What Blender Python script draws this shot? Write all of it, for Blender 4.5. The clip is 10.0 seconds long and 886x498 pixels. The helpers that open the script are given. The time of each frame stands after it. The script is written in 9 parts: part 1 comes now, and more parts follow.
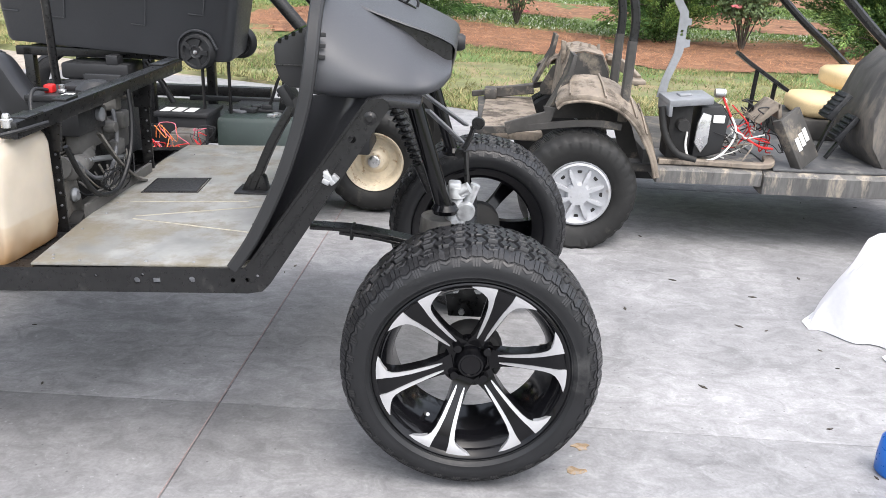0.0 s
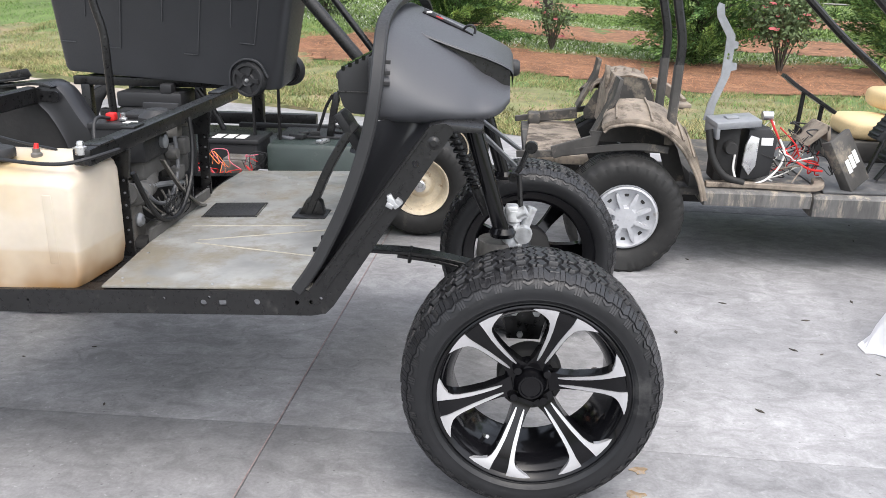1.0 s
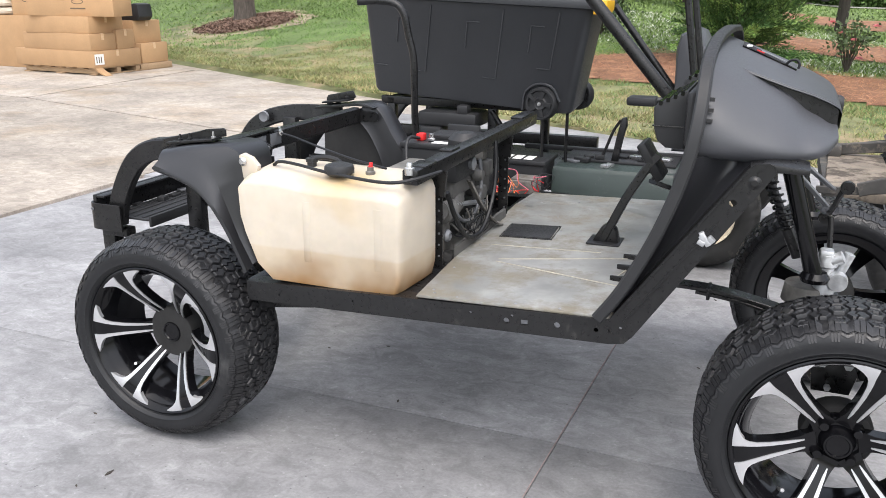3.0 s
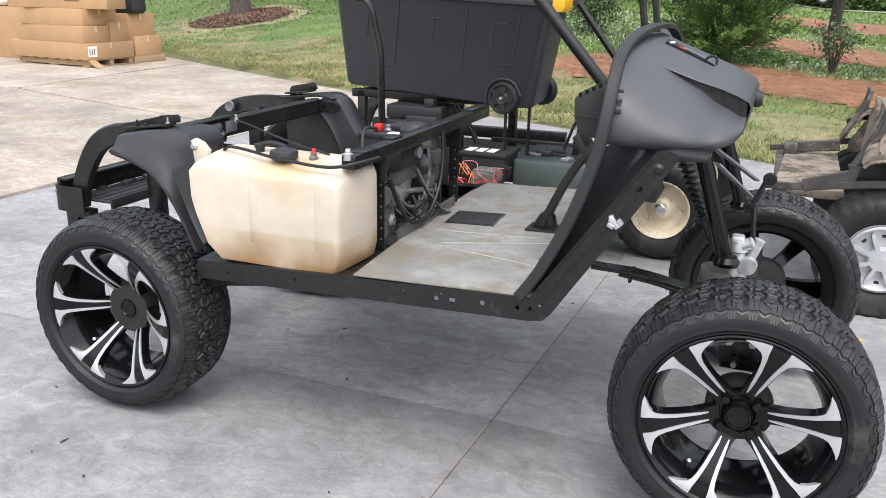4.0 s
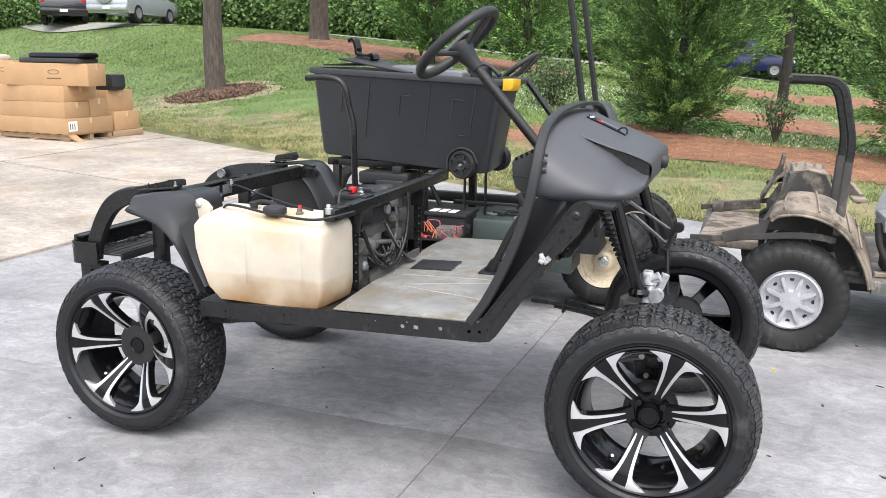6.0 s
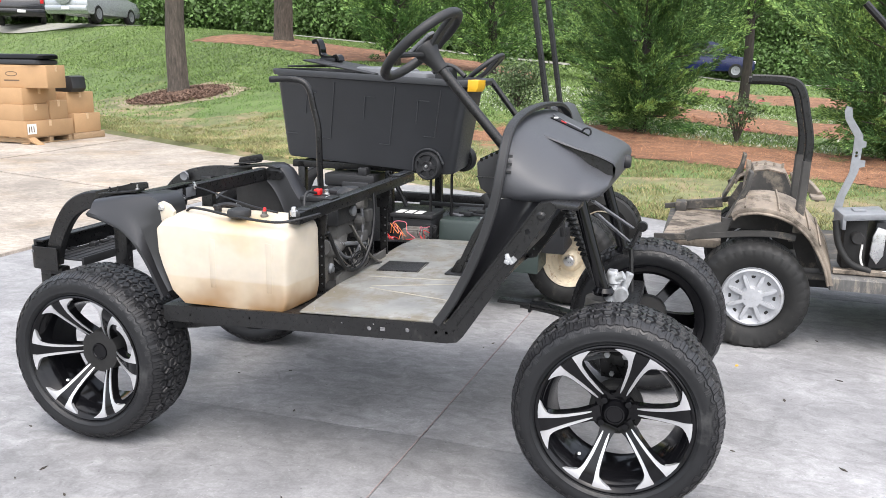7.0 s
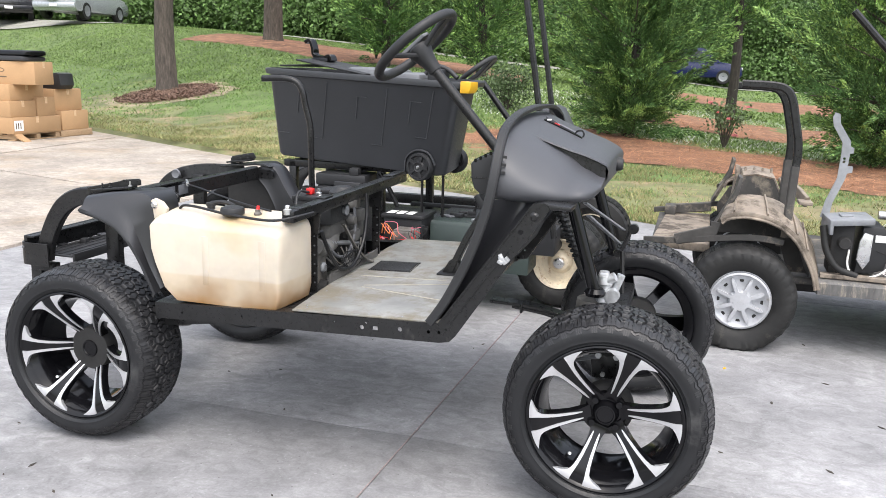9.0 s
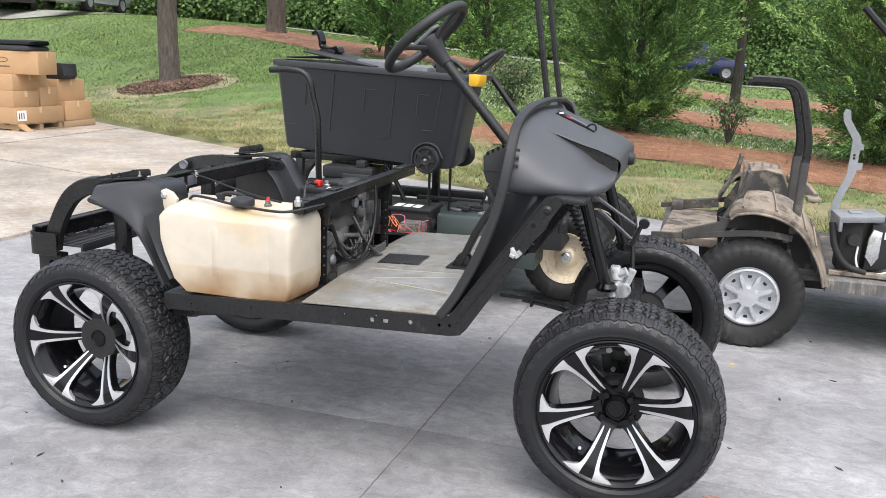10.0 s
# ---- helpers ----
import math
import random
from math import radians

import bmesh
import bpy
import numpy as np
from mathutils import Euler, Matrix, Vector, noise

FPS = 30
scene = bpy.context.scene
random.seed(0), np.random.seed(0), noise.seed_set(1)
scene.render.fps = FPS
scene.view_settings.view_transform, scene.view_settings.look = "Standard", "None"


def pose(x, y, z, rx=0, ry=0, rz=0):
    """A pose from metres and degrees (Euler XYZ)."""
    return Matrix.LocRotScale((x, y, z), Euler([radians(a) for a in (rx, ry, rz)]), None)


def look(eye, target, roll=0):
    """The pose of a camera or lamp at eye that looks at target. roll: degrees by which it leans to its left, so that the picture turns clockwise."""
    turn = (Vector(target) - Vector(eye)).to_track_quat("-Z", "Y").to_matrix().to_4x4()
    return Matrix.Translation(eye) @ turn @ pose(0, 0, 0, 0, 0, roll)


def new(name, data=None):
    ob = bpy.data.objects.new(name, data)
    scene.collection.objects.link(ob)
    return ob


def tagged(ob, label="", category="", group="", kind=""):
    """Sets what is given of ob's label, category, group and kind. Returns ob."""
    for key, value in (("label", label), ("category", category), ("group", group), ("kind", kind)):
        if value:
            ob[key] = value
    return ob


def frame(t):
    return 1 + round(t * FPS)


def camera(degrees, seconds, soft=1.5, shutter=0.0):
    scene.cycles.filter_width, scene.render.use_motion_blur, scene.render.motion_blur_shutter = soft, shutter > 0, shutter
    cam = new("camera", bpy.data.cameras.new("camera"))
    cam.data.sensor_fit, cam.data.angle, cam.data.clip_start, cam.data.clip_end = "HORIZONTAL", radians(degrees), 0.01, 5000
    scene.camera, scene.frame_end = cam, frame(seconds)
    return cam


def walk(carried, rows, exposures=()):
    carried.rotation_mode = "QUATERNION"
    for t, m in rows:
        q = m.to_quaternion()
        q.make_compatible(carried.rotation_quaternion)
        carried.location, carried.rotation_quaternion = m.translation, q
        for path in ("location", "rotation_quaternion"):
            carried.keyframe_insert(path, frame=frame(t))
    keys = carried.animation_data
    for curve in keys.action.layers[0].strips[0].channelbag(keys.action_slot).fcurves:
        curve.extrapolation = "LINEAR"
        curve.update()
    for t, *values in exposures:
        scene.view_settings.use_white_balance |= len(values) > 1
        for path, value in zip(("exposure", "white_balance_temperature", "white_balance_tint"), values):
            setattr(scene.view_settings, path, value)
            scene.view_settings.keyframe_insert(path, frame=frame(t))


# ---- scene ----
cam = camera(56.3, 10.0, soft=0.75)
PATH = [
    (0, (1.656, -1.553, 1.119), (1.604, 0.324, 0.432), 2.0),
    (0.5, (1.657, -1.565, 1.117), (1.603, 0.322, 0.455), 1.6),
    (1, (1.597, -1.575, 1.12), (1.466, 0.317, 0.487), 1.1),
    (1.5, (1.522, -1.583, 1.127), (1.194, 0.294, 0.52), 0.7),
    (2, (1.461, -1.599, 1.14), (0.874, 0.217, 0.544), 1.2),
    (2.5, (1.451, -1.613, 1.142), (0.781, 0.175, 0.546), 0.7),
    (2.7, (1.465, -1.622, 1.154), (0.76, 0.15, 0.552), -0.1),
    (3.8, (1.619, -1.672, 1.161), (0.903, 0.095, 0.555), 0.9),
    (4, (1.677, -1.685, 1.156), (0.968, 0.083, 0.548), 1.0),
    (4.5, (1.759, -1.749, 1.163), (1.054, 0.025, 0.566), 1.4),
    (5, (1.8, -1.895, 1.195), (1.08, -0.084, 0.746), 1.4),
    (5.2, (1.821, -1.967, 1.185), (1.105, -0.154, 0.735), 1.3),
    (6.5, (1.858, -2.081, 1.196), (1.238, -0.231, 0.755), 0.6),
    (7, (1.86, -2.075, 1.194), (1.271, -0.216, 0.752), 0.7),
    (7.5, (1.861, -2.075, 1.192), (1.287, -0.212, 0.746), 0.7),
    (8, (1.863, -2.078, 1.201), (1.297, -0.212, 0.758), 0.9),
    (8.5, (1.85, -2.085, 1.197), (1.288, -0.217, 0.756), 1.1),
    (9, (1.847, -2.091, 1.189), (1.287, -0.221, 0.753), 1.5),
    (9.5, (1.839, -2.09, 1.185), (1.28, -0.222, 0.743), 1.8),
    (10, (1.816, -2.092, 1.183), (1.256, -0.225, 0.733), 2.0),
]
walk(cam, [(t, look(eye, target, roll)) for t, eye, target, roll in PATH],
     exposures=[(0.0, 1.47), (0.5, 1.45), (1.0, 1.33), (1.5, 1.45), (2.0, 1.30), (2.5, 1.27), (4.0, 1.27), (4.5, 1.33), (5.0, 1.34), (6.5, 1.43), (9.0, 1.42), (9.5, 1.40), (10.0, 1.25)])
# ---- world and light: a bright overcast day ----
world = bpy.data.worlds.new("sky")
scene.world = world
world.use_nodes = True
wn = world.node_tree
sky = wn.nodes.new("ShaderNodeTexSky")
sky.sky_type = "NISHITA"
sky.sun_disc = False
sky.sun_elevation, sky.sun_rotation = radians(65), radians(152)
sky.air_density, sky.dust_density, sky.ozone_density = 1.0, 4.0, 1.0
grey = wn.nodes.new("ShaderNodeHueSaturation")      # thin cloud takes the blue out of the sky
grey.inputs["Saturation"].default_value = 0.45
wn.links.new(sky.outputs["Color"], grey.inputs["Color"])
wn.links.new(grey.outputs["Color"], wn.nodes["Background"].inputs["Color"])
wn.nodes["Background"].inputs["Strength"].default_value = 0.15
sun_data = bpy.data.lights.new("sun", "SUN")
sun_data.energy, sun_data.angle, sun_data.color = 0.60, radians(120), (1.0, 0.96, 0.975)
sun = new("sun", sun_data)
sun.matrix_world = look((1.75, -3.3, 8.0), (0.0, 0.0, 0.0))

# ---- materials ----
MATS = {}


def material(name, base, rough=0.6, metal=0.0, var=0.18, scale=5.0, fine=60.0, bump=0.15, spec=0.5, dirt=None, coat=0.0,
             trans=0.0, sub=0.0, piece=0.0, island=0.0, roughvar=0.12, stretch=(1, 1, 1)):
    """A worn surface: broad and fine mottling, optional patches of dirt (colour, how much, size), fine relief."""
    m = bpy.data.materials.new(name)
    m.use_nodes = True
    n, l = m.node_tree.nodes, m.node_tree.links
    b = n["Principled BSDF"]
    tc = n.new("ShaderNodeTexCoord")
    mp = n.new("ShaderNodeMapping")
    mp.inputs["Scale"].default_value = stretch
    l.new(tc.outputs["Object"], mp.inputs["Vector"])

    def noise_tex(sc, det=4.0, ro=0.6):
        t = n.new("ShaderNodeTexNoise")
        t.inputs["Scale"].default_value, t.inputs["Detail"].default_value, t.inputs["Roughness"].default_value = sc, det, ro
        l.new(mp.outputs["Vector"], t.inputs["Vector"])
        return t.outputs["Fac"]

    def ramp(fac, lo, hi, c0, c1):
        r = n.new("ShaderNodeMapRange")
        r.inputs["From Min"].default_value, r.inputs["From Max"].default_value = lo, hi
        r.inputs["To Min"].default_value, r.inputs["To Max"].default_value = c0, c1
        l.new(fac, r.inputs["Value"])
        return r.outputs["Result"]

    def mul(a, c):
        x = n.new("ShaderNodeMath")
        x.operation = "MULTIPLY"
        l.new(a, x.inputs[0])
        l.new(c, x.inputs[1])
        return x.outputs[0]

    broad, small = noise_tex(scale), noise_tex(fine, 3.0)
    value = mul(ramp(broad, 0.3, 0.7, 1 - var, 1 + var), ramp(small, 0.3, 0.7, 1 - var * 0.6, 1 + var * 0.6))
    if piece:
        oi = n.new("ShaderNodeObjectInfo")
        value = mul(value, ramp(oi.outputs["Random"], 0, 1, 1 - piece, 1 + piece))
    if island:
        gi = n.new("ShaderNodeNewGeometry")
        value = mul(value, ramp(gi.outputs["Random Per Island"], 0, 1, 1 - island, 1 + island))
    hsv = n.new("ShaderNodeHueSaturation")
    hsv.inputs["Color"].default_value = (*base, 1)
    l.new(value, hsv.inputs["Value"])
    colour = hsv.outputs["Color"]
    rgh = ramp(small, 0.3, 0.7, max(0.02, rough - roughvar), min(1, rough + roughvar))
    if dirt:
        dc, amount, ds = dirt
        mask = ramp(noise_tex(ds, 6.0, 0.7), 0.66 - amount * 0.32, 0.78 - amount * 0.3, 0, 1)
        mx = n.new("ShaderNodeMix")
        mx.data_type = "RGBA"
        l.new(mask, mx.inputs["Factor"])
        l.new(colour, mx.inputs["A"])
        mx.inputs["B"].default_value = (*dc, 1)
        colour = mx.outputs["Result"]
        r2 = n.new("ShaderNodeMath")
        r2.operation, r2.use_clamp = "MULTIPLY_ADD", True
        l.new(mask, r2.inputs[0])
        r2.inputs[1].default_value = 0.25
        l.new(rgh, r2.inputs[2])
        rgh = r2.outputs[0]
    l.new(colour, b.inputs["Base Color"])
    l.new(rgh, b.inputs["Roughness"])
    b.inputs["Metallic"].default_value = metal
    b.inputs["Specular IOR Level"].default_value = spec
    b.inputs["Coat Weight"].default_value = coat
    b.inputs["Transmission Weight"].default_value = trans
    if sub:
        b.inputs["Subsurface Weight"].default_value = sub
        b.inputs["Subsurface Radius"].default_value = (0.03, 0.02, 0.01)
    if bump:
        bp = n.new("ShaderNodeBump")
        bp.inputs["Strength"].default_value, bp.inputs["Distance"].default_value = bump, 0.004
        l.new(small, bp.inputs["Height"])
        l.new(bp.outputs["Normal"], b.inputs["Normal"])
    MATS[name] = m
    return m



def concrete(name, base, stain, stained, dark, seed):
    """Trowelled concrete: clouds, streaks left by the float, fine mottling, pits and pale specks."""
    m = bpy.data.materials.new(name)
    m.use_nodes = True
    n, l = m.node_tree.nodes, m.node_tree.links
    b = n["Principled BSDF"]
    geo = n.new("ShaderNodeNewGeometry")

    def tex(sc, det, ro, stretch=(1, 1, 1), turn=0.0, kind="ShaderNodeTexNoise", swirl=0.0):
        mp = n.new("ShaderNodeMapping")
        mp.inputs["Location"].default_value = (seed, seed * 1.7, 0)
        mp.inputs["Rotation"].default_value = (0, 0, turn)
        mp.inputs["Scale"].default_value = stretch
        l.new(geo.outputs["Position"], mp.inputs["Vector"])
        t = n.new(kind)
        t.inputs["Scale"].default_value = sc
        if kind == "ShaderNodeTexNoise":
            t.inputs["Detail"].default_value, t.inputs["Roughness"].default_value = det, ro
            t.inputs["Distortion"].default_value = swirl
        l.new(mp.outputs["Vector"], t.inputs["Vector"])
        return t.outputs[0]

    def span(fac, lo, hi, c0, c1):
        r = n.new("ShaderNodeMapRange")
        r.inputs["From Min"].default_value, r.inputs["From Max"].default_value = lo, hi
        r.inputs["To Min"].default_value, r.inputs["To Max"].default_value = c0, c1
        l.new(fac, r.inputs["Value"])
        return r.outputs["Result"]

    def times(p, q):
        x = n.new("ShaderNodeMath")
        x.operation = "MULTIPLY"
        l.new(p, x.inputs[0])
        l.new(q, x.inputs[1])
        return x.outputs[0]
    clouds = tex(1.5, 8.0, 0.62)
    streak = tex(3.2, 7.0, 0.7, (1, 4.5, 1), 0.5)
    streak2 = tex(4.0, 6.0, 0.7, (5.0, 1, 1), 0.25)
    mottle = tex(10.5, 8.0, 0.70, (1, 1.5, 1), 0.4, swirl=1.1)
    scuff = tex(19.0, 6.0, 0.62, (1.0, 1.9, 1), -0.5, swirl=1.6)
    grit = tex(120.0, 2.0, 0.6)
    pits = tex(26.0, 0, 0, kind="ShaderNodeTexVoronoi")
    v = times(span(clouds, 0.36, 0.64, 0.80, 1.20), span(mottle, 0.38, 0.62, 0.80, 1.17))
    v = times(v, span(streak, 0.40, 0.62, 0.97, 1.04))
    v = times(v, span(scuff, 0.56, 0.70, 1.0, 1.16))
    v = times(v, span(streak2, 0.40, 0.62, 0.98, 1.03))
    v = times(v, span(grit, 0.3, 0.7, 0.91, 1.09))
    v = times(v, span(pits, 0.05, 0.09, 0.62, 1.0))
    v = times(v, span(tex(9.0, 5.0, 0.6, (1, 6.0, 1), 0.9, swirl=0.8), 0.67, 0.72, 1.0, 1.10))      # scrape marks
    v = times(v, span(tex(11.0, 5.0, 0.6, (5.0, 1, 1), 0.35, swirl=0.8), 0.69, 0.73, 1.0, 0.90))
    v = times(v, span(tex(60.0, 2.0, 0.5), 0.70, 0.74, 1.0, 1.25))      # pale specks
    hsv = n.new("ShaderNodeHueSaturation")
    hsv.inputs["Color"].default_value = (*base, 1)
    l.new(v, hsv.inputs["Value"])
    mask = times(span(tex(0.9, 7.0, 0.66), 0.5, 0.68, 0.0, stained), span(mottle, 0.35, 0.6, 0.5, 1.0))
    mx = n.new("ShaderNodeMix")
    mx.data_type, mx.blend_type = "RGBA", "MULTIPLY"
    l.new(mask, mx.inputs["Factor"])
    l.new(hsv.outputs["Color"], mx.inputs["A"])
    mx.inputs["B"].default_value = (*stain, 1)
    l.new(mx.outputs["Result"], b.inputs["Base Color"])
    l.new(span(streak, 0.3, 0.7, dark, dark + 0.22), b.inputs["Roughness"])
    b.inputs["Specular IOR Level"].default_value = 0.4
    bp = n.new("ShaderNodeBump")
    bp.inputs["Strength"].default_value, bp.inputs["Distance"].default_value = 0.18, 0.004
    l.new(mottle, bp.inputs["Height"])
    l.new(bp.outputs["Normal"], b.inputs["Normal"])
    return m


CONCRETE = concrete("concrete", (0.268, 0.267, 0.272), (0.70, 0.70, 0.71), 0.9, 0.52, 3.0)
CONCRETE_TAN = concrete("old_concrete", (0.325, 0.288, 0.246), (0.84, 0.72, 0.56), 0.85, 0.7, 11.0)
JOINT = material("joint", (0.24, 0.21, 0.20), 0.9, var=0.2, bump=0.0)
RED_CHALK = material("red_line", (0.31, 0.235, 0.228), 0.9, var=0.3, scale=20, bump=0.0)
SOIL = material("lawn_soil", (0.098, 0.145, 0.042), 0.95, var=0.35, scale=1.2, fine=18, bump=0.6, dirt=((0.19, 0.20, 0.08), 0.22, 0.9))
STRAW = material("pine_straw", (0.20, 0.098, 0.056), 0.95, var=0.4, scale=1.3, fine=38, bump=1.0, dirt=((0.36, 0.20, 0.115), 0.5, 5.0))
MULCH = material("mulch", (0.12, 0.065, 0.04), 0.95, var=0.4, scale=4, fine=50, bump=0.9)
GRASS = material("grass_blade", (0.135, 0.225, 0.066), 0.6, var=0.25, scale=0.7, fine=6, bump=0.0, island=0.4, dirt=((0.42, 0.38, 0.17), 0.22, 0.6), spec=0.25)
FAR_GRASS = material("far_grass_blade", (0.165, 0.240, 0.074), 0.6, var=0.25, scale=0.5, fine=5, bump=0.0, island=0.3, dirt=((0.20, 0.24, 0.09), 0.2, 0.5), spec=0.25)
DRY_GRASS = material("dry_grass_blade", (0.25, 0.240, 0.110), 0.7, var=0.25, scale=0.9, fine=6, bump=0.0, island=0.45, dirt=((0.40, 0.34, 0.18), 0.5, 0.9), spec=0.2)
STRAW_PIECE = material("pine_needle", (0.37, 0.195, 0.11), 0.8, var=0.2, scale=2, fine=8, bump=0.0, island=0.45, spec=0.2)
CHIP = material("bark_chip", (0.17, 0.112, 0.085), 0.9, var=0.2, bump=0.0, island=0.5, spec=0.2)
CLOVER = material("clover_flower", (0.50, 0.53, 0.43), 0.8, var=0.1, bump=0.0, island=0.2)
RUBBER = material("tyre_rubber", (0.011, 0.0115, 0.013), 0.46, var=0.25, scale=9, fine=120, bump=0.06, dirt=((0.05, 0.05, 0.05), 0.2, 7.0), spec=0.4)
TREAD = material("tread_rubber", (0.017, 0.017, 0.0185), 0.42, var=0.25, scale=14, fine=140, bump=0.12, dirt=((0.05, 0.048, 0.046), 0.2, 18.0), spec=0.5)
OLD_RUBBER = material("old_tyre_rubber", (0.018, 0.018, 0.0175), 0.55, var=0.3, scale=7, fine=80, bump=0.1, dirt=((0.075, 0.068, 0.06), 0.22, 6.0), spec=0.3)
GLOSS_BLACK = material("gloss_black_paint", (0.005, 0.005, 0.006), 0.12, var=0.2, bump=0.0, coat=0.05, spec=0.27, roughvar=0.04)
MACHINED = material("machined_aluminium", (0.66, 0.66, 0.67), 0.34, metal=0.75, var=0.03, fine=200, bump=0.0, roughvar=0.04)
BLACK_STEEL = material("black_painted_steel", (0.009, 0.009, 0.0095), 0.34, var=0.3, scale=8, fine=90, bump=0.06, dirt=((0.045, 0.043, 0.04), 0.16, 16.0), spec=0.45)
BLACK_PLASTIC = material("matte_black_plastic", (0.022, 0.0225, 0.024), 0.5, var=0.15, scale=4, fine=160, bump=0.08, spec=0.4)
COWL_PAINT = material("satin_charcoal_body", (0.058, 0.060, 0.067), 0.44, var=0.06, scale=3, fine=220, bump=0.04, spec=0.5, roughvar=0.05)
BIN_PLASTIC = material("bin_plastic", (0.034, 0.036, 0.040), 0.5, var=0.1, scale=4, fine=140, bump=0.08, spec=0.45)
GREY_PLASTIC = material("grey_plastic", (0.13, 0.135, 0.145), 0.5, var=0.12, bump=0.05)
YELLOW = material("yellow_plastic", (0.75, 0.42, 0.02), 0.45, var=0.08, bump=0.03)
RED = material("red_plastic", (0.6, 0.02, 0.02), 0.4, var=0.1, bump=0.0)
WHITE_WIRE = material("white_rubber", (0.7, 0.69, 0.66), 0.5, var=0.1, bump=0.0)
ORANGE_WIRE = material("orange_wire", (0.75, 0.22, 0.06), 0.5, var=0.15, bump=0.0)
PINK_WIRE = material("pink_wire", (0.6, 0.15, 0.2), 0.5, var=0.15, bump=0.0)
BLUE = material("blue_plastic", (0.01, 0.13, 0.5), 0.35, var=0.1, bump=0.02)
CHROME = material("zinc_metal", (0.6, 0.6, 0.6), 0.32, metal=0.9, var=0.15, bump=0.05)
CAST = material("cast_aluminium", (0.55, 0.56, 0.57), 0.45, metal=0.7, var=0.2, scale=15, bump=0.2)
HOSE_GREY = material("dusty_grey_hose", (0.10, 0.098, 0.094), 0.6, var=0.25, scale=12, bump=0.1)
GREASY = material("greasy_engine_metal", (0.17, 0.162, 0.148), 0.55, metal=0.3, var=0.4, scale=12, fine=50, bump=0.3, dirt=((0.14, 0.12, 0.1), 0.35, 16.0))
FLOOR_METAL = material("worn_floor_panel", (0.27, 0.272, 0.262), 0.45, metal=0.25, var=0.28, scale=4.5, fine=26, bump=0.08, dirt=((0.205, 0.185, 0.145), 0.6, 4.0), roughvar=0.14)
TANK = material("cream_tank_plastic", (0.53, 0.47, 0.385), 0.4, var=0.06, scale=5, fine=20, bump=0.03, sub=0.15, dirt=((0.66, 0.47, 0.24), 0.10, 5.0))
RUST_STAIN = material("rust_stain", (0.30, 0.215, 0.13), 0.85, var=0.35, scale=30, bump=0.0, dirt=((0.26, 0.255, 0.25), 0.5, 45.0))
DIRTY_TAN = material("muddy_tan_plastic", (0.235, 0.196, 0.155), 0.65, var=0.3, scale=7, fine=40, bump=0.2, dirt=((0.07, 0.057, 0.045), 0.55, 8.0))
DIRTY_BLACK = material("muddy_black_plastic", (0.055, 0.052, 0.048), 0.7, var=0.35, scale=6, fine=40, bump=0.2, dirt=((0.22, 0.19, 0.15), 0.38, 7.0))
DIRTY_SILL = material("scuffed_sill_plastic", (0.12, 0.117, 0.112), 0.55, var=0.35, scale=5, fine=30, bump=0.15, dirt=((0.34, 0.30, 0.24), 0.45, 7.0), stretch=(2.6, 2.6, 0.5))
COWL_MUD = material("mud_streaked_cowl", (0.075, 0.070, 0.065), 0.5, var=0.35, scale=5, fine=30, bump=0.15, dirt=((0.17, 0.15, 0.125), 0.4, 5.0), stretch=(2.2, 2.2, 0.6))
MAT_RUBBER = material("dusty_floor_rubber", (0.085, 0.086, 0.088), 0.5, var=0.25, scale=6, fine=40, bump=0.1, dirt=((0.22, 0.21, 0.19), 0.3, 8.0))
DARK_UNDER = material("dirty_underbody", (0.018, 0.0175, 0.017), 0.8, var=0.4, scale=9, bump=0.2)
SILVER_PAINT = material("silver_hubcap", (0.42, 0.43, 0.45), 0.38, metal=0.15, var=0.12, bump=0.02, dirt=((0.3, 0.29, 0.27), 0.2, 14.0))
CREAM_RIM = material("rusty_cream_rim", (0.66, 0.58, 0.44), 0.5, var=0.15, scale=10, bump=0.1, dirt=((0.3, 0.17, 0.08), 0.3, 22.0))
GREEN_TUB = material("dark_green_body", (0.028, 0.042, 0.038), 0.5, var=0.2, scale=4, bump=0.05, dirt=((0.1, 0.105, 0.1), 0.3, 6.0))
TAN_VINYL = material("tan_vinyl", (0.70, 0.53, 0.29), 0.45, var=0.1, scale=6, fine=150, bump=0.08)
GREY_STEEL = material("brushed_grey_steel", (0.27, 0.28, 0.295), 0.4, metal=0.4, var=0.15, bump=0.05)
CARD = material("cardboard", (0.40, 0.25, 0.13), 0.85, var=0.08, scale=3, fine=50, bump=0.06, piece=0.1)
CARD_INK = material("cardboard_print", (0.13, 0.09, 0.06), 0.85, var=0.1, bump=0.0)
TAPE = material("packing_tape", (0.60, 0.42, 0.26), 0.3, var=0.05, bump=0.0)
LABEL = material("white_label", (0.78, 0.78, 0.76), 0.6, var=0.05, bump=0.0)
WOOD = material("pallet_wood", (0.35, 0.24, 0.14), 0.85, var=0.25, scale=8, bump=0.2, stretch=(1, 8, 8))
SHEET = material("white_sheet", (0.72, 0.72, 0.74), 0.75, var=0.06, scale=3, bump=0.1)
BARK = material("bark", (0.085, 0.070, 0.057), 0.95, var=0.5, scale=14, fine=40, bump=1.0, stretch=(1.6, 1.6, 0.3), dirt=((0.07, 0.06, 0.05), 0.5, 18.0))
FENDER = material("gloss_black_plastic", (0.018, 0.0185, 0.021), 0.33, var=0.05, scale=5, fine=140, bump=0.0, spec=0.55, roughvar=0.03)
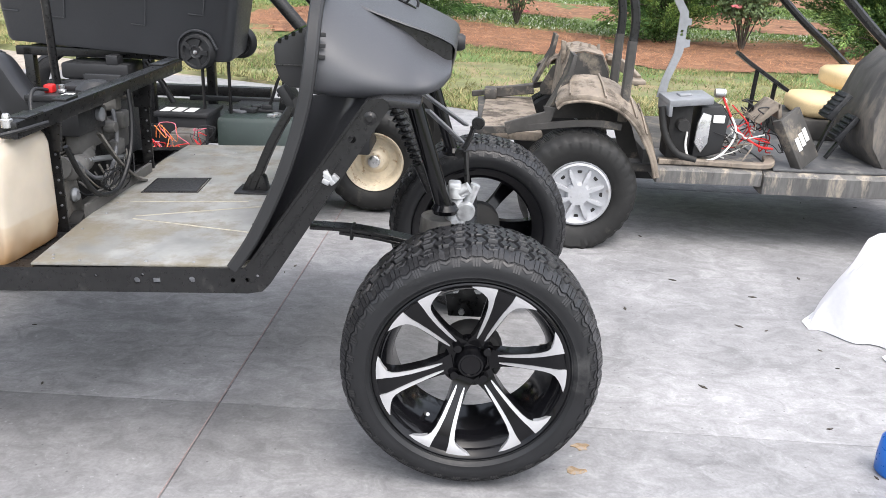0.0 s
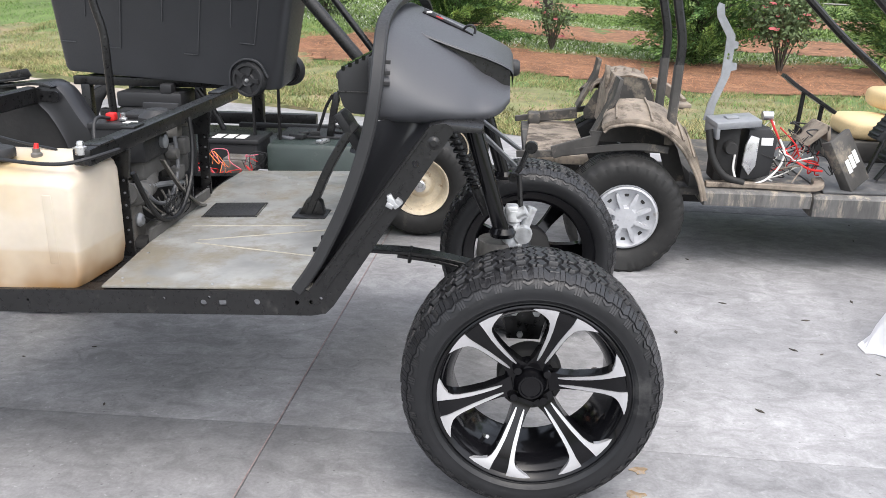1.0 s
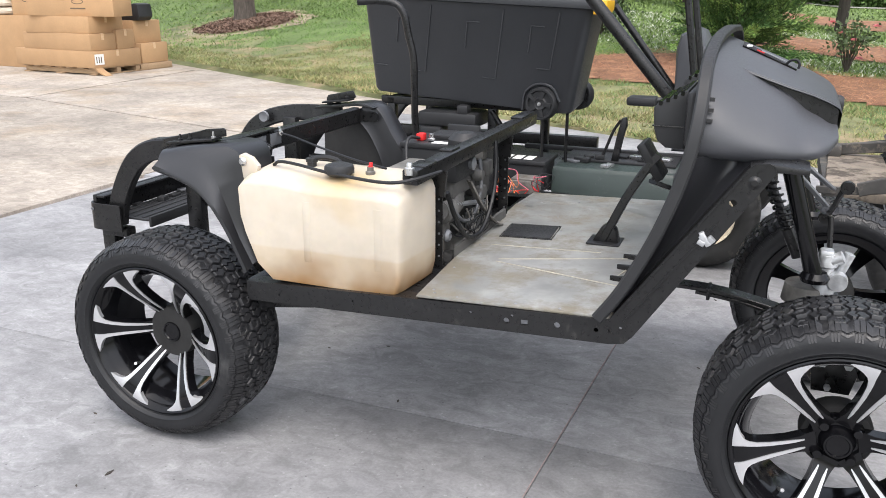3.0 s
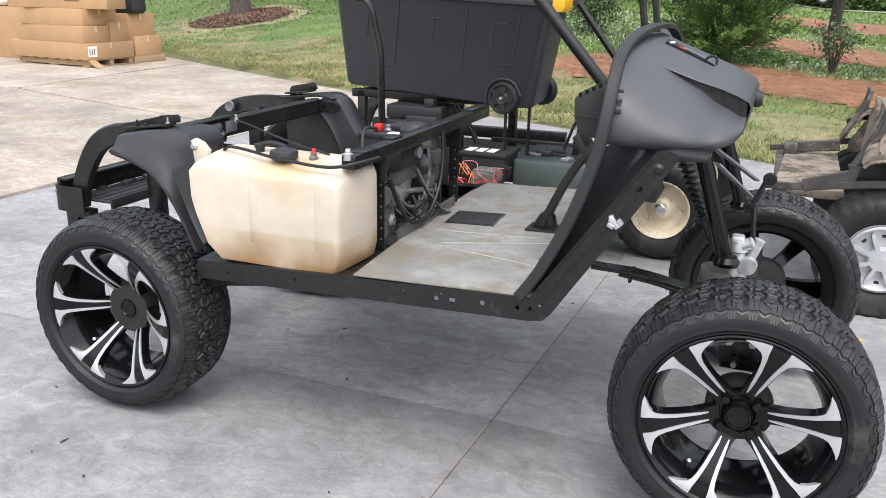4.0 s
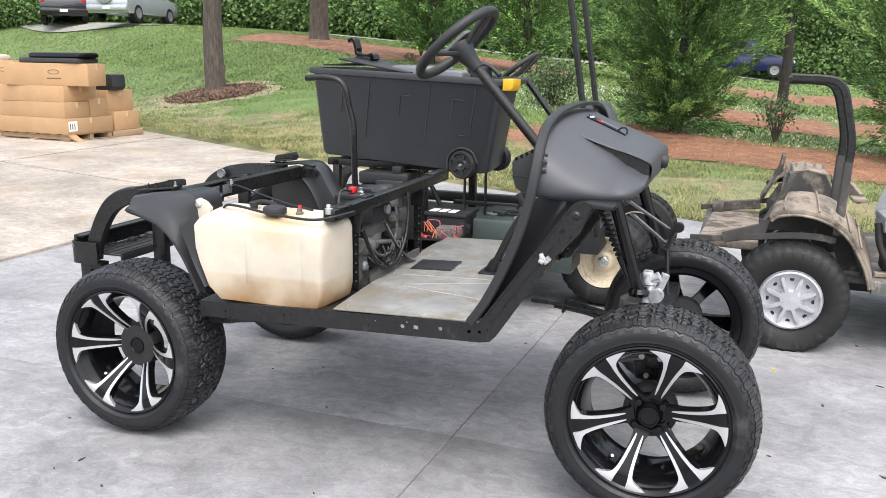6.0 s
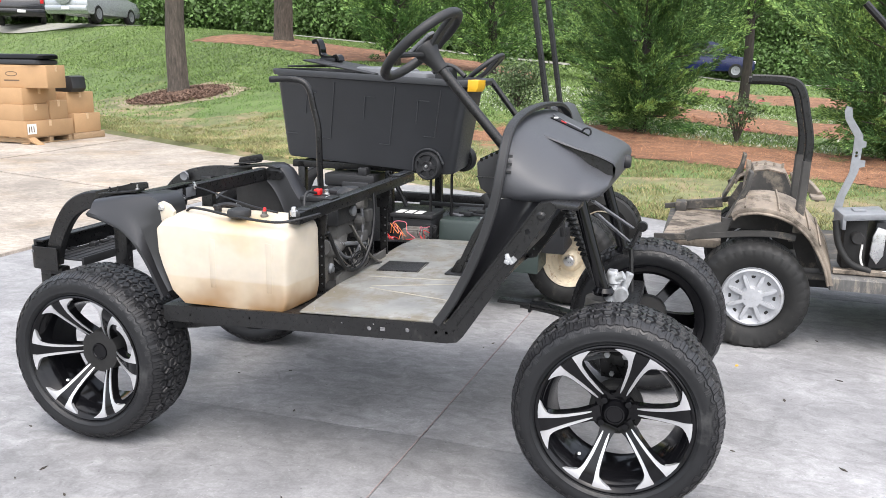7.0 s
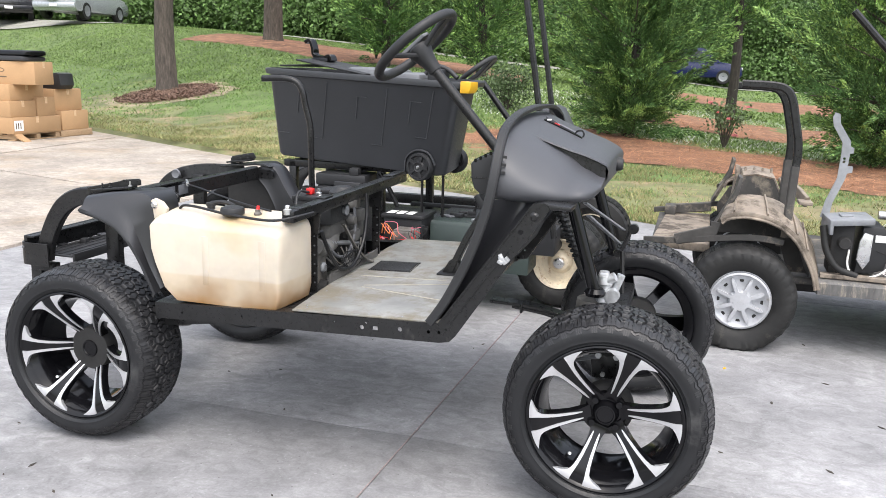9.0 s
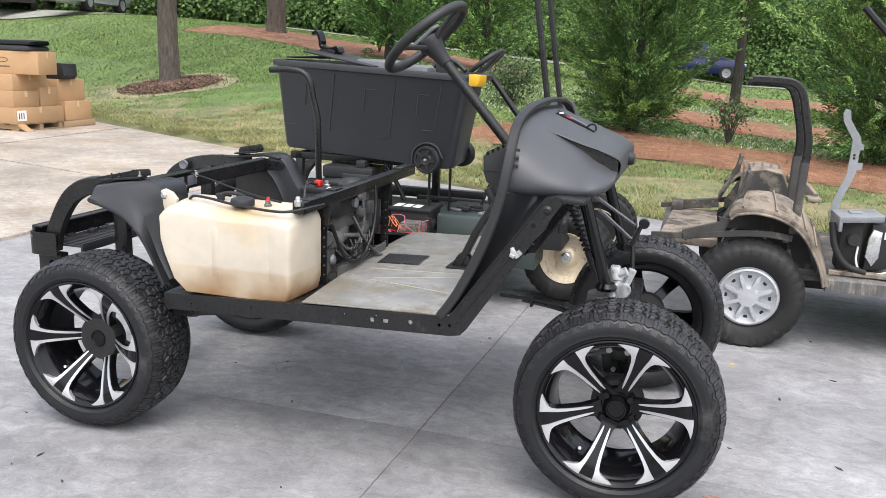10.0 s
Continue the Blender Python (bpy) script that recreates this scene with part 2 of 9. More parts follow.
# Bark for cedar trunks, darkened to hold the shade of their crowns.
SHADED_BARK = material("shaded_cedar_bark", (0.035, 0.029, 0.024), 0.95, var=0.5, scale=14, fine=40, bump=1.0, stretch=(1.6, 1.6, 0.3))
# Cedar leaves in two copies: dark as in shade, brighter as in light.
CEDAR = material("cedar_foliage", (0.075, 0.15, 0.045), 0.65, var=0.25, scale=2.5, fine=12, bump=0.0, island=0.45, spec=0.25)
CEDAR_LIT = material("lit_cedar_foliage", (0.25, 0.39, 0.115), 0.6, var=0.25, scale=2.5, fine=12, bump=0.0, island=0.4, spec=0.25)
LEAF = material("wood_leaf", (0.08, 0.145, 0.038), 0.6, var=0.3, scale=0.6, fine=4, bump=0.0, island=0.5, spec=0.3)
ROSE_LEAF = material("rose_leaf", (0.10, 0.145, 0.065), 0.6, var=0.25, scale=4, fine=12, bump=0.0, island=0.4, spec=0.3)
PETAL = material("rose_petal", (0.72, 0.22, 0.24), 0.6, var=0.15, bump=0.0, island=0.35)
ROAD = material("road_gravel", (0.25, 0.245, 0.21), 0.9, var=0.15, scale=1.0, fine=20, bump=0.3)
# Near-black green: the shade among the trees is put into the colour.
WOODS_SHADE = material("woods_shade", (0.022, 0.04, 0.014), 0.95, var=0.6, scale=0.5, fine=3, bump=0.0)
CAR_SILVER = material("silver_car_paint", (0.45, 0.47, 0.5), 0.3, metal=0.5, var=0.05, bump=0.0, coat=0.5)
CAR_BLUE = material("blue_car_paint", (0.003, 0.008, 0.052), 0.32, var=0.05, bump=0.0, coat=0.15, spec=0.4)
CAR_BLACK = material("black_car_paint", (0.01, 0.01, 0.012), 0.25, var=0.05, bump=0.0, coat=0.6)
CAR_GLASS = material("dark_car_glass", (0.02, 0.024, 0.028), 0.06, var=0.05, bump=0.0, roughvar=0.02, spec=0.8)
TAIL_RED = material("red_lamp_lens", (0.5, 0.015, 0.02), 0.2, var=0.05, bump=0.0)



def amber_level(m, z_full, z_foot):
    """Fuel seen through the plastic below its level, and brown sediment at the foot."""
    n, l = m.node_tree.nodes, m.node_tree.links
    b = n["Principled BSDF"]
    src = b.inputs["Base Color"].links[0].from_socket
    tc, sep, ns = n.new("ShaderNodeTexCoord"), n.new("ShaderNodeSeparateXYZ"), n.new("ShaderNodeTexNoise")
    ns.inputs["Scale"].default_value = 9.0
    l.new(tc.outputs["Object"], sep.inputs[0])
    l.new(tc.outputs["Object"], ns.inputs["Vector"])
    col = src
    for top, soft, wob, tint in ((z_full, 0.006, 0.006, (0.955, 0.905, 0.83)), (z_foot, 0.09, 0.14, (0.52, 0.335, 0.16))):
        w = n.new("ShaderNodeMath")
        w.operation = "MULTIPLY_ADD"
        l.new(ns.outputs["Fac"], w.inputs[0])
        w.inputs[1].default_value = wob
        l.new(sep.outputs["Z"], w.inputs[2])
        r = n.new("ShaderNodeMapRange")
        r.inputs["From Min"].default_value, r.inputs["From Max"].default_value = top + wob / 2, top + wob / 2 - soft
        l.new(w.outputs[0], r.inputs["Value"])
        mx = n.new("ShaderNodeMix")
        mx.data_type, mx.blend_type = "RGBA", "MULTIPLY"
        l.new(r.outputs["Result"], mx.inputs["Factor"])
        l.new(col, mx.inputs["A"])
        mx.inputs["B"].default_value = (*tint, 1)
        col = mx.outputs["Result"]
    # spilt fuel has yellowed the plastic round the filler
    dist, r = n.new("ShaderNodeVectorMath"), n.new("ShaderNodeMapRange")
    dist.operation = "DISTANCE"
    l.new(tc.outputs["Object"], dist.inputs[0])
    dist.inputs[1].default_value = (0.555 - 0.84, 0.055 - 0.545, 0.735)
    w = n.new("ShaderNodeMath")
    w.operation = "MULTIPLY_ADD"
    l.new(ns.outputs["Fac"], w.inputs[0])
    w.inputs[1].default_value = 0.16
    l.new(dist.outputs["Value"], w.inputs[2])
    r.inputs["From Min"].default_value, r.inputs["From Max"].default_value = 0.20, 0.10
    l.new(w.outputs[0], r.inputs["Value"])
    mx = n.new("ShaderNodeMix")
    mx.data_type, mx.blend_type = "RGBA", "MULTIPLY"
    l.new(r.outputs["Result"], mx.inputs["Factor"])
    l.new(col, mx.inputs["A"])
    mx.inputs["B"].default_value = (0.88, 0.75, 0.53, 1)
    l.new(mx.outputs["Result"], b.inputs["Base Color"])


amber_level(TANK, 0.55, 0.545)

# ---- mesh helpers ----
ORIGIN = {}


def thing(name, at, label, category, group="", kind=""):
    e = new(name)
    e.empty_display_size = 0.1
    e.location = at
    ORIGIN[e] = Vector(at)
    return tagged(e, label, category, group, kind)


def finish(name, bm, mat, smooth=True):
    me = bpy.data.meshes.new(name)
    bmesh.ops.recalc_face_normals(bm, faces=bm.faces[:])
    bm.to_mesh(me)
    bm.free()
    if mat is not None:
        me.materials.append(mat)
    if smooth:
        me.shade_smooth()
        me.set_sharp_from_angle(angle=radians(40))
    return me


def part(name, bm, mat, parent, label="", smooth=True):
    """One mesh under a thing or a part; bm is in the thing's own world-aligned coordinates."""
    o = ORIGIN[parent]
    bmesh.ops.translate(bm, verts=bm.verts[:], vec=-o)
    ob = new(name, finish(name, bm, mat, smooth))
    ob.parent = parent
    ORIGIN[ob] = o
    return tagged(ob, label) if label else ob


def single(name, bm, mat, at, label, category, group="", kind="", smooth=True):
    """A thing of one mesh, with its origin at the given place."""
    bmesh.ops.translate(bm, verts=bm.verts[:], vec=-Vector(at))
    ob = new(name, finish(name, bm, mat, smooth))
    ob.location = at
    ORIGIN[ob] = Vector(at)
    return tagged(ob, label, category, group, kind)


def clone(ob, parent, loc, rz=0.0, ry=0.0):
    """A copy of a part and its sub-parts, at a place relative to its thing."""
    c = ob.copy()
    scene.collection.objects.link(c)
    c.parent = parent
    c.location = loc
    c.rotation_euler = (0, radians(ry), radians(rz))
    ORIGIN[c] = ORIGIN[parent]
    for k in ob.children:
        d = k.copy()
        scene.collection.objects.link(d)
        d.parent = c
    return c


def box(bm, x0, x1, y0, y1, z0, z1, bev=0.004, m=None):
    r = bmesh.ops.create_cube(bm, size=1.0)
    vs = r["verts"]
    bmesh.ops.scale(bm, verts=vs, vec=(x1 - x0, y1 - y0, z1 - z0))
    bmesh.ops.translate(bm, verts=vs, vec=((x0 + x1) / 2, (y0 + y1) / 2, (z0 + z1) / 2))
    if bev:
        es = list({e for v in vs for e in v.link_edges})
        out = bmesh.ops.bevel(bm, geom=es, offset=min(bev, 0.45 * min(x1 - x0, y1 - y0, z1 - z0)), segments=2, affect="EDGES", profile=0.5)
        vs = list({v for f in out["faces"] for v in f.verts} | {v for v in vs if v.is_valid})
    if m is not None:
        bmesh.ops.transform(bm, matrix=m, verts=vs)
    return vs


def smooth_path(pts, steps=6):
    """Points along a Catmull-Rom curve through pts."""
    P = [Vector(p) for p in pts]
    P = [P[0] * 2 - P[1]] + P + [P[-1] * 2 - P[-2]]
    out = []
    for i in range(1, len(P) - 2):
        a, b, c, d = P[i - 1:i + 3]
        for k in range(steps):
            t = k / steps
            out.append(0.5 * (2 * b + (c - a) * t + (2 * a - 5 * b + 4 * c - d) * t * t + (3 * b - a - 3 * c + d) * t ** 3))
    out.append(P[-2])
    return out


def sweep(bm, pts, section, up=(0, 0, 1), closed=False, scale=None):
    """Sweeps a closed section (list of (a, b)) or a circle of that radius along pts."""
    P = [Vector(p) for p in pts]
    if isinstance(section, (int, float)):
        k = 16 if section > 0.008 else 8
        section = [(section * math.cos(2 * math.pi * i / k), section * math.sin(2 * math.pi * i / k)) for i in range(k)]
    rings, n = [], len(P)
    side = None
    for i, p in enumerate(P):
        if closed:
            d = P[(i + 1) % n] - P[i - 1]
        else:
            d = P[min(i + 1, n - 1)] - P[max(i - 1, 0)]
        d.normalize()
        if side is None:
            u = Vector(up)
            if abs(u.dot(d)) > 0.95:
                u = Vector((1, 0, 0)) if abs(d.x) < 0.9 else Vector((0, 1, 0))
            side = d.cross(u).normalized()
        else:
            side = (side - d * side.dot(d)).normalized()
        b = side.cross(d)
        s = 1.0 if scale is None else scale(i / max(1, n - 1))
        rings.append([bm.verts.new(p + side * (a * s) + b * (c * s)) for a, c in section])
    m = len(section)
    for i in range(n if closed else n - 1):
        r0, r1 = rings[i], rings[(i + 1) % n]
        for j in range(m):
            bm.faces.new((r0[j], r0[(j + 1) % m], r1[(j + 1) % m], r1[j]))
    if not closed:
        bm.faces.new(rings[0])
        bm.faces.new(rings[-1][::-1])
    return rings


def rect(w, h, r=0.15):
    """A rectangular section with clipped corners."""
    a, b, c = w / 2, h / 2, min(w, h) * r
    return [(-a + c, -b), (a - c, -b), (a, -b + c), (a, b - c), (a - c, b), (-a + c, b), (-a, b - c), (-a, -b + c)]


def prism(bm, poly, plane, a0, a1, bev=0.0):
    """Extrudes a polygon: plane 'xz' along y, 'yz' along x, 'xy' along z."""
    def at(p, a):
        return {"xz": (p[0], a, p[1]), "yz": (a, p[0], p[1]), "xy": (p[0], p[1], a)}[plane]
    lo, hi = [bm.verts.new(at(p, a0)) for p in poly], [bm.verts.new(at(p, a1)) for p in poly]
    k = len(poly)
    fs = [bm.faces.new(lo), bm.faces.new(hi[::-1])]
    for i in range(k):
        fs.append(bm.faces.new((lo[i], hi[i], hi[(i + 1) % k], lo[(i + 1) % k])))
    if bev:
        es = list({e for f in fs[:2] for e in f.edges})
        bmesh.ops.bevel(bm, geom=es, offset=bev, segments=2, affect="EDGES", profile=0.5)


def plate_with_holes(bm, outer, holes, y0, y1):
    """A flat plate in x and z with openings through it."""
    from mathutils.geometry import tessellate_polygon
    loops = [outer] + holes
    flat = [p for lp in loops for p in lp]
    tris = tessellate_polygon([[Vector((p[0], p[1], 0)) for p in lp] for lp in loops])
    lo, hi = [bm.verts.new((p[0], y0, p[1])) for p in flat], [bm.verts.new((p[0], y1, p[1])) for p in flat]
    for a, b, c in tris:
        bm.faces.new((lo[a], lo[b], lo[c]))
        bm.faces.new((hi[c], hi[b], hi[a]))
    s = 0
    for lp in loops:
        k = len(lp)
        for i in range(k):
            j = (i + 1) % k
            bm.faces.new((lo[s + i], lo[s + j], hi[s + j], hi[s + i]))
        s += k


def disc(x, z, r, k=10):
    return [(x + r * math.cos(2 * math.pi * i / k), z + r * math.sin(2 * math.pi * i / k)) for i in range(k)]


def lathe(bm, profile, segs=48, axis="y", at=(0, 0, 0), cap=False):
    """Turns (radius, along) points round an axis."""
    rings = []
    for r, a in profile:
        ring = []
        for i in range(segs):
            c, s = r * math.cos(2 * math.pi * i / segs), r * math.sin(2 * math.pi * i / segs)
            p = {"y": (c, a, s), "x": (a, c, s), "z": (c, s, a)}[axis]
            ring.append(bm.verts.new(Vector(p) + Vector(at)))
        rings.append(ring)
    for r0, r1 in zip(rings, rings[1:]):
        for j in range(segs):
            bm.faces.new((r0[j], r0[(j + 1) % segs], r1[(j + 1) % segs], r1[j]))
    if cap:
        bm.faces.new(rings[0])
        bm.faces.new(rings[-1])


def loft(bm, rings, closed=True, cap=True):
    R = [[bm.verts.new(p) for p in ring] for ring in rings]
    m = len(R[0])
    for r0, r1 in zip(R, R[1:]):
        for j in range(m if closed else m - 1):
            bm.faces.new((r0[j], r0[(j + 1) % m], r1[(j + 1) % m], r1[j]))
    if cap and closed:
        bm.faces.new(R[0])
        bm.faces.new(R[-1])
    return R


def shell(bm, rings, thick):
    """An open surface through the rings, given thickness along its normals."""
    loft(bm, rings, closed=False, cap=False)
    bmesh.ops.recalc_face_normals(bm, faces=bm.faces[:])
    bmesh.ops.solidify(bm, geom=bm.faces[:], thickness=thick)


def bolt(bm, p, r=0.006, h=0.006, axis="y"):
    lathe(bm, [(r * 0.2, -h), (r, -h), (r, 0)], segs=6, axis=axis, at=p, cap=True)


def B():
    return bmesh.new()


def raw(name, verts, faces, mat):
    me = bpy.data.meshes.new(name)
    me.from_pydata(verts, [], faces)
    me.materials.append(mat)
    return me

# ---- the setting: slab, drive, lawn, beds, road ----
EDGE_N, EDGE_D = (0.477, 0.879), 4.72   # the slab's far edge, across the lawn side


def beyond(x, y):
    """Metres past the concrete's edge."""
    return min(EDGE_N[0] * x + EDGE_N[1] * y - EDGE_D, 0.12 * x + 0.993 * y - 4.39)


def height(x, y):
    """The lawn climbs to the road on one side."""
    s = beyond(x, y)
    w = min(1.0, max(0.0, s / 9.0))
    w = w * w * (3 - 2 * w)
    k = 3.5 - x
    if k < 0:
        g = 0.02 * max(k, -20)
    elif k < 14:
        g = 0.125 * k
    elif k < 18:
        g = 1.75 + 0.095 * (k - 14)
    else:
        j = min(k - 18, 22)
        g = 2.13 + 0.052 * j - 0.0008 * j * j
    f = min(1.0, max(0.0, (s - 18.0) / 16.0)) if x > -9 else 0.0
    return w * g + 0.30 * f * f * (3 - 2 * f) * min(1.0, max(0.0, (x + 9.0) / 8.0))


FALL, LOW = 0.018, -0.063      # the slab on the left falls away gently to the old drive


def ground_z(x):
    """The concrete's height."""
    return max(LOW, min(0.0, -FALL * (1.045 - x)))


def slab(name, poly, z, mat, label):
    bm = B()
    prism(bm, poly, "xy", z - 0.12, z, 0.003)
    for v in bm.verts:
        v.co.z += ground_z(v.co.x)
    return single(name, bm, mat, (poly[0][0], poly[0][1], z), label, "concrete", kind="structure")


def edge_at(u, s=0.0):
    """A point u metres along the lawn's edge and s past it."""
    if u >= 0:
        x, y = EDGE_N[0] * EDGE_D - EDGE_N[1] * u, EDGE_N[1] * EDGE_D + EDGE_N[0] * u
    else:
        x, y = EDGE_N[0] * EDGE_D - 0.993 * u, EDGE_N[1] * EDGE_D + 0.12 * u
    return (x + 0.3 * s, y + 0.954 * s)


# Grey slabs meet at saw-cut joints; an older tan drive lies beyond them.
def grey_slabs():
    xs, ys = [-2.45, 1.045, 4.5, 8.0], [-6.0, -2.6, 0.325, 2.62]
    for i in range(3):
        for j in range(3):
            g = 0.0006
            x0, x1, y0, y1 = xs[i] + g, xs[i + 1] - g, ys[j] + g, ys[j + 1] - g
            sk = 0.035
            poly = [(x0 + sk * (y0 - 0.3), y0 - sk * x0), (x1 + sk * (y0 - 0.3), y0 - sk * x1), (x1 + sk * (y1 - 0.3), y1 - sk * x1), (x0 + sk * (y1 - 0.3), y1 - sk * x0)]
            yield poly


for poly in grey_slabs():
    slab("concrete_slab", poly, 0.0, CONCRETE, "smooth grey concrete slab with faint stains and saw-cut joints")
tail = [(1.135, 2.589), (8.0, 2.35), edge_at(-6.3), edge_at(0), (1.22, 4.745)]
slab("concrete_slab", [(-2.45, 2.712), (1.13, 2.589), (1.215, 4.747), edge_at(3.4), (-2.45, 6.0)], -0.001, CONCRETE, "pale grey concrete slab falling towards the drive")
slab("concrete_slab", tail, -0.001, CONCRETE, "pale grey concrete slab along the lawn")
V1 = (-6.52, 5.42)        # where two joints of the old drive cross
tan_polys = [
    [(-2.50, -6.0), (-2.47, 4.29), V1, (-14, 6.0), (-14, -6.0)],
    [(-2.47, 4.33), (-2.47, 6.0), edge_at(3.4), edge_at(7.62), (-6.83, 8.9), (V1[0] + 0.012, V1[1] + 0.042)],
    [(-6.87, 8.9), edge_at(7.67), edge_at(14.5), (-17, 6.9), (-14, 6.042), (V1[0] - 0.012, V1[1] + 0.042)],
]
for poly in tan_polys:
    slab("concrete_drive", poly, -0.002, CONCRETE_TAN, "older tan-stained concrete drive with straight joints")
bm = B()
prism(bm, [(-20, -8), (10, -8), (10, 3), edge_at(-8, -0.02), edge_at(0, -0.02), edge_at(16, -0.02), (-20, 3)], "xy", -0.36, -0.085)
single("joint_bed", bm, JOINT, (0, 0, -0.085), "dark sand bed showing in the concrete joints", "joint", kind="structure")

# The lawn: one sheet that reaches the horizon.
us = [-400, -200, -120, -80, -60] + [-50 + 1.0 * i for i in range(101)] + [60, 80, 120, 200, 400]
ss = [-0.05, 0.3, 0.6] + [1.0 + 0.6 * i for i in range(70)] + [50, 60, 80, 120, 200, 400, 900]
verts, faces = [], []
for s in ss:
    for u in us:
        x, y = edge_at(u, s)
        z = height(x, y) + (0.0 if s < 0 else 0.006 * noise.noise((x * 1.5, y * 1.5, 0)))
        verts.append((x, y, z - 0.09 if s < 0.1 else z))
k = len(us)
for j in range(len(ss) - 1):
    for i in range(k - 1):
        faces.append((j * k + i, j * k + i + 1, (j + 1) * k + i + 1, (j + 1) * k + i))
lawn = new("ground", raw("ground", verts, faces, SOIL))
tagged(lawn, "green and straw-dry lawn climbing towards a road", "lawn", kind="structure")
# plain ground behind and beside the concrete
bm = B()
prism(bm, [(-400, -400), (400, -400), (400, 3), edge_at(-8, -0.05), edge_at(0, -0.05), edge_at(16, -0.05), (-400, 4)], "xy", -0.7, -0.37)
single("ground", bm, SOIL, (0, -20, -0.37), "plain earth round the concrete", "ground", kind="structure")


def inside(poly, x, y):
    c = False
    for i in range(len(poly)):
        (x0, y0), (x1, y1) = poly[i], poly[i - 1]
        if (y0 > y) != (y1 > y) and x < (x1 - x0) * (y - y0) / (y1 - y0) + x0:
            c = not c
    return c


def patch(name, poly, lift, mat, label, category, step=0.35):
    """A bed laid over the lawn, following its slope."""
    xs, ys = [p[0] for p in poly], [p[1] for p in poly]
    nx, ny = int((max(xs) - min(xs)) / step) + 2, int((max(ys) - min(ys)) / step) + 2
    verts, faces, idx = [], [], {}
    for i in range(nx):
        for j in range(ny):
            x, y = min(xs) + i * step, min(ys) + j * step
            x += 0.12 * noise.noise((x * 1.3, y * 1.3, 3))
            y += 0.12 * noise.noise((x * 1.3, y * 1.3, 7))
            if inside(poly, x, y):
                idx[i, j] = len(verts)
                verge = 0.095 * max(0.0, (0.32 - beyond(x, y)) / 0.37)      # the sod rolls down to the concrete
                verts.append((x, y, height(x, y) + lift - verge + 0.008 * min(1.0, max(0.0, beyond(x, y))) * noise.noise((x * 2.2, y * 2.2, 5))))
    for (i, j) in idx:
        q = [(i, j), (i + 1, j), (i + 1, j + 1), (i, j + 1)]
        if all(c in idx for c in q):
            faces.append([idx[c] for c in q])
    ob = new(name, raw(name, verts, faces, mat))
    return tagged(ob, label, category, kind="structure")


BED_NEAR = [(-1.9, 9.6), (-1.0, 8.5), (0.2, 8.2), (1.4, 8.0), (2.4, 7.6), (3.6, 7.0), (5.2, 7.2), (8.0, 6.4), (12, 5.0), (14, 8.0), (9.0, 10.6), (6.4, 11.0), (4.6, 10.4), (3.0, 10.3), (2.2, 10.1), (1.0, 10.6), (0.6, 11.2), (-0.6, 10.9)]
BED_MID = [(-0.2, 14.2), (0.9, 12.9), (2.5, 12.4), (3.8, 13.0), (7.0, 12.4), (14, 10.5), (15, 13.5), (8, 16.5), (3.8, 17.6), (1.2, 16.6), (0.2, 16.2)]
BED_LEFT = [(-13.4, 20.2), (-9.7, 18.8), (-6.9, 17.2), (-3.9, 18.8), (-2.4, 19.4), (-3.4, 24.0), (-6.0, 26.5), (-9.4, 22.8), (-12.3, 24.0)]
BED_FAR = [(0.8, 24.5), (4.0, 25.0), (9.0, 22.0), (16, 18.0), (18, 22), (10, 28.0), (5.0, 31), (1.0, 31)]
for poly, st in ((BED_NEAR, 0.14), (BED_MID, 0.22), (BED_LEFT, 0.12), (BED_FAR, 0.3)):
    patch("mulch_bed", poly, 0.012, STRAW, "planting bed covered with red-brown pine straw", "mulch bed", st)
# worn bare spots in the lawn along the concrete
rg = random.Random(12)
SPOTS = []
for k in range(26):
    px, py = edge_at(rg.uniform(-3.2, 5.5), rg.uniform(0.25, 2.3))
    SPOTS.append((px, py, rg.uniform(0.14, 0.36)))
DRY_TURF = material("dry_turf", (0.145, 0.155, 0.068), 0.95, var=0.4, scale=1.6, fine=26, bump=0.7, dirt=((0.27, 0.205, 0.125), 0.5, 1.3))
strip = [edge_at(-4.6 + 0.5 * i, -0.045) for i in range(50)] + [edge_at(20.0 - 0.5 * i, 2.3 + 0.5 * math.sin(1.7 * i) + 0.3 * math.sin(0.6 * i + 1)) for i in range(50)]
patch("dry_turf", strip, 0.012, DRY_TURF, "straw-dry turf with bare spots along the concrete", "lawn", 0.05)
TREE_AT = (-9.55, 14.16)
RING_BED = [(TREE_AT[0] + 0.35 + 1.05 * math.cos(a * 0.3) * (1 + 0.16 * math.sin(a * 2)), TREE_AT[1] - 0.45 + 0.85 * math.sin(a * 0.3)) for a in range(21)]
RING_DRY = [(TREE_AT[0] + 0.35 + 1.55 * math.cos(a * 0.3) * (1 + 0.15 * math.sin(a * 2.3)), TREE_AT[1] - 0.50 + 1.2 * math.sin(a * 0.3) * (1 + 0.1 * math.sin(a * 1.7))) for a in range(21)]
BARE = material("bare_earth", (0.27, 0.215, 0.15), 0.95, var=0.35, scale=2.2, fine=30, bump=0.5, dirt=((0.16, 0.20, 0.075), 0.45, 1.6))
patch("bare_earth", RING_DRY, 0.012, BARE, "bare tan earth round the bark mulch", "earth", 0.07)
patch("mulch_ring", RING_BED, 0.03, MULCH, "ring of dark shredded bark round the tree", "mulch bed", 0.06)
ROAD_LINE = [(-75, 66), (-46, 44), (-30.5, 31.2), (-22.6, 27.4), (-13.5, 29.0), (-6.2, 36.0), (0.7, 41.0), (9, 41.0), (30, 34.0), (60, 20)]
pts = smooth_path([(x, y, 0) for x, y in ROAD_LINE], 8)
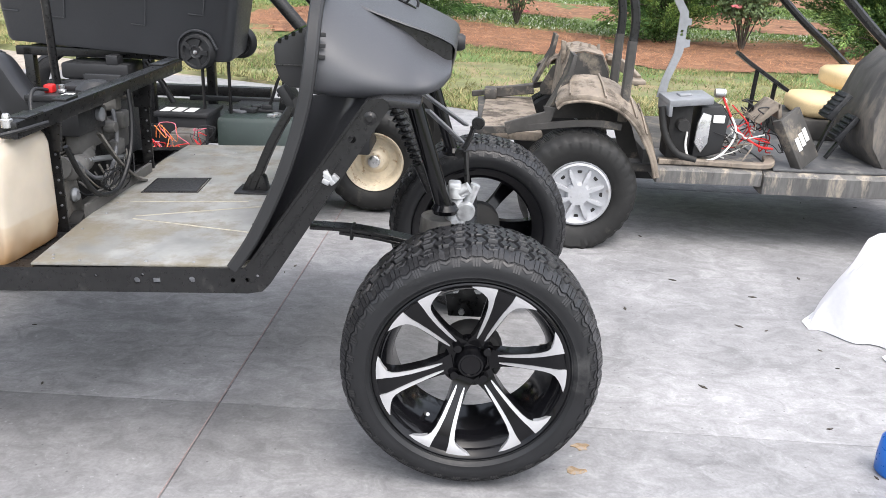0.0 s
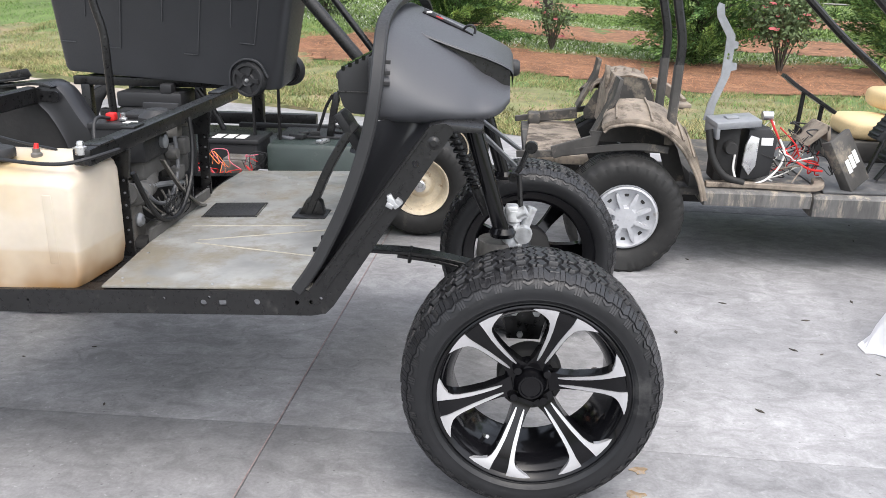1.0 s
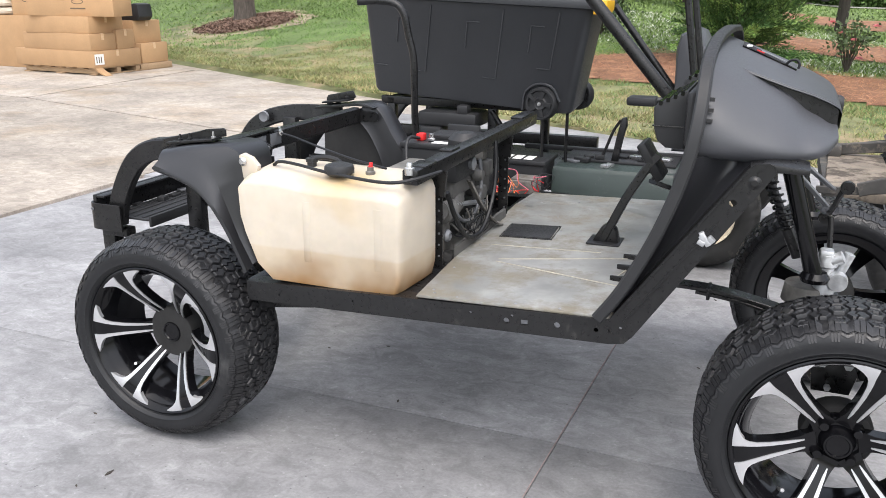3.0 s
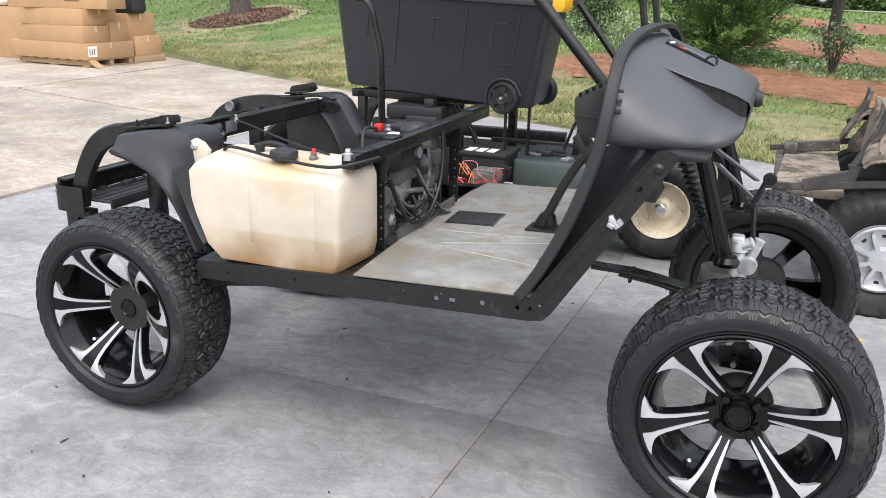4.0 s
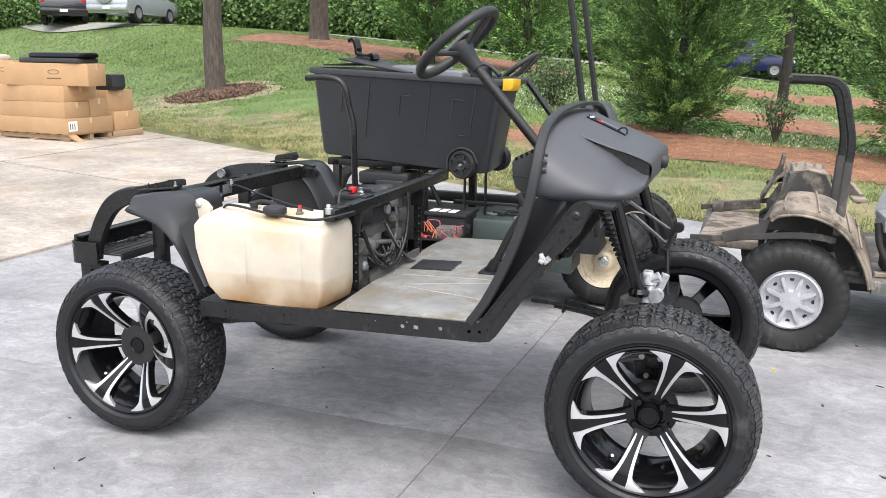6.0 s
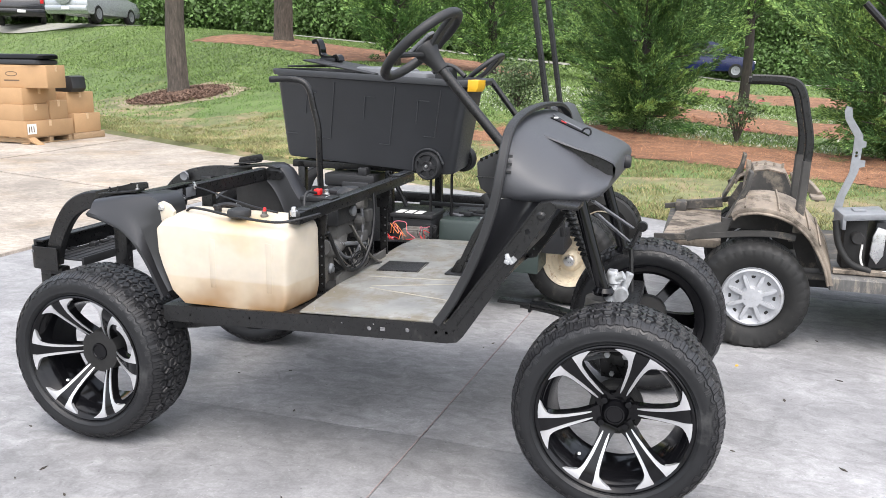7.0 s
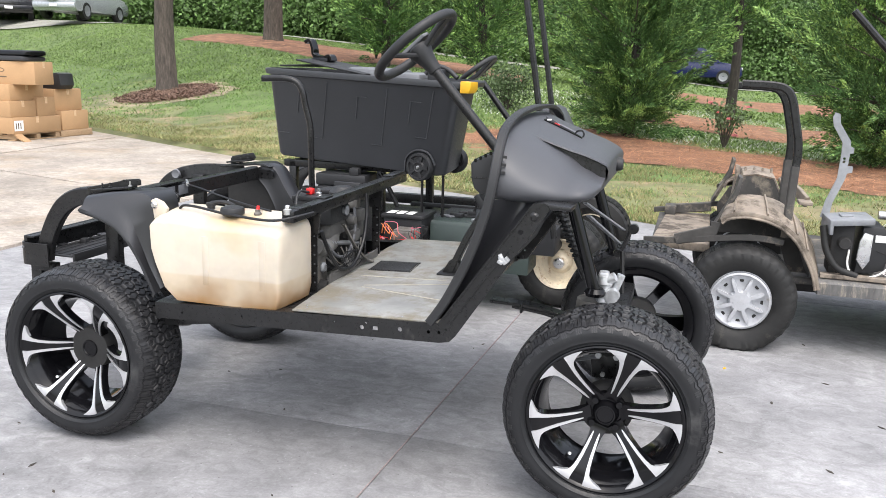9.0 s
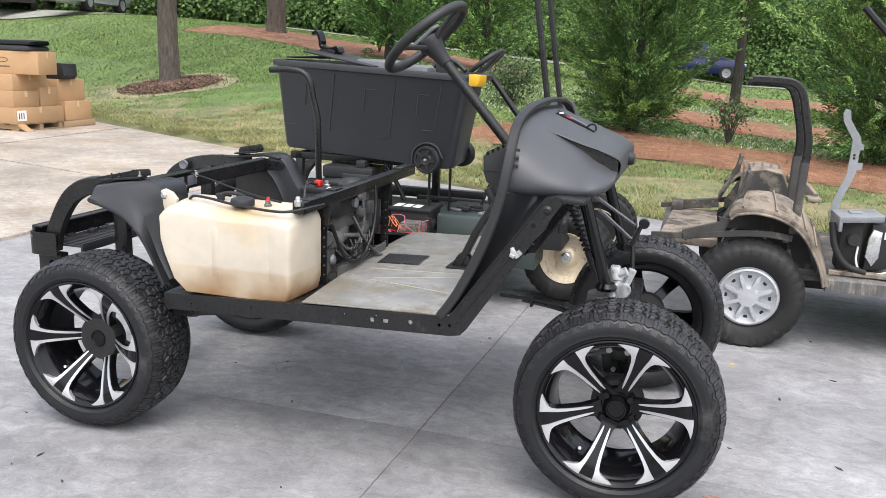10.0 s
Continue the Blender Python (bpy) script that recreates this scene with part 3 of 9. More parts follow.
verts, faces = [], []
for i, p in enumerate(pts):
    d = (pts[min(i + 1, len(pts) - 1)] - pts[max(i - 1, 0)]).normalized()
    for k2 in range(5):
        w = -1.4 + k2 * 0.7
        x, y = p.x - d.y * w, p.y + d.x * w
        verts.append((x, y, height(x, y) + 0.05))
for i in range(len(pts) - 1):
    for k2 in range(4):
        faces.append((i * 5 + k2, i * 5 + k2 + 1, i * 5 + k2 + 6, i * 5 + k2 + 5))
tagged(new("road", raw("road", verts, faces, ROAD)), "pale gravel lane beyond the lawn", "road", kind="structure")

# ---- wheels ----
def spoke_strip(bm, a, rows, y_of, thick):
    """A blade from hub to rim: rows of (radius, from, to) across it, at the angle a; y_of(radius) is the depth of its face."""
    ca, sa = math.cos(a), math.sin(a)

    def P(r, v, y):
        return (r * ca - v * sa, y, r * sa + v * ca)
    F = [[bm.verts.new(P(r, v0, y_of(r))), bm.verts.new(P(r, v1, y_of(r)))] for r, v0, v1 in rows]
    K = [[bm.verts.new(P(r, v0, y_of(r) + thick)), bm.verts.new(P(r, v1, y_of(r) + thick))] for r, v0, v1 in rows]
    for i in range(len(rows) - 1):
        bm.faces.new((F[i][0], F[i][1], F[i + 1][1], F[i + 1][0]))
        bm.faces.new((K[i][0], K[i + 1][0], K[i + 1][1], K[i][1]))
        bm.faces.new((F[i][0], F[i + 1][0], K[i + 1][0], K[i][0]))
        bm.faces.new((F[i][1], K[i][1], K[i + 1][1], F[i + 1][1]))
    bm.faces.new((F[0][0], K[0][0], K[0][1], F[0][1]))
    bm.faces.new((F[-1][0], F[-1][1], K[-1][1], K[-1][0]))


def tread_blocks(bm, R, y0, y1, base, rows=7, count=26):
    """Interlocking honeycomb blocks: rows with sunk middles alternate with rows split by a zigzag cut; then shoulder lugs."""
    pitch = 2 * math.pi / count
    step = (y1 - y0) / (rows + 1)
    half = pitch / 3

    def P(th, y, r):
        return (r * math.cos(th), y, r * math.sin(th))

    def block(th, yc, shape, crown, hollow):
        n = len(shape)
        ca, cb = sum(a for a, b in shape) / n, sum(b for a, b in shape) / n

        def ring(f, r):
            return [bm.verts.new(P(th + (ca + (a - ca) * f) * half, yc + (cb + (b - cb) * f) * step, r)) for a, b in shape]
        loops = [ring(0.91, base - 0.006), ring(0.84, crown - 0.0012), ring(0.78, crown)]
        if hollow:
            loops += [ring(0.50, crown), ring(0.40, crown - 0.0045)]
        for r0, r1 in zip(loops, loops[1:]):
            for k in range(n):
                m = (k + 1) % n
                bm.faces.new((r0[k], r0[m], r1[m], r1[k]))
        bm.faces.new(loops[-1])
    hexagon = [(-1, 0), (-0.5, -1), (0.5, -1), (1, 0), (0.5, 1), (-0.5, 1)]
    left = [(-1, 0), (-0.5, -1), (0.12, -1), (-0.16, -0.22), (0.22, 0.22), (-0.08, 1), (-0.5, 1)]
    right = [(0.20, -1), (0.5, -1), (1, 0), (0.5, 1), (0.0, 1), (0.30, 0.16), (-0.08, -0.28)]
    for j in (-1, rows):      # half blocks close the edges of the belt
        sg = 1 if j < 0 else -1
        for i in range(count):
            block((i + 0.5 * (j % 2)) * pitch, y0 + (j + 1) * step, [(-1, 0), (1, 0), (0.5, sg), (-0.5, sg)], R - 0.0100, False)
    for j in range(rows):
        yc = y0 + (j + 1) * step
        crown = R - 0.0075 * abs((j - (rows - 1) / 2) / ((rows - 1) / 2)) ** 2.4
        for i in range(count):
            th = (i + 0.5 * (j % 2)) * pitch
            if j % 2 == 0:
                block(th, yc, hexagon, crown, True)
            else:
                block(th, yc, left, crown, False)
                block(th, yc, right, crown, False)
    count = 39
    pitch = 2 * math.pi / count
    # shoulder: a zigzag block and a comb of three short ribs a pitch, hugging the sidewall
    wall = [(0.248, 0.0215), (0.256, 0.0200), (0.263, 0.0170), (0.269, 0.0100), (0.273, 0.0050), (0.2785, -0.009), (0.2830, -0.018), (0.2865, -0.026)]

    def side_pt(th, r, proud, side):
        for (r0, d0), (r1, d1) in zip(wall, wall[1:]):
            if r <= r1 or r1 == wall[-1][0]:
                d = d0 + (d1 - d0) * (r - r0) / (r1 - r0)
                break
        y = -d - proud if side < 0 else 0.220 + d + proud
        return P(th, y, r)

    def lug(outline, proud, side):
        top = [bm.verts.new(side_pt(a, r, proud, side)) for a, r in outline]
        bot = [bm.verts.new(side_pt(a, r, -0.003, side)) for a, r in outline]
        bm.faces.new(top)
        for k in range(len(outline)):
            n = (k + 1) % len(outline)
            bm.faces.new((bot[k], bot[n], top[n], top[k]))
    for side in (-1, 1):
        for i in range(count):
            c = i * pitch
            for k in range(3):
                t0 = c + (k - 1) * pitch * 0.135 - pitch * 0.25
                w = pitch * 0.045
                lug([(t0 - w, 0.2545), (t0 + w, 0.2545), (t0 + w, 0.2695), (t0 - w, 0.2695)], 0.0022, side)
            t0 = c + pitch * 0.25
            q = pitch * 0.25
            for sg in (-1, 1):      # two arms of a chevron
                lug([(t0, 0.2615), (t0 + sg * q, 0.2665), (t0 + sg * q, 0.2705), (t0, 0.2665)], 0.0028, side)
                lug([(t0, 0.2695), (t0 + sg * q * 0.95, 0.2735), (t0 + sg * q * 0.95, 0.2860), (t0, 0.2800)], 0.0034, side)
                lug([(t0 + 2 * q + sg * q * 0.08, 0.2725), (t0 + 2 * q + sg * q * 0.92, 0.2735), (t0 + 2 * q + sg * q * 0.85, 0.2862), (t0 + 2 * q + sg * q * 0.08, 0.2862)], 0.0030, side)


WHEEL_R, WHEEL_W = 0.969, 0.82      # the tyre's size against the drawn section


def trim(bm, wide=True):
    """Brings a drawn wheel piece to size."""
    for v in bm.verts:
        v.co.x *= WHEEL_R
        v.co.z *= WHEEL_R
        if wide:
            v.co.y *= WHEEL_W
    return bm


def big_wheel(parent, dish):
    """A low-profile off-road tyre on a six-spoke black and machined rim, its hub sunk by dish. Outer face towards -y."""
    keep = ORIGIN[parent]
    ORIGIN[parent] = Vector((0, 0, 0))
    bm = B()
    lathe(bm, [(0.196, 0.012), (0.203, -0.006), (0.210, -0.012), (0.2135, -0.010), (0.214, 0.004), (0.203, 0.012), (0.192, 0.03), (0.183, 0.055), (0.178, 0.058), (0.178, 0.078), (0.183, 0.081), (0.183, 0.100), (0.176, 0.103), (0.176, 0.124), (0.183, 0.127), (0.183, 0.146), (0.177, 0.149),
               (0.184, 0.19), (0.207, 0.215), (0.2135, 0.222), (0.2135, 0.228), (0.203, 0.226), (0.176, 0.195), (0.174, 0.06), (0.186, 0.028), (0.196, 0.012)], 64)
    wheel = part("wheel", trim(bm), GLOSS_BLACK, parent, "gloss black six-spoke alloy wheel with machined silver edges")
    bm = B()
    prof = [(0.211, 0.0), (0.217, -0.009), (0.219, -0.0085), (0.2205, -0.012), (0.2265, -0.0165), (0.2280, -0.0185), (0.2295, -0.0180), (0.238, -0.0205), (0.250, -0.0215), (0.263, -0.016), (0.273, -0.004), (0.2780, 0.010), (0.2802, 0.03),
            (0.2830, 0.07), (0.2835, 0.11), (0.2830, 0.15), (0.2802, 0.19), (0.2785, 0.21), (0.273, 0.224), (0.263, 0.236), (0.250, 0.241), (0.235, 0.239), (0.219, 0.229), (0.211, 0.22)]
    lathe(bm, prof, 96)
    part("tyre", trim(bm), RUBBER, wheel, "black low-profile off-road tyre")
    bm = B()
    tread_blocks(bm, 0.2912, 0.010, 0.210, 0.2825)
    part("tread", trim(bm), TREAD, wheel, "honeycomb tread blocks")

    def face_y(r):
        t = min(1, max(0, (r - 0.05) / 0.145))
        return (0.010 + dish) * (1 - t) ** 1.7 - 0.004 + 0.006 * math.sin(math.pi * t)
    black = [(0.040, 0.026), (0.055, 0.0215), (0.070, 0.0180), (0.10, 0.0172), (0.13, 0.0202), (0.155, 0.0238), (0.17, 0.0285), (0.18, 0.035), (0.19, 0.044), (0.206, 0.044)]
    edge = [(0.062, 0.0080, 0.0102), (0.080, 0.0070, 0.0128), (0.10, 0.0078, 0.0148), (0.13, 0.0098, 0.0180), (0.155, 0.0130, 0.0222), (0.170, 0.0155, 0.0272), (0.178, 0.0172, 0.0335), (0.184, 0.0182, 0.0450), (0.188, 0.0187, 0.0590), (0.1912, 0.0190, 0.0800),
            (0.1965, 0.0194, 0.0665), (0.2010, 0.0197, 0.0500), (0.2052, 0.0200, 0.0270)]
    for i in range(6):
        a = radians(11.0 + 60 * i)
        bm = B()
        spoke_strip(bm, a, [(r, -v, v) for r, v in black], face_y, 0.030)
        part("spoke", trim(bm, False), GLOSS_BLACK, wheel)
        bm = B()
        for sg in (-1, 1):
            spoke_strip(bm, a, [(r, sg * v0, sg * v1) for r, v0, v1 in edge], lambda r: face_y(r) - 0.0025, 0.010)
        part("spoke_edge", trim(bm, False), MACHINED, wheel, "machined silver spoke edge", smooth=False)
    bm = B()
    lathe(bm, [(0.0, 0.05), (0.058, 0.05), (0.057, 0.020), (0.052, 0.013), (0.036, 0.011), (0.032, 0.006), (0.0285, -0.010), (0.0265, -0.0135), (0.023, -0.014), (0.021, -0.011), (0.0, -0.0105)], 36, at=(0, dish, 0))
    part("hub_cap", bm, GLOSS_BLACK, wheel, "gloss black centre cap")
    for i in range(4):
        a = radians(40 + 90 * i)
        bm = B()
        lathe(bm, [(0.0, -0.006), (0.0085, -0.006), (0.010, 0.008), (0.013, 0.009), (0.013, 0.004)], 12, at=(0.045 * math.cos(a), dish, 0.045 * math.sin(a)))
        part("lug_nut", bm, GLOSS_BLACK, wheel)
    bm = B()
    sweep(bm, [(-0.098, 0.075, -0.145), (-0.092, 0.055, -0.135), (-0.088, 0.045, -0.130)], 0.0045)
    part("valve", bm, CHROME, wheel, "shiny tyre valve")
    bm = B()
    lathe(bm, [(0.0, 0.07), (0.068, 0.07), (0.072, 0.076), (0.072, 0.115), (0.06, 0.125), (0.0, 0.125)], 32)
    part("brake_drum", bm, DARK_UNDER, wheel, "dark brake drum behind the spokes")
    ORIGIN[parent] = keep
    return wheel


def small_wheel(parent, rim_mat, R=0.23, squash=0.0, caps=True):
    """An old cart wheel: a rounded ribbed tyre on an eight inch rim."""
    keep = ORIGIN[parent]
    ORIGIN[parent] = Vector((0, 0, 0))
    bm = B()
    lathe(bm, [(0.112, 0.03), (0.122, 0.004), (0.128, 0.0), (0.131, 0.006), (0.124, 0.02), (0.108, 0.05), (0.106, 0.13), (0.13, 0.19), (0.12, 0.19), (0.1, 0.14), (0.1, 0.06), (0.112, 0.03)], 40)
    wheel = part("wheel", bm, rim_mat, parent, "old cart wheel with a worn tyre")
    bm = B()
    k = R - 0.128
    prof = [(0.126, 0.012), (0.128 + k * 0.12, -0.004), (0.128 + k * 0.45, -0.016), (0.128 + k * 0.75, -0.010), (0.128 + k * 0.9, 0.006), (R - 0.004, 0.024)]
    for g in range(6):
        y = 0.034 + g * 0.024
        prof += [(R - 0.001 if g in (0, 5) else R, y), (R, y + 0.014), (R - 0.009, y + 0.0150), (R - 0.009, y + 0.0225)]
    prof += [(R - 0.004, 0.18), (0.128 + k * 0.85, 0.20), (0.128 + k * 0.4, 0.212), (0.126, 0.19)]
    lathe(bm, prof, 128)
    for v in bm.verts:
        r = math.hypot(v.co.x, v.co.z)
        if r > R - 0.0115:      # zigzag grooves round the shoulder
            a = math.atan2(v.co.z, v.co.x)
            v.co.y += 0.006 * math.sin(32 * a)
        if squash and v.co.z < -(R - squash) + 0.05:
            lim = -(R - squash)
            d = max(0.0, lim - v.co.z)
            f = max(0.0, (lim + 0.05 - v.co.z) / (squash + 0.05))
            v.co.z += d
            v.co.y += (-1 if v.co.y < 0.1 else 1) * 0.03 * f
    part("tyre", bm, OLD_RUBBER, wheel, "worn black tyre with zigzag grooves")
    bm = B()
    lathe(bm, [(0.0, 0.165), (0.118, 0.165), (0.122, 0.172), (0.118, 0.182), (0.0, 0.182)], 28)
    part("backing_plate", bm, DARK_UNDER, wheel, "dark brake backing plate")
    if caps:
        bm = B()
        lathe(bm, [(0.112, 0.02), (0.126, -0.006), (0.118, -0.010), (0.108, 0.0), (0.075, 0.008), (0.05, 0.004), (0.046, -0.012), (0.04, -0.018), (0.0, -0.02)], 48)
        cap = part("hub_cap", bm, SILVER_PAINT, wheel, "silver plastic hub cap with eight raised ribs")
        for i in range(8):
            a = radians(22.5 + 45 * i)
            bm = B()
            spoke_strip(bm, a, [(0.035, -0.007, 0.007), (0.06, -0.0075, 0.0075), (0.085, -0.0075, 0.0075), (0.097, -0.006, 0.006), (0.104, -0.003, 0.003)], lambda r: -0.018 + 0.12 * max(0, r - 0.07), 0.03)
            part("hub_cap_rib", bm, SILVER_PAINT, wheel)
            a = radians(45 * i)
            bm = B()
            spoke_strip(bm, a, [(0.084, -0.006, 0.006), (0.090, -0.009, 0.009), (0.099, -0.009, 0.009)], lambda r: 0.0030, 0.004)
            part("hub_cap_slot", bm, DARK_UNDER, wheel)
    else:
        bm = B()
        lathe(bm, [(0.112, 0.030), (0.104, 0.052), (0.094, 0.068), (0.064, 0.072), (0.052, 0.058), (0.045, 0.040), (0.036, 0.034), (0.0, 0.033)], 40)
        part("wheel_disc", bm, rim_mat, wheel)
        bm = B()
        lathe(bm, [(0.028, 0.03), (0.026, 0.012), (0.02, 0.008), (0.0, 0.008)], 24)
        part("grease_cap", bm, CHROME, wheel)
    ORIGIN[parent] = keep
    return wheel


# ---- the stripped black cart ----
YC = 0.545            # its middle line
cart = thing("golf_cart", (0.84, YC, 0), "stripped black golf cart with big off-road tyres, body removed", "golf cart")


def both(fn, *args):
    """Builds a part on the near side and mirrored on the far side."""
    for sg in (1, -1):
        fn(sg, *args)


def my(sg, y):
    return y if sg == 1 else 2 * YC - y


w0, w1 = big_wheel(cart, 0.045), big_wheel(cart, 0.080)
o = ORIGIN[cart]
w0.location = Vector((1.681, -0.0136, 0.2822)) - o
w0.rotation_euler = (0, 0, radians(1.5))
w1.location = Vector((0.034, -0.055, 0.2630)) - o
w1.rotation_euler = (0, radians(14), 0)
clone(w0, cart, Vector((1.69, 2 * YC - 0.008, 0.2822)) - o, 181.5)
clone(w1, cart, Vector((0.036, 2 * YC + 0.035, 0.2630)) - o, 180)


def sill(sg):
    bm = B()
    outer = [(0.300, 0.402), (1.215, 0.434), (1.245, 0.440), (1.262, 0.458), (1.503, 0.828), (1.500, 0.840), (1.489, 0.846), (1.463, 0.842), (1.452, 0.833), (1.21, 0.489), (0.300, 0.452)]
    holes = [disc(0.985, 0.452, 0.007), [(1.018, 0.4475), (1.034, 0.448), (1.034, 0.460), (1.018, 0.4595)], disc(1.10, 0.459, 0.0068), disc(1.185, 0.462, 0.005), disc(1.215, 0.464, 0.005),
             disc(1.236, 0.474, 0.0035), disc(0.90, 0.4585, 0.003), disc(0.998, 0.4655, 0.003), disc(0.60, 0.4405, 0.003), disc(0.395, 0.428, 0.003), disc(1.4315, 0.765, 0.0075)]
    plate_with_holes(bm, outer, holes, my(sg, 0.0), my(sg, 0.004))
    for a, b, w in ((0.302, 1.215, 0.045),):
        prism(bm, [(a, 0.404), (b, 0.435), (b, 0.438), (a, 0.407)], "xz", my(sg, 0.004), my(sg, w))
        prism(bm, [(a, 0.449), (b, 0.486), (b, 0.489), (a, 0.452)], "xz", my(sg, 0.004), my(sg, w))
    prism(bm, [(1.26, 0.458), (1.50, 0.828), (1.497, 0.832), (1.256, 0.462)], "xz", my(sg, 0.004), my(sg, 0.05))
    prism(bm, [(1.21, 0.489), (1.452, 0.833), (1.456, 0.830), (1.214, 0.486)], "xz", my(sg, 0.004), my(sg, 0.05))
    prism(bm, [(1.455, 0.838), (1.49, 0.845), (1.56, 0.838), (1.56, 0.828), (1.455, 0.828)], "xz", my(sg, 0.004), my(sg, 0.10), 0.003)
    part("side_rail", bm, BLACK_STEEL, cart, "black steel rail with punched holes, bent up into the front strut")


both(sill)
bm = B()
lathe(bm, [(0.0, -0.007), (0.006, -0.007), (0.008, -0.004), (0.013, -0.002), (0.013, 0.001)], 16, at=(1.466, 0.0, 0.808))
part("bolt", bm, BLACK_STEEL, cart)
bm = B()
rg = random.Random(3)
for i in range(6):      # the scuffed aluminium bracket: a torn casting of small lumps
    box(bm, -0.0075, 0.0075, -0.010, 0.002, -0.0055, 0.0055, 0.002, pose(1.390 + rg.uniform(-0.009, 0.009), 0.0, 0.690 + rg.uniform(-0.008, 0.008), rg.uniform(-15, 15), rg.uniform(0, 90), rg.uniform(-12, 12)))
part("bracket", bm, CAST, cart, "bright cast aluminium bracket")

for a, b in (((1.226, 0.505), (1.452, 0.827)), ((1.243, 0.490), (1.405, 0.720))):      # folded edge along the strut
    bm = B()
    sweep(bm, [(a[0], -0.001, a[1]), (b[0], -0.001, b[1])], rect(0.0045, 0.004))
    part("strut_fold", bm, BLACK_STEEL, cart)

# floor panel, hatch, scratches are in the panel's own wear
FZ = 0.487


def slope(x):
    return 0.0 + (x - 1.0) * 0.032


def tilted(fn):
    """Builds into a mesh and pitches it with the cart's floor."""
    bm = B()
    fn(bm)
    for v in bm.verts:
        v.co.z += slope(v.co.x)
    return bm


def floor_shape(bm):
    prism(bm, [(0.765, 0.004), (1.21, 0.006), (1.235, 0.05), (1.235, 2 * YC - 0.05), (1.21, 2 * YC - 0.006), (0.735, 2 * YC - 0.006), (0.725, 0.90), (0.745, 0.30)], "xy", FZ - 0.006, FZ, 0.0015)


part("floor_panel", tilted(floor_shape), FLOOR_METAL, cart, "worn bare metal floor panel with scratches")


def seams(bm, which):
    for p, q, w in (((0.86, 0.30), (1.20, 0.20), 0.0014), ((0.86, 0.32), (1.18, 0.42), 0.0013), ((1.17, 0.24), (1.20, 0.38), 0.0012), ((0.80, 0.44), (1.10, 0.45), 0.0009))[which:which + 1]:
        d = (Vector(q) - Vector(p)).normalized()
        n2 = Vector((-d.y, d.x)) * w
        P = Vector(p), Vector(q)
        prism(bm, [tuple(P[0] - n2), tuple(P[1] - n2), tuple(P[1] + n2), tuple(P[0] + n2)], "xy", FZ, FZ + 0.0016)


SCRATCH = material("scratched_edge", (0.43, 0.40, 0.33), 0.6, var=0.2, scale=10, bump=0.0)
for k in range(4):
    part("floor_rib", tilted(lambda bm: seams(bm, k)), SCRATCH, cart, "pale worn rib on the floor panel")


def hatch(bm):
    prism(bm, [(0.801, 0.528), (0.940, 0.534), (0.932, 0.664), (0.793, 0.655)], "xy", FZ, FZ + 0.004, 0.001)


part("floor_hatch", tilted(hatch), BLACK_PLASTIC, cart, "black inspection hatch in the floor")


def hatch_line(bm):
    loop = [(0.796, 0.523), (0.945, 0.529), (0.937, 0.669), (0.788, 0.660)]
    sweep(bm, [(x, y, FZ + 0.001) for x, y in loop], rect(0.004, 0.003), closed=True)


part("hatch_trim", tilted(hatch_line), BLACK_STEEL, cart)


def rivet_at(x, y):
    def make(bm):
        lathe(bm, [(0.0, FZ + 0.002), (0.0028, FZ + 0.0015), (0.0035, FZ)], 8, axis="z", at=(x, y, 0))
    return make


for x, y in ((0.79, 0.05), (0.80, 0.03), (0.86, 0.02), (0.95, 0.55), (0.95, 0.62), (0.925, 0.65), (0.83, 0.70), (0.90, 0.78), (0.80, 0.95), (0.78, 0.34), (0.775, 0.22), (1.0, 0.02), (1.1, 0.02), (0.97, 0.9), (0.92, 0.98), (0.77, 0.43)):
    part("rivet", tilted(rivet_at(x, y)), GREY_STEEL, cart)

# seat beam on two posts
bm = B()
box(bm, 0.705, 0.745, 0.062, 1.055, 0.722, 0.758, 0.004)
box(bm, 0.703, 0.748, 0.10, 0.17, 0.756, 0.761, 0.002)
box(bm, 0.700, 0.735, 0.30, 0.36, 0.756, 0.764, 0.003)
box(bm, 0.700, 0.740, 0.90, 1.05, 0.756, 0.764, 0.003)
part("seat_beam", bm, BLACK_STEEL, cart, "black steel cross beam of the seat frame")
bm = B()
lathe(bm, [(0.0, 0.786), (0.006, 0.786), (0.008, 0.782), (0.008, 0.776), (0.012, 0.774), (0.012, 0.758)], 12, axis="z", at=(0.722, 0.068, -0.012))
part("bolt", bm, CHROME, cart, "zinc bolt")
for y0 in (0.235, 0.775):
    bm = B()
    prism(bm, [(0.706, y0), (0.736, y0), (0.736, y0 + 0.005), (0.711, y0 + 0.005), (0.711, y0 + 0.024), (0.706, y0 + 0.024)], "xy", 0.455, 0.725)
    prism(bm, [(0.70, 0.66), (0.745, 0.66), (0.752, 0.725), (0.695, 0.725)], "xz", y0 - 0.012, y0 - 0.002)
    part("post", bm, BLACK_STEEL, cart, "black angle-steel post with small holes")
    for i in range(7):
        bm = B()
        lathe(bm, [(0.0, -0.0015), (0.003, -0.0015), (0.003, 0.0)], 8, at=(0.727, y0, 0.50 + i * 0.03))
        part("rivet", bm, GREY_PLASTIC, cart)


# ladder frame under the cart
def rail(sg):
    bm = B()
    sweep(bm, smooth_path([(-0.28, my(sg, 0.27), 0.40), (0.15, my(sg, 0.27), 0.40), (0.35, my(sg, 0.26), 0.395), (0.8, my(sg, 0.26), 0.405), (1.18, my(sg, 0.28), 0.425)], 4), rect(0.04, 0.05, 0.1))
    part("frame_rail", bm, BLACK_STEEL, cart)


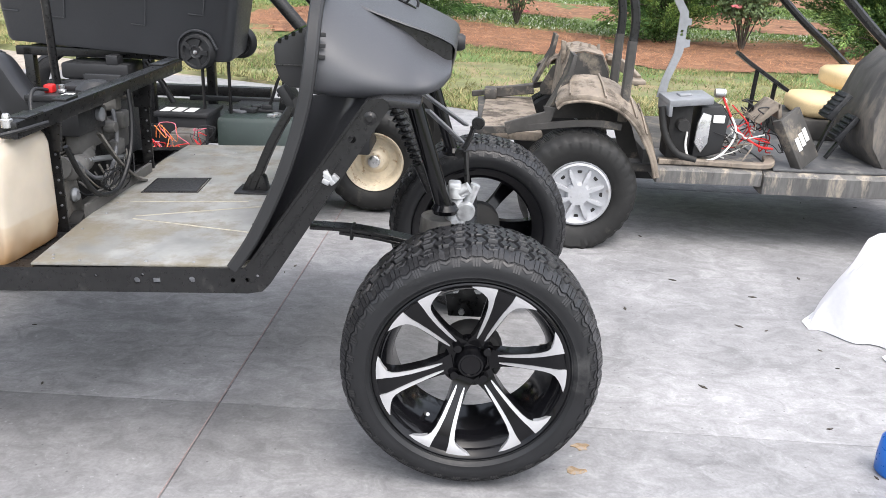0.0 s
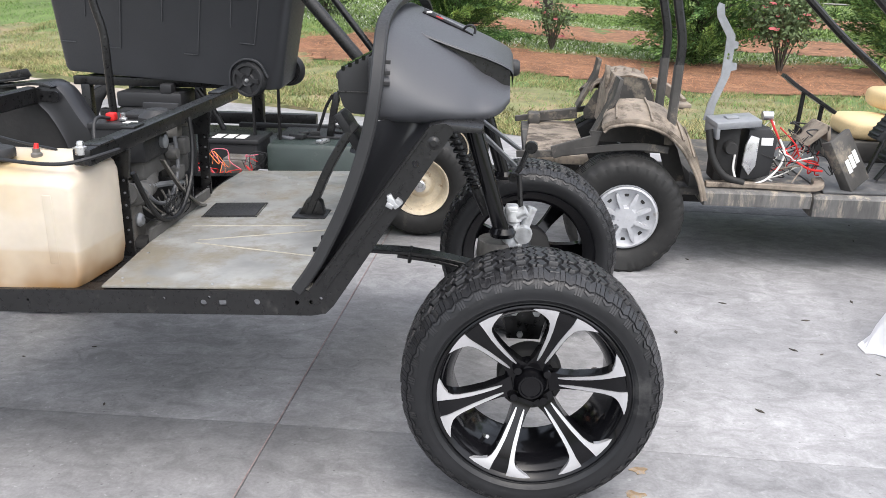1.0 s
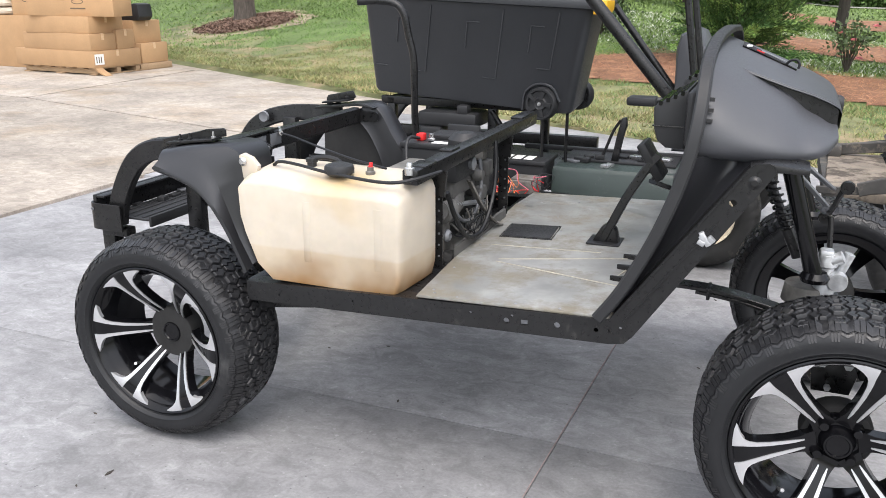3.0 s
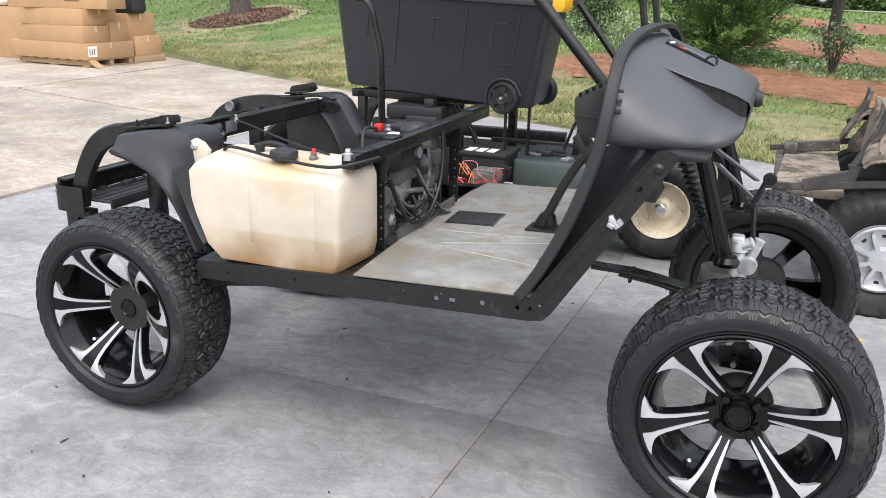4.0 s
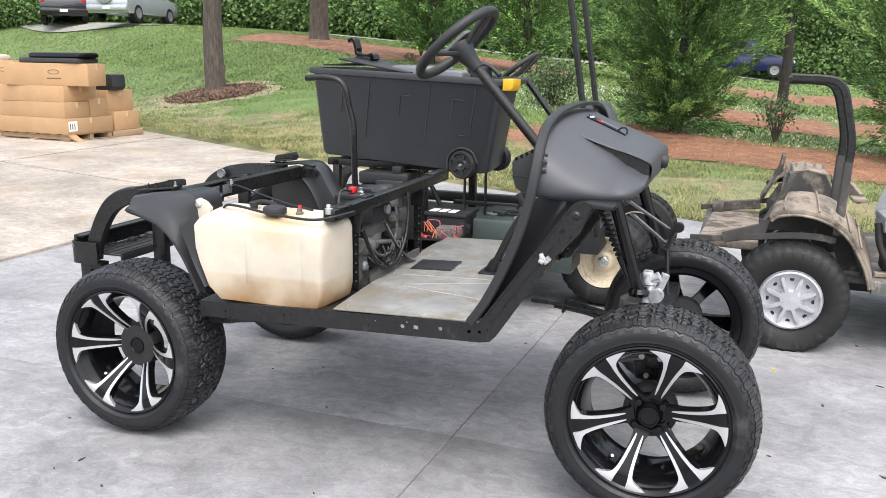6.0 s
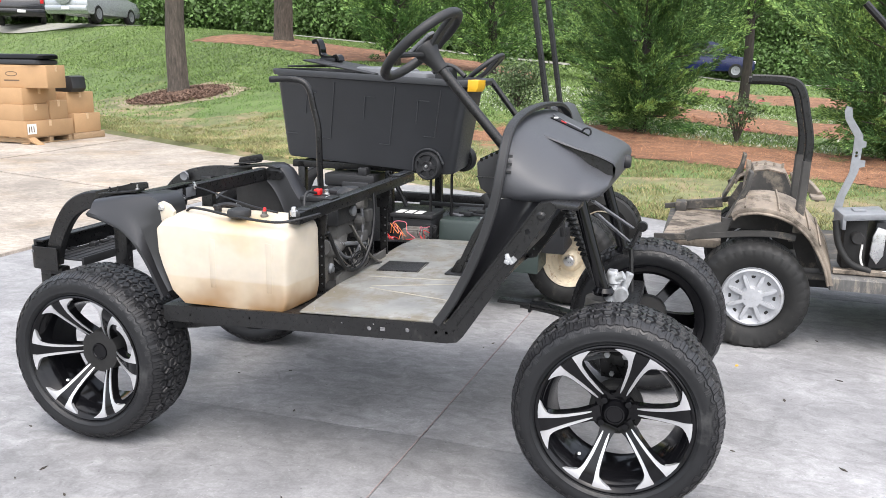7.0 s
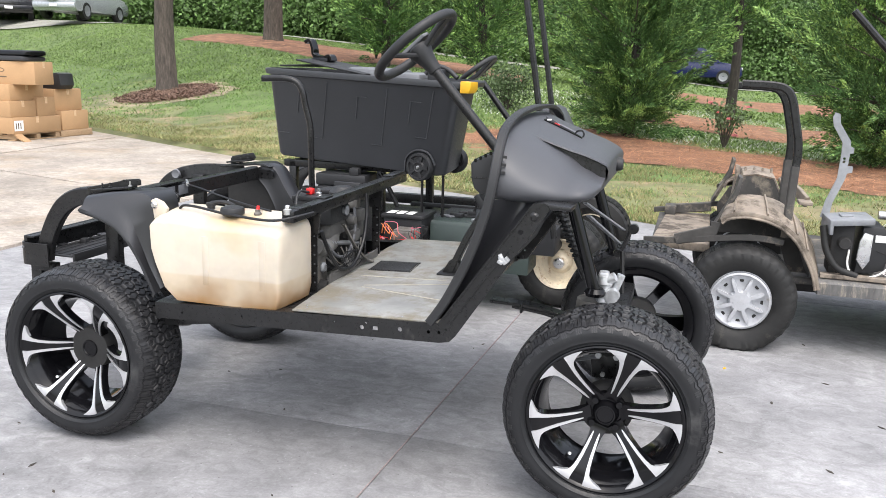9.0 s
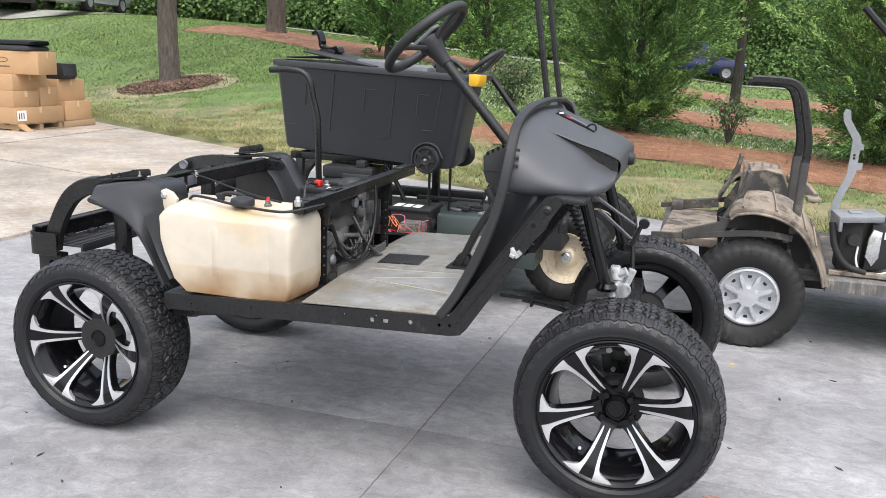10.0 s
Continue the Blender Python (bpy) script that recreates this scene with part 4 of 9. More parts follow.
both(rail)
bm = B()
box(bm, 0.28, 0.32, 0.03, 1.06, 0.40, 0.445, 0.004)
box(bm, 0.70, 0.75, 0.03, 1.06, 0.425, 0.465, 0.004)
box(bm, 1.17, 1.21, 0.03, 1.06, 0.435, 0.475, 0.004)
part("cross_member", bm, BLACK_STEEL, cart)
bm = B()
plate_with_holes(bm, [(0.285, 0.400), (0.56, 0.412), (0.46, 0.385), (0.30, 0.362)], [disc(0.365, 0.391, 0.008)], 0.05, 0.056)
box(bm, 0.28, 0.70, 0.05, 1.04, 0.404, 0.412, 0.002)
part("belly_pan", bm, BLACK_STEEL, cart, "black belly pan under the tank")
# axles
bm = B()
lathe(bm, [(0.03, 0.22), (0.03, 0.45), (0.10, 0.50), (0.12, 0.56), (0.10, 0.62), (0.03, 0.66), (0.03, 0.87)], 20, at=(0.0, 0, 0.29))
part("rear_axle", bm, GREASY, cart, "greasy rear axle and differential")

# ---- fuel tank ----
def tank_profile():
    return [(0.372, 0.462), (0.52, 0.462), (0.60, 0.463), (0.765, 0.456), (0.798, 0.470), (0.811, 0.505), (0.812, 0.60), (0.811, 0.690), (0.800, 0.708), (0.768, 0.725), (0.70, 0.729),
            (0.60, 0.728), (0.50, 0.728), (0.40, 0.729), (0.318, 0.729), (0.297, 0.722), (0.286, 0.704), (0.288, 0.62), (0.300, 0.575), (0.330, 0.500)]


bm = B()
pr = tank_profile()
cx, cz = 0.55, 0.60
rings = []
for y, k, dz in ((0.012, 0.93, 0), (0.015, 0.965, 0), (0.023, 0.988, 0), (0.040, 1.0, 0), (0.10, 1.0, 0), (0.15, 1.0, 0.004), (0.19, 0.985, 0.004), (0.21, 0.94, 0.004)):
    ring = []
    for i, (x, z) in enumerate(pr):
        xx, zz = (cx + (x - cx) * k if x > cx else x), (cz + (z - cz) * k if z > cz else z)
        if y > 0.03 and z > 0.70:
            zz += dz * 0.5 + 0.004 * math.exp(-((y - 0.14) / 0.08) ** 2) * (0.4 if x > 0.6 else 1.0) * (1 if 0.3 < x < 0.78 else 0)
        if z > 0.68:      # the top falls away to the front
            zz -= (0.034 if x > 0.45 else 0.022) * (z - 0.68) / 0.049 * math.exp(-(y - 0.012) / 0.035)
        ext = 0.722 + 0.016 * min(1.0, (y - 0.012) / 0.17)
        if xx > 0.6:
            xx = 0.6 + (xx - 0.6) * (ext - 0.6) / 0.212
        ring.append((xx, y, zz))
    rings.append(ring)
loft(bm, rings)
tank = part("fuel_tank", bm, TANK, cart, "stained cream plastic fuel tank")
for x in (0.475, 0.665):
    bm = B()
    box(bm, x - 0.010, x + 0.010, 0.0112, 0.03, 0.52, 0.67, 0.0012)
    part("tank_rib", bm, TANK, tank)
bm = B()
prism(bm, [(0.278, 0.69), (0.31, 0.70), (0.318, 0.735), (0.300, 0.755), (0.276, 0.764), (0.258, 0.756), (0.256, 0.735), (0.266, 0.715)], "xz", 0.055, 0.072, 0.004)
part("tank_ear", bm, TANK, tank, "moulded mounting ear")
bm = B()
lathe(bm, [(0.0, -0.008), (0.006, -0.008), (0.008, -0.004), (0.011, -0.002), (0.011, 0.0)], 14, at=(0.275, 0.055, 0.744))
part("bolt", bm, CHROME, tank)
bm = B()
rings = []
for r, z in ((0.024, 0.726), (0.030, 0.731), (0.0345, 0.734), (0.0350, 0.746), (0.0330, 0.752), (0.018, 0.757), (0.004, 0.758)):
    rings.append([(0.533 + r * (1 + (0.06 if k % 2 and z < 0.75 else 0)) * math.cos(2 * math.pi * k / 24), 0.078 + r * (1 + (0.06 if k % 2 and z < 0.75 else 0)) * math.sin(2 * math.pi * k / 24), z) for k in range(24)])
loft(bm, rings)
part("filler_cap", bm, BLACK_PLASTIC, tank, "ribbed black filler cap")
bm = B()
lathe(bm, [(0.012, 0.725), (0.012, 0.735), (0.008, 0.738), (0.008, 0.746), (0.0, 0.747)], 14, axis="z", at=(0.600, 0.11, 0))
part("fuel_fitting", bm, GREASY, tank)
bm = B()
sweep(bm, [(0.600, 0.11, 0.743), (0.601, 0.112, 0.757)], 0.0062, scale=lambda q: 1 - 0.3 * q)
part("fuel_nipple", bm, RED, tank, "small red cap")
bm = B()
lathe(bm, [(0.012, 0.725), (0.012, 0.742), (0.015, 0.743), (0.015, 0.752), (0.0, 0.753)], 14, axis="z", at=(0.430, 0.125, 0))
part("vent_stub", bm, BLACK_PLASTIC, tank)
bm = B()
sweep(bm, smooth_path([(0.335, 0.10, 0.732), (0.36, 0.09, 0.744), (0.42, 0.075, 0.744), (0.50, 0.055, 0.738), (0.58, 0.040, 0.734), (0.66, 0.032, 0.731), (0.71, 0.034, 0.734), (0.75, 0.06, 0.742), (0.78, 0.12, 0.748)], 6), 0.0042)
part("fuel_hose", bm, RUBBER, tank, "black rubber fuel hose")
bm = B()
sweep(bm, smooth_path([(0.430, 0.125, 0.750), (0.465, 0.13, 0.756), (0.50, 0.135, 0.748), (0.52, 0.11, 0.735)], 6), 0.0065)
part("breather_hose", bm, RUBBER, tank)
bm = B()
sweep(bm, smooth_path([(0.205, 0.34, 0.765), (0.25, 0.33, 0.76), (0.36, 0.27, 0.752), (0.50, 0.20, 0.742), (0.62, 0.155, 0.735)], 6), 0.0032)
part("cable", bm, RUBBER, cart, "thin black throttle cable")
bm = B()
sweep(bm, [(0.16, 0.40, 0.768), (0.205, 0.34, 0.765)], 0.006)
part("cable_end", bm, CHROME, cart)


# ---- rear fenders, hoops and bumper deck ----
def fender(sg):
    bm = B()
    rings = []
    if sg == 1:
        # from the lower lip over the bevelled flank to the top and down its inner edge, station by station
        lip = [(0.036, 0.718), (0.099, 0.702), (0.155, 0.679), (0.196, 0.645), (0.226, 0.606), (0.252, 0.563), (0.275, 0.515), (0.296, 0.470)]
        ridge = [(0.040, 0.749), (0.100, 0.757), (0.158, 0.754), (0.196, 0.722), (0.218, 0.668), (0.242, 0.612), (0.266, 0.552), (0.300, 0.486)]
        top = [(0.034, 0.757), (0.105, 0.770), (0.190, 0.778), (0.258, 0.768), (0.274, 0.712), (0.279, 0.640), (0.288, 0.570), (0.322, 0.500)]
        for (xl, zl), (xr, zr), (xt, zt) in zip(lip, ridge, top):
            rings.append([Vector((xl - 0.003, 0.012, zl - 0.010)), Vector((xl, 0.0, zl)), Vector((xl + 0.006, 0.001, zl + 0.007)), Vector((xl * 0.5 + xr * 0.5 + 0.004, 0.018, zl * 0.5 + zr * 0.5)),
                          Vector((xr, 0.030, zr)), Vector((xr * 0.3 + xt * 0.7, 0.046, zr * 0.3 + zt * 0.7 + 0.001)), Vector((xt, 0.056, zt)), Vector((xt, 0.12, zt + 0.002)), Vector((xt - 0.004, 0.19, zt))])
    else:
        outline = [(0.198, 0.781), (0.218, 0.776), (0.240, 0.766), (0.262, 0.738), (0.290, 0.688), (0.326, 0.634), (0.362, 0.582), (0.395, 0.53)]
        inner = [(0.150, 0.748), (0.164, 0.732), (0.180, 0.715), (0.205, 0.688), (0.228, 0.650), (0.246, 0.612), (0.258, 0.575), (0.270, 0.53)]
        for (x, z), (xi, zi) in zip(outline, inner):
            rings.append([Vector((xi - 0.004, 0.885, zi - 0.006)), Vector((xi - 0.001, 0.872, zi - 0.002)), Vector((xi + 0.005, 0.876, zi + 0.003)), Vector((xi * 0.6 + x * 0.4, 0.880, zi * 0.6 + z * 0.4)), Vector((x - 0.006, 0.888, z - 0.004)), Vector((x, 0.898, z)), Vector((x + 0.003, 0.95, z + 0.001)), Vector((x - 0.01, 1.0, z - 0.01))])
    rings = [list(r) for r in zip(*[smooth_path(c, 3) for c in zip(*rings)])]
    shell(bm, rings, 0.004)
    part("fender", bm, FENDER, cart, "satin black plastic rear fender with a rolled lip")
    if sg != 1:
        bm = B()
        prism(bm, [(0.022, 0.45), (0.024, 0.740), (0.150, 0.745), (0.185, 0.715), (0.215, 0.672), (0.240, 0.615), (0.262, 0.55), (0.275, 0.45)], "xz", 0.892, 0.898)
        part("fender_liner", bm, DARK_UNDER, cart, "dark inner wheel-house wall")
        bm = B()      # top plate with a turned-down flange
        prism(bm, [(0.006, 0.762), (0.100, 0.773), (0.170, 0.781), (0.205, 0.781), (0.232, 0.770), (0.226, 0.764), (0.200, 0.773), (0.170, 0.774), (0.100, 0.766), (0.006, 0.755)], "xz", 0.862, 0.975, 0.001)
        top = part("top_plate", bm, BLACK_STEEL, cart, "flat black plate over the fender")
        bm = B()
        plate_with_holes(bm, [(0.118, 0.724), (0.118, 0.760), (0.242, 0.757), (0.248, 0.752), (0.246, 0.730), (0.238, 0.725)], [disc(0.150, 0.742, 0.004), disc(0.197, 0.741, 0.004), disc(0.222, 0.740, 0.004)], 0.862, 0.867)
        part("end_flange", bm, BLACK_STEEL, top)
    # angle bracket screwed to the fender's top
    bm = B()
    yb, yw = (0.118, 0.075) if sg == 1 else (0.955, 0.905)
    dx, dz = (0.0, 0.0) if sg == 1 else (-0.060, 0.003)
    if sg != 1:
        prism(bm, [(0.000, 0.760), (0.001, 0.782), (0.008, 0.793), (0.103, 0.812), (0.108, 0.810), (0.118, 0.790), (0.110, 0.786)], "xz", yb, yb + 0.005, 0.001)
        sweep(bm, [(0.010, (yb + yw) / 2, 0.772), (0.112, (yb + yw) / 2, 0.784)], rect(abs(yb - yw), 0.006))
    else:
        prism(bm, [(-0.030 + dx, 0.742 + dz), (-0.020 + dx, 0.770 + dz), (0.105 + dx, 0.797 + dz), (0.118 + dx, 0.804 + dz), (0.176 + dx, 0.811 + dz), (0.182 + dx, 0.806 + dz), (0.182 + dx, 0.790 + dz), (0.020 + dx, 0.765 + dz)], "xz", yb, yb + 0.005, 0.001)
        sweep(bm, [(0.025 + dx, (yb + yw) / 2, 0.768 + dz), (0.170 + dx, (yb + yw) / 2, 0.786 + dz)], rect(abs(yb - yw), 0.006))
    br = part("fender_bracket", bm, BLACK_STEEL, cart, "black angle bracket")
    for x in (0.055, 0.085, 0.160) if sg == 1 else (0.125, 0.155):
        bm = B()
        lathe(bm, [(0.0, 0.018), (0.0025, 0.017), (0.003, 0.006), (0.006, 0.005), (0.006, 0.0)], 8, axis="z", at=(x + dx, (yb + yw) / 2, 0.7705 + dz + 0.123 * (x - 0.025)))
        part("screw", bm, CHROME if x == 0.160 else BLACK_STEEL, br)
    # bent hoop: a broad flat band on edge, from the bumper to the bracket
    bm = B()
    ys = [0.175, 0.175, 0.173, 0.168, 0.160, 0.150, 0.142, 0.140, 0.140]
    line = [(-0.262, 0.500), (-0.248, 0.560), (-0.214, 0.628), (-0.172, 0.682), (-0.125, 0.715), (-0.075, 0.733), (-0.015, 0.742), (0.050, 0.756), (0.100, 0.768)]
    if sg != 1:
        line = [(-0.318, 0.505), (-0.330, 0.560), (-0.318, 0.618), (-0.278, 0.672), (-0.218, 0.706), (-0.150, 0.722), (-0.085, 0.728), (-0.01, 0.730), (0.060, 0.742)]
    sweep(bm, smooth_path([(x, my(sg, y), z) for (x, z), y in zip(line, ys)], 6), rect(0.058, 0.026, 0.15), up=(0, 1, 0))
    part("hoop", bm, BLACK_STEEL, cart, "bent flat black steel hoop")
    bm = B()
    x0, y0 = (-0.088, 0.27) if sg == 1 else (-0.145, 0.17)
    box(bm, x0, x0 + 0.052, min(my(sg, y0), my(sg, y0 + 0.03)), max(my(sg, y0), my(sg, y0 + 0.03)), 0.40, 0.715, 0.004)
    part("stay", bm, BLACK_STEEL, cart)


both(fender)
# rear deck bar with a bent plate round each end
bm = B()
box(bm, -0.335, -0.322, 0.16, 2 * YC - 0.16, 0.512, 0.578, 0.003)
box(bm, -0.322, -0.292, 0.16, 2 * YC - 0.16, 0.570, 0.577, 0.002)
part("rear_bumper", bm, BLACK_STEEL, cart, "black steel rear bumper channel")
bm = B()
box(bm, -0.322, -0.165, 0.19, 0.90, 0.506, 0.513, 0.003)
step = part("rear_step", bm, BLACK_PLASTIC, cart, "scuffed dark plastic step behind the frame")
for k in range(4):
    bm = B()
    box(bm, -0.300 + 0.034 * k, -0.288 + 0.034 * k, 0.20, 0.89, 0.5125, 0.5160, 0.0015)
    part("rib", bm, BLACK_PLASTIC, step)
bm = B()
box(bm, -0.1645, -0.1545, 0.19, 0.90, 0.490, 0.521, 0.003)
part("lip", bm, BLACK_PLASTIC, step)
rg = random.Random(4)
for k in range(9):      # jagged scraps and clips along the step
    bm = B()
    y = 0.24 + 0.07 * k
    box(bm, -0.012, 0.012, -0.016, 0.016, 0.0, rg.uniform(0.006, 0.018), 0.002, pose(rg.uniform(-0.31, -0.26), y, 0.513, 0, 0, rg.uniform(-25, 25)))
    part("step_clip", bm, BLACK_PLASTIC if k % 4 else GREY_PLASTIC, step)


def clip(sg):
    bm = B()
    y0 = 0.148
    sweep(bm, smooth_path([(-0.225, my(sg, y0), 0.518), (-0.285, my(sg, y0), 0.518), (-0.328, my(sg, y0 + 0.004), 0.518), (-0.343, my(sg, y0 + 0.022), 0.518), (-0.345, my(sg, y0 + 0.055), 0.518)], 5), rect(0.006, 0.078, 0.1))
    end = part("bumper_end", bm, BLACK_STEEL, cart, "bent black plate round the bumper's end")
    bm = B()
    lathe(bm, [(0.0, -0.002), (0.004, -0.002), (0.005, 0.0)], 10, at=(-0.325, my(sg, y0) - 0.003 * sg, 0.540))
    part("rivet", bm, GREY_PLASTIC, end)
    bm = B()
    box(bm, -0.325, -0.232, min(my(sg, 0.17), my(sg, 0.21)), max(my(sg, 0.17), my(sg, 0.21)), 0.455, 0.482, 0.004)
    box(bm, -0.330, -0.285, min(my(sg, 0.175), my(sg, 0.215)), max(my(sg, 0.175), my(sg, 0.215)), 0.395, 0.458, 0.004)
    part("bumper_bracket", bm, BLACK_STEEL, cart)


both(clip)
# cross bars between the fenders, behind the tank
bm = B()
sweep(bm, [(0.172, 0.205, 0.747), (0.166, 0.862, 0.744)], rect(0.03, 0.052))
part("cross_bar", bm, BLACK_STEEL, cart, "black steel bar across the rear frame")
bm = B()
prism(bm, [(0.150, 0.115), (0.176, 0.100), (0.196, 0.150), (0.192, 0.345), (0.156, 0.345)], "xy", 0.7745, 0.780, 0.001)
prism(bm, [(0.176, 0.712), (0.222, 0.718), (0.226, 0.742), (0.200, 0.756), (0.176, 0.756)], "xz", 0.258, 0.264, 0.001)
part("corner_plate", bm, BLACK_STEEL, cart, "black steel corner plate")
bm = B()
sweep(bm, [(0.262, 0.085, 0.744), (0.215, 0.257, 0.738)], 0.007)
part("stay_rod", bm, CHROME, cart)
for x, z in ((0.186, 0.738), (0.208, 0.736)):
    bm = B()
    lathe(bm, [(0.0, -0.004), (0.0045, -0.004), (0.0055, 0.0)], 10, at=(x, 0.258, z))
    part("bolt", bm, CHROME, cart)
for y in (0.235, 0.31):
    bm = B()
    box(bm, 0.1865, 0.1885, y, y + 0.055, 0.732, 0.766, 0.001)
    part("decal", bm, GREY_PLASTIC, cart, "worn grey decal")

# ---- front body of the stripped cart ----
ARCH = [(1.185, 0.004, 0.487), (1.215, 0.002, 0.530), (1.243, 0.000, 0.578), (1.285, 0.000, 0.665), (1.317, 0.000, 0.750), (1.340, 0.002, 0.830), (1.350, 0.008, 0.890),
        (1.354, 0.025, 0.940), (1.354, 0.056, 0.982), (1.352, 0.112, 1.018), (1.352, 0.205, 1.042), (1.354, 0.320, 1.056), (1.357, 0.440, 1.062), (1.360, 0.545, 1.064)]
mirror = [(x + 0.01, 2 * YC - y, z) for x, y, z in ARCH[-2::-1]]
ARCH_ALL = ARCH + mirror
bm = B()
path = smooth_path(ARCH_ALL, 4)
rings = []
for i, p in enumerate(path):
    d = (path[min(i + 1, len(path) - 1)] - path[max(i - 1, 0)]).normalized()
    ax = Vector((1, 0, 0))
    ax = (ax - d * ax.dot(d)).normalized()
    nn = d.cross(ax).normalized()
    if nn.dot(Vector((0, p.y - YC, p.z - 0.75))) < 0:
        nn = -nn
    w = 0.013
    rings.append([p - ax * w - nn * 0.006, p + ax * w - nn * 0.006, p + ax * w + nn * 0.004, p + ax * (w - 0.004) + nn * 0.008, p - ax * (w - 0.004) + nn * 0.008, p - ax * w + nn * 0.004])
loft(bm, rings)
part("leg_shield_rim", bm, BLACK_PLASTIC, cart, "curved matte black rim arching over the dash")


def half_section(pts):
    """Mirrors a half section, given from the bottom edge up to the ridge, into a whole ring."""
    far = [(2 * YC - y, z) for y, z in pts[-2::-1]]
    return pts + far


STATIONS = [
    (1.345, [(0.30, 0.830), (0.10, 0.835), (0.045, 0.845), (0.030, 0.880), (0.040, 0.930), (0.075, 0.972), (0.140, 1.005), (0.25, 1.032), (0.40, 1.044), (0.545, 1.047)]),
    (1.40, [(0.30, 0.828), (0.10, 0.832), (0.046, 0.842), (0.032, 0.875), (0.048, 0.918), (0.090, 0.955), (0.165, 0.987), (0.27, 1.010), (0.40, 1.024), (0.545, 1.027)]),
    (1.46, [(0.30, 0.825), (0.11, 0.828), (0.058, 0.838), (0.044, 0.866), (0.068, 0.900), (0.120, 0.934), (0.200, 0.964), (0.30, 0.985), (0.42, 0.995), (0.545, 0.998)]),
    (1.52, [(0.30, 0.825), (0.13, 0.826), (0.080, 0.834), (0.066, 0.858), (0.095, 0.886), (0.155, 0.915), (0.235, 0.940), (0.325, 0.958), (0.43, 0.966), (0.545, 0.969)]),
    (1.56, [(0.31, 0.828), (0.16, 0.829), (0.110, 0.836), (0.097, 0.854), (0.128, 0.876), (0.190, 0.898), (0.265, 0.914), (0.345, 0.930), (0.44, 0.940), (0.545, 0.944)]),
    (1.59, [(0.31, 0.834), (0.17, 0.835), (0.125, 0.841), (0.114, 0.856), (0.143, 0.874), (0.200, 0.889), (0.275, 0.899), (0.350, 0.914), (0.45, 0.931), (0.545, 0.933)]),
    (1.612, [(0.33, 0.843), (0.20, 0.843), (0.158, 0.847), (0.148, 0.860), (0.172, 0.872), (0.225, 0.882), (0.285, 0.886), (0.360, 0.898), (0.45, 0.910), (0.545, 0.912)]),
    (1.629, [(0.36, 0.858), (0.26, 0.858), (0.208, 0.860), (0.200, 0.867), (0.215, 0.874), (0.250, 0.879), (0.295, 0.883), (0.370, 0.887), (0.455, 0.890), (0.545, 0.891)]),
]
def nose_x(x):
    """Draws the nose back a little."""
    return 1.345 + (x - 1.345) * 0.935


def ring_at(x, pts):
    """The whole section at x, drawn as a smooth curve."""
    half = [(p.y, p.z) for p in smooth_path([(x, y, z) for y, z in pts], 3)]
    return [(x, y, z) for y, z in half_section(half)]


bm = B()
loops = [ring_at(nose_x(x), pts) for x, pts in STATIONS]
loops = [list(r) for r in zip(*[smooth_path(c, 3) for c in zip(*loops)])]
loft(bm, loops, closed=True)
cowl = part("cowl", bm, COWL_PAINT, cart, "smooth satin charcoal front cowl with a wedge nose")
HOOD = [(nose_x(x), a, e, c) for x, a, e, c in ((1.395, 0.250, 1.004, 1.034), (1.44, 0.242, 0.989, 1.018), (1.48, 0.242, 0.976, 1.003), (1.52, 0.247, 0.963, 0.988), (1.57, 0.262, 0.948, 0.966), (1.605, 0.275, 0.934, 0.948), (1.620, 0.283, 0.926, 0.936))]


def hood_top(x, y):
    """The hood's height over the cowl."""
    for (x0, a0, e0, c0), (x1, a1, e1, c1) in zip(HOOD, HOOD[1:]):
        if x <= x1:
            f = (x - x0) / (x1 - x0)
            a, e, c = a0 + (a1 - a0) * f, e0 + (e1 - e0) * f, c0 + (c1 - c0) * f
            break
    q = min(1.0, (min(y, 2 * YC - y) - a) / (YC - a))
    return e + (c - e) * (1 - (1 - q) ** 1.8)


hood = []
for x, a, e, c in HOOD:
    pts = [(a + 0.030, e - 0.006), (a + 0.004, e - 0.005), (a - 0.001, e - 0.003), (a + 0.001, e + 0.001)]
    pts += [(a + (YC - a) * q, e + (c - e) * (1 - (1 - q) ** 1.8)) for q in (0.06, 0.2, 0.4, 0.7, 1.0)]
    hood.append([(x, y, z) for y, z in half_section(pts)])
last = hood[-1]
for x, drop, inset in ((1.611, 0.006, 0.010), (1.617, 0.018, 0.018)):
    hood.append([(x, y + (inset if y < YC else -inset) * (0 if abs(y - YC) < 0.02 else 1), z - drop) for _, y, z in last])
hood.append([(1.615, y + (0.02 if y < YC else -0.02) * (0 if abs(y - YC) < 0.02 else 1), 0.872 + 0.1 * (z - 0.92)) for _, y, z in last])
bm = B()
loft(bm, hood)
hood_part = part("hood", bm, COWL_PAINT, cart, "separate satin charcoal hood panel lying on the cowl")
for sg in (-1, 1):      # black recess under the hood's edge
    bm = B()
    shell(bm, [[(x, my(sg, a + 0.012), e - 0.075), (x, my(sg, a + 0.012), e - 0.004)] for x, a, e, c in HOOD[1:]] + [[(1.610, my(sg, 0.298), 0.86), (1.610, my(sg, 0.298), 0.912)]], 0.004)
    part("side_recess", bm, BLACK_STEEL, hood_part, "black recess below the hood edge")
bm = B()
lathe(bm, [(0.0, 1.656), (0.016, 1.656), (0.021, 1.648), (0.022, 1.634), (0.018, 1.622)], 18, axis="x", at=(-0.021, 0.585, 0.893))
part("tow_knob", bm, BLACK_PLASTIC, cart, "round black knob on the nose")
bm = B()
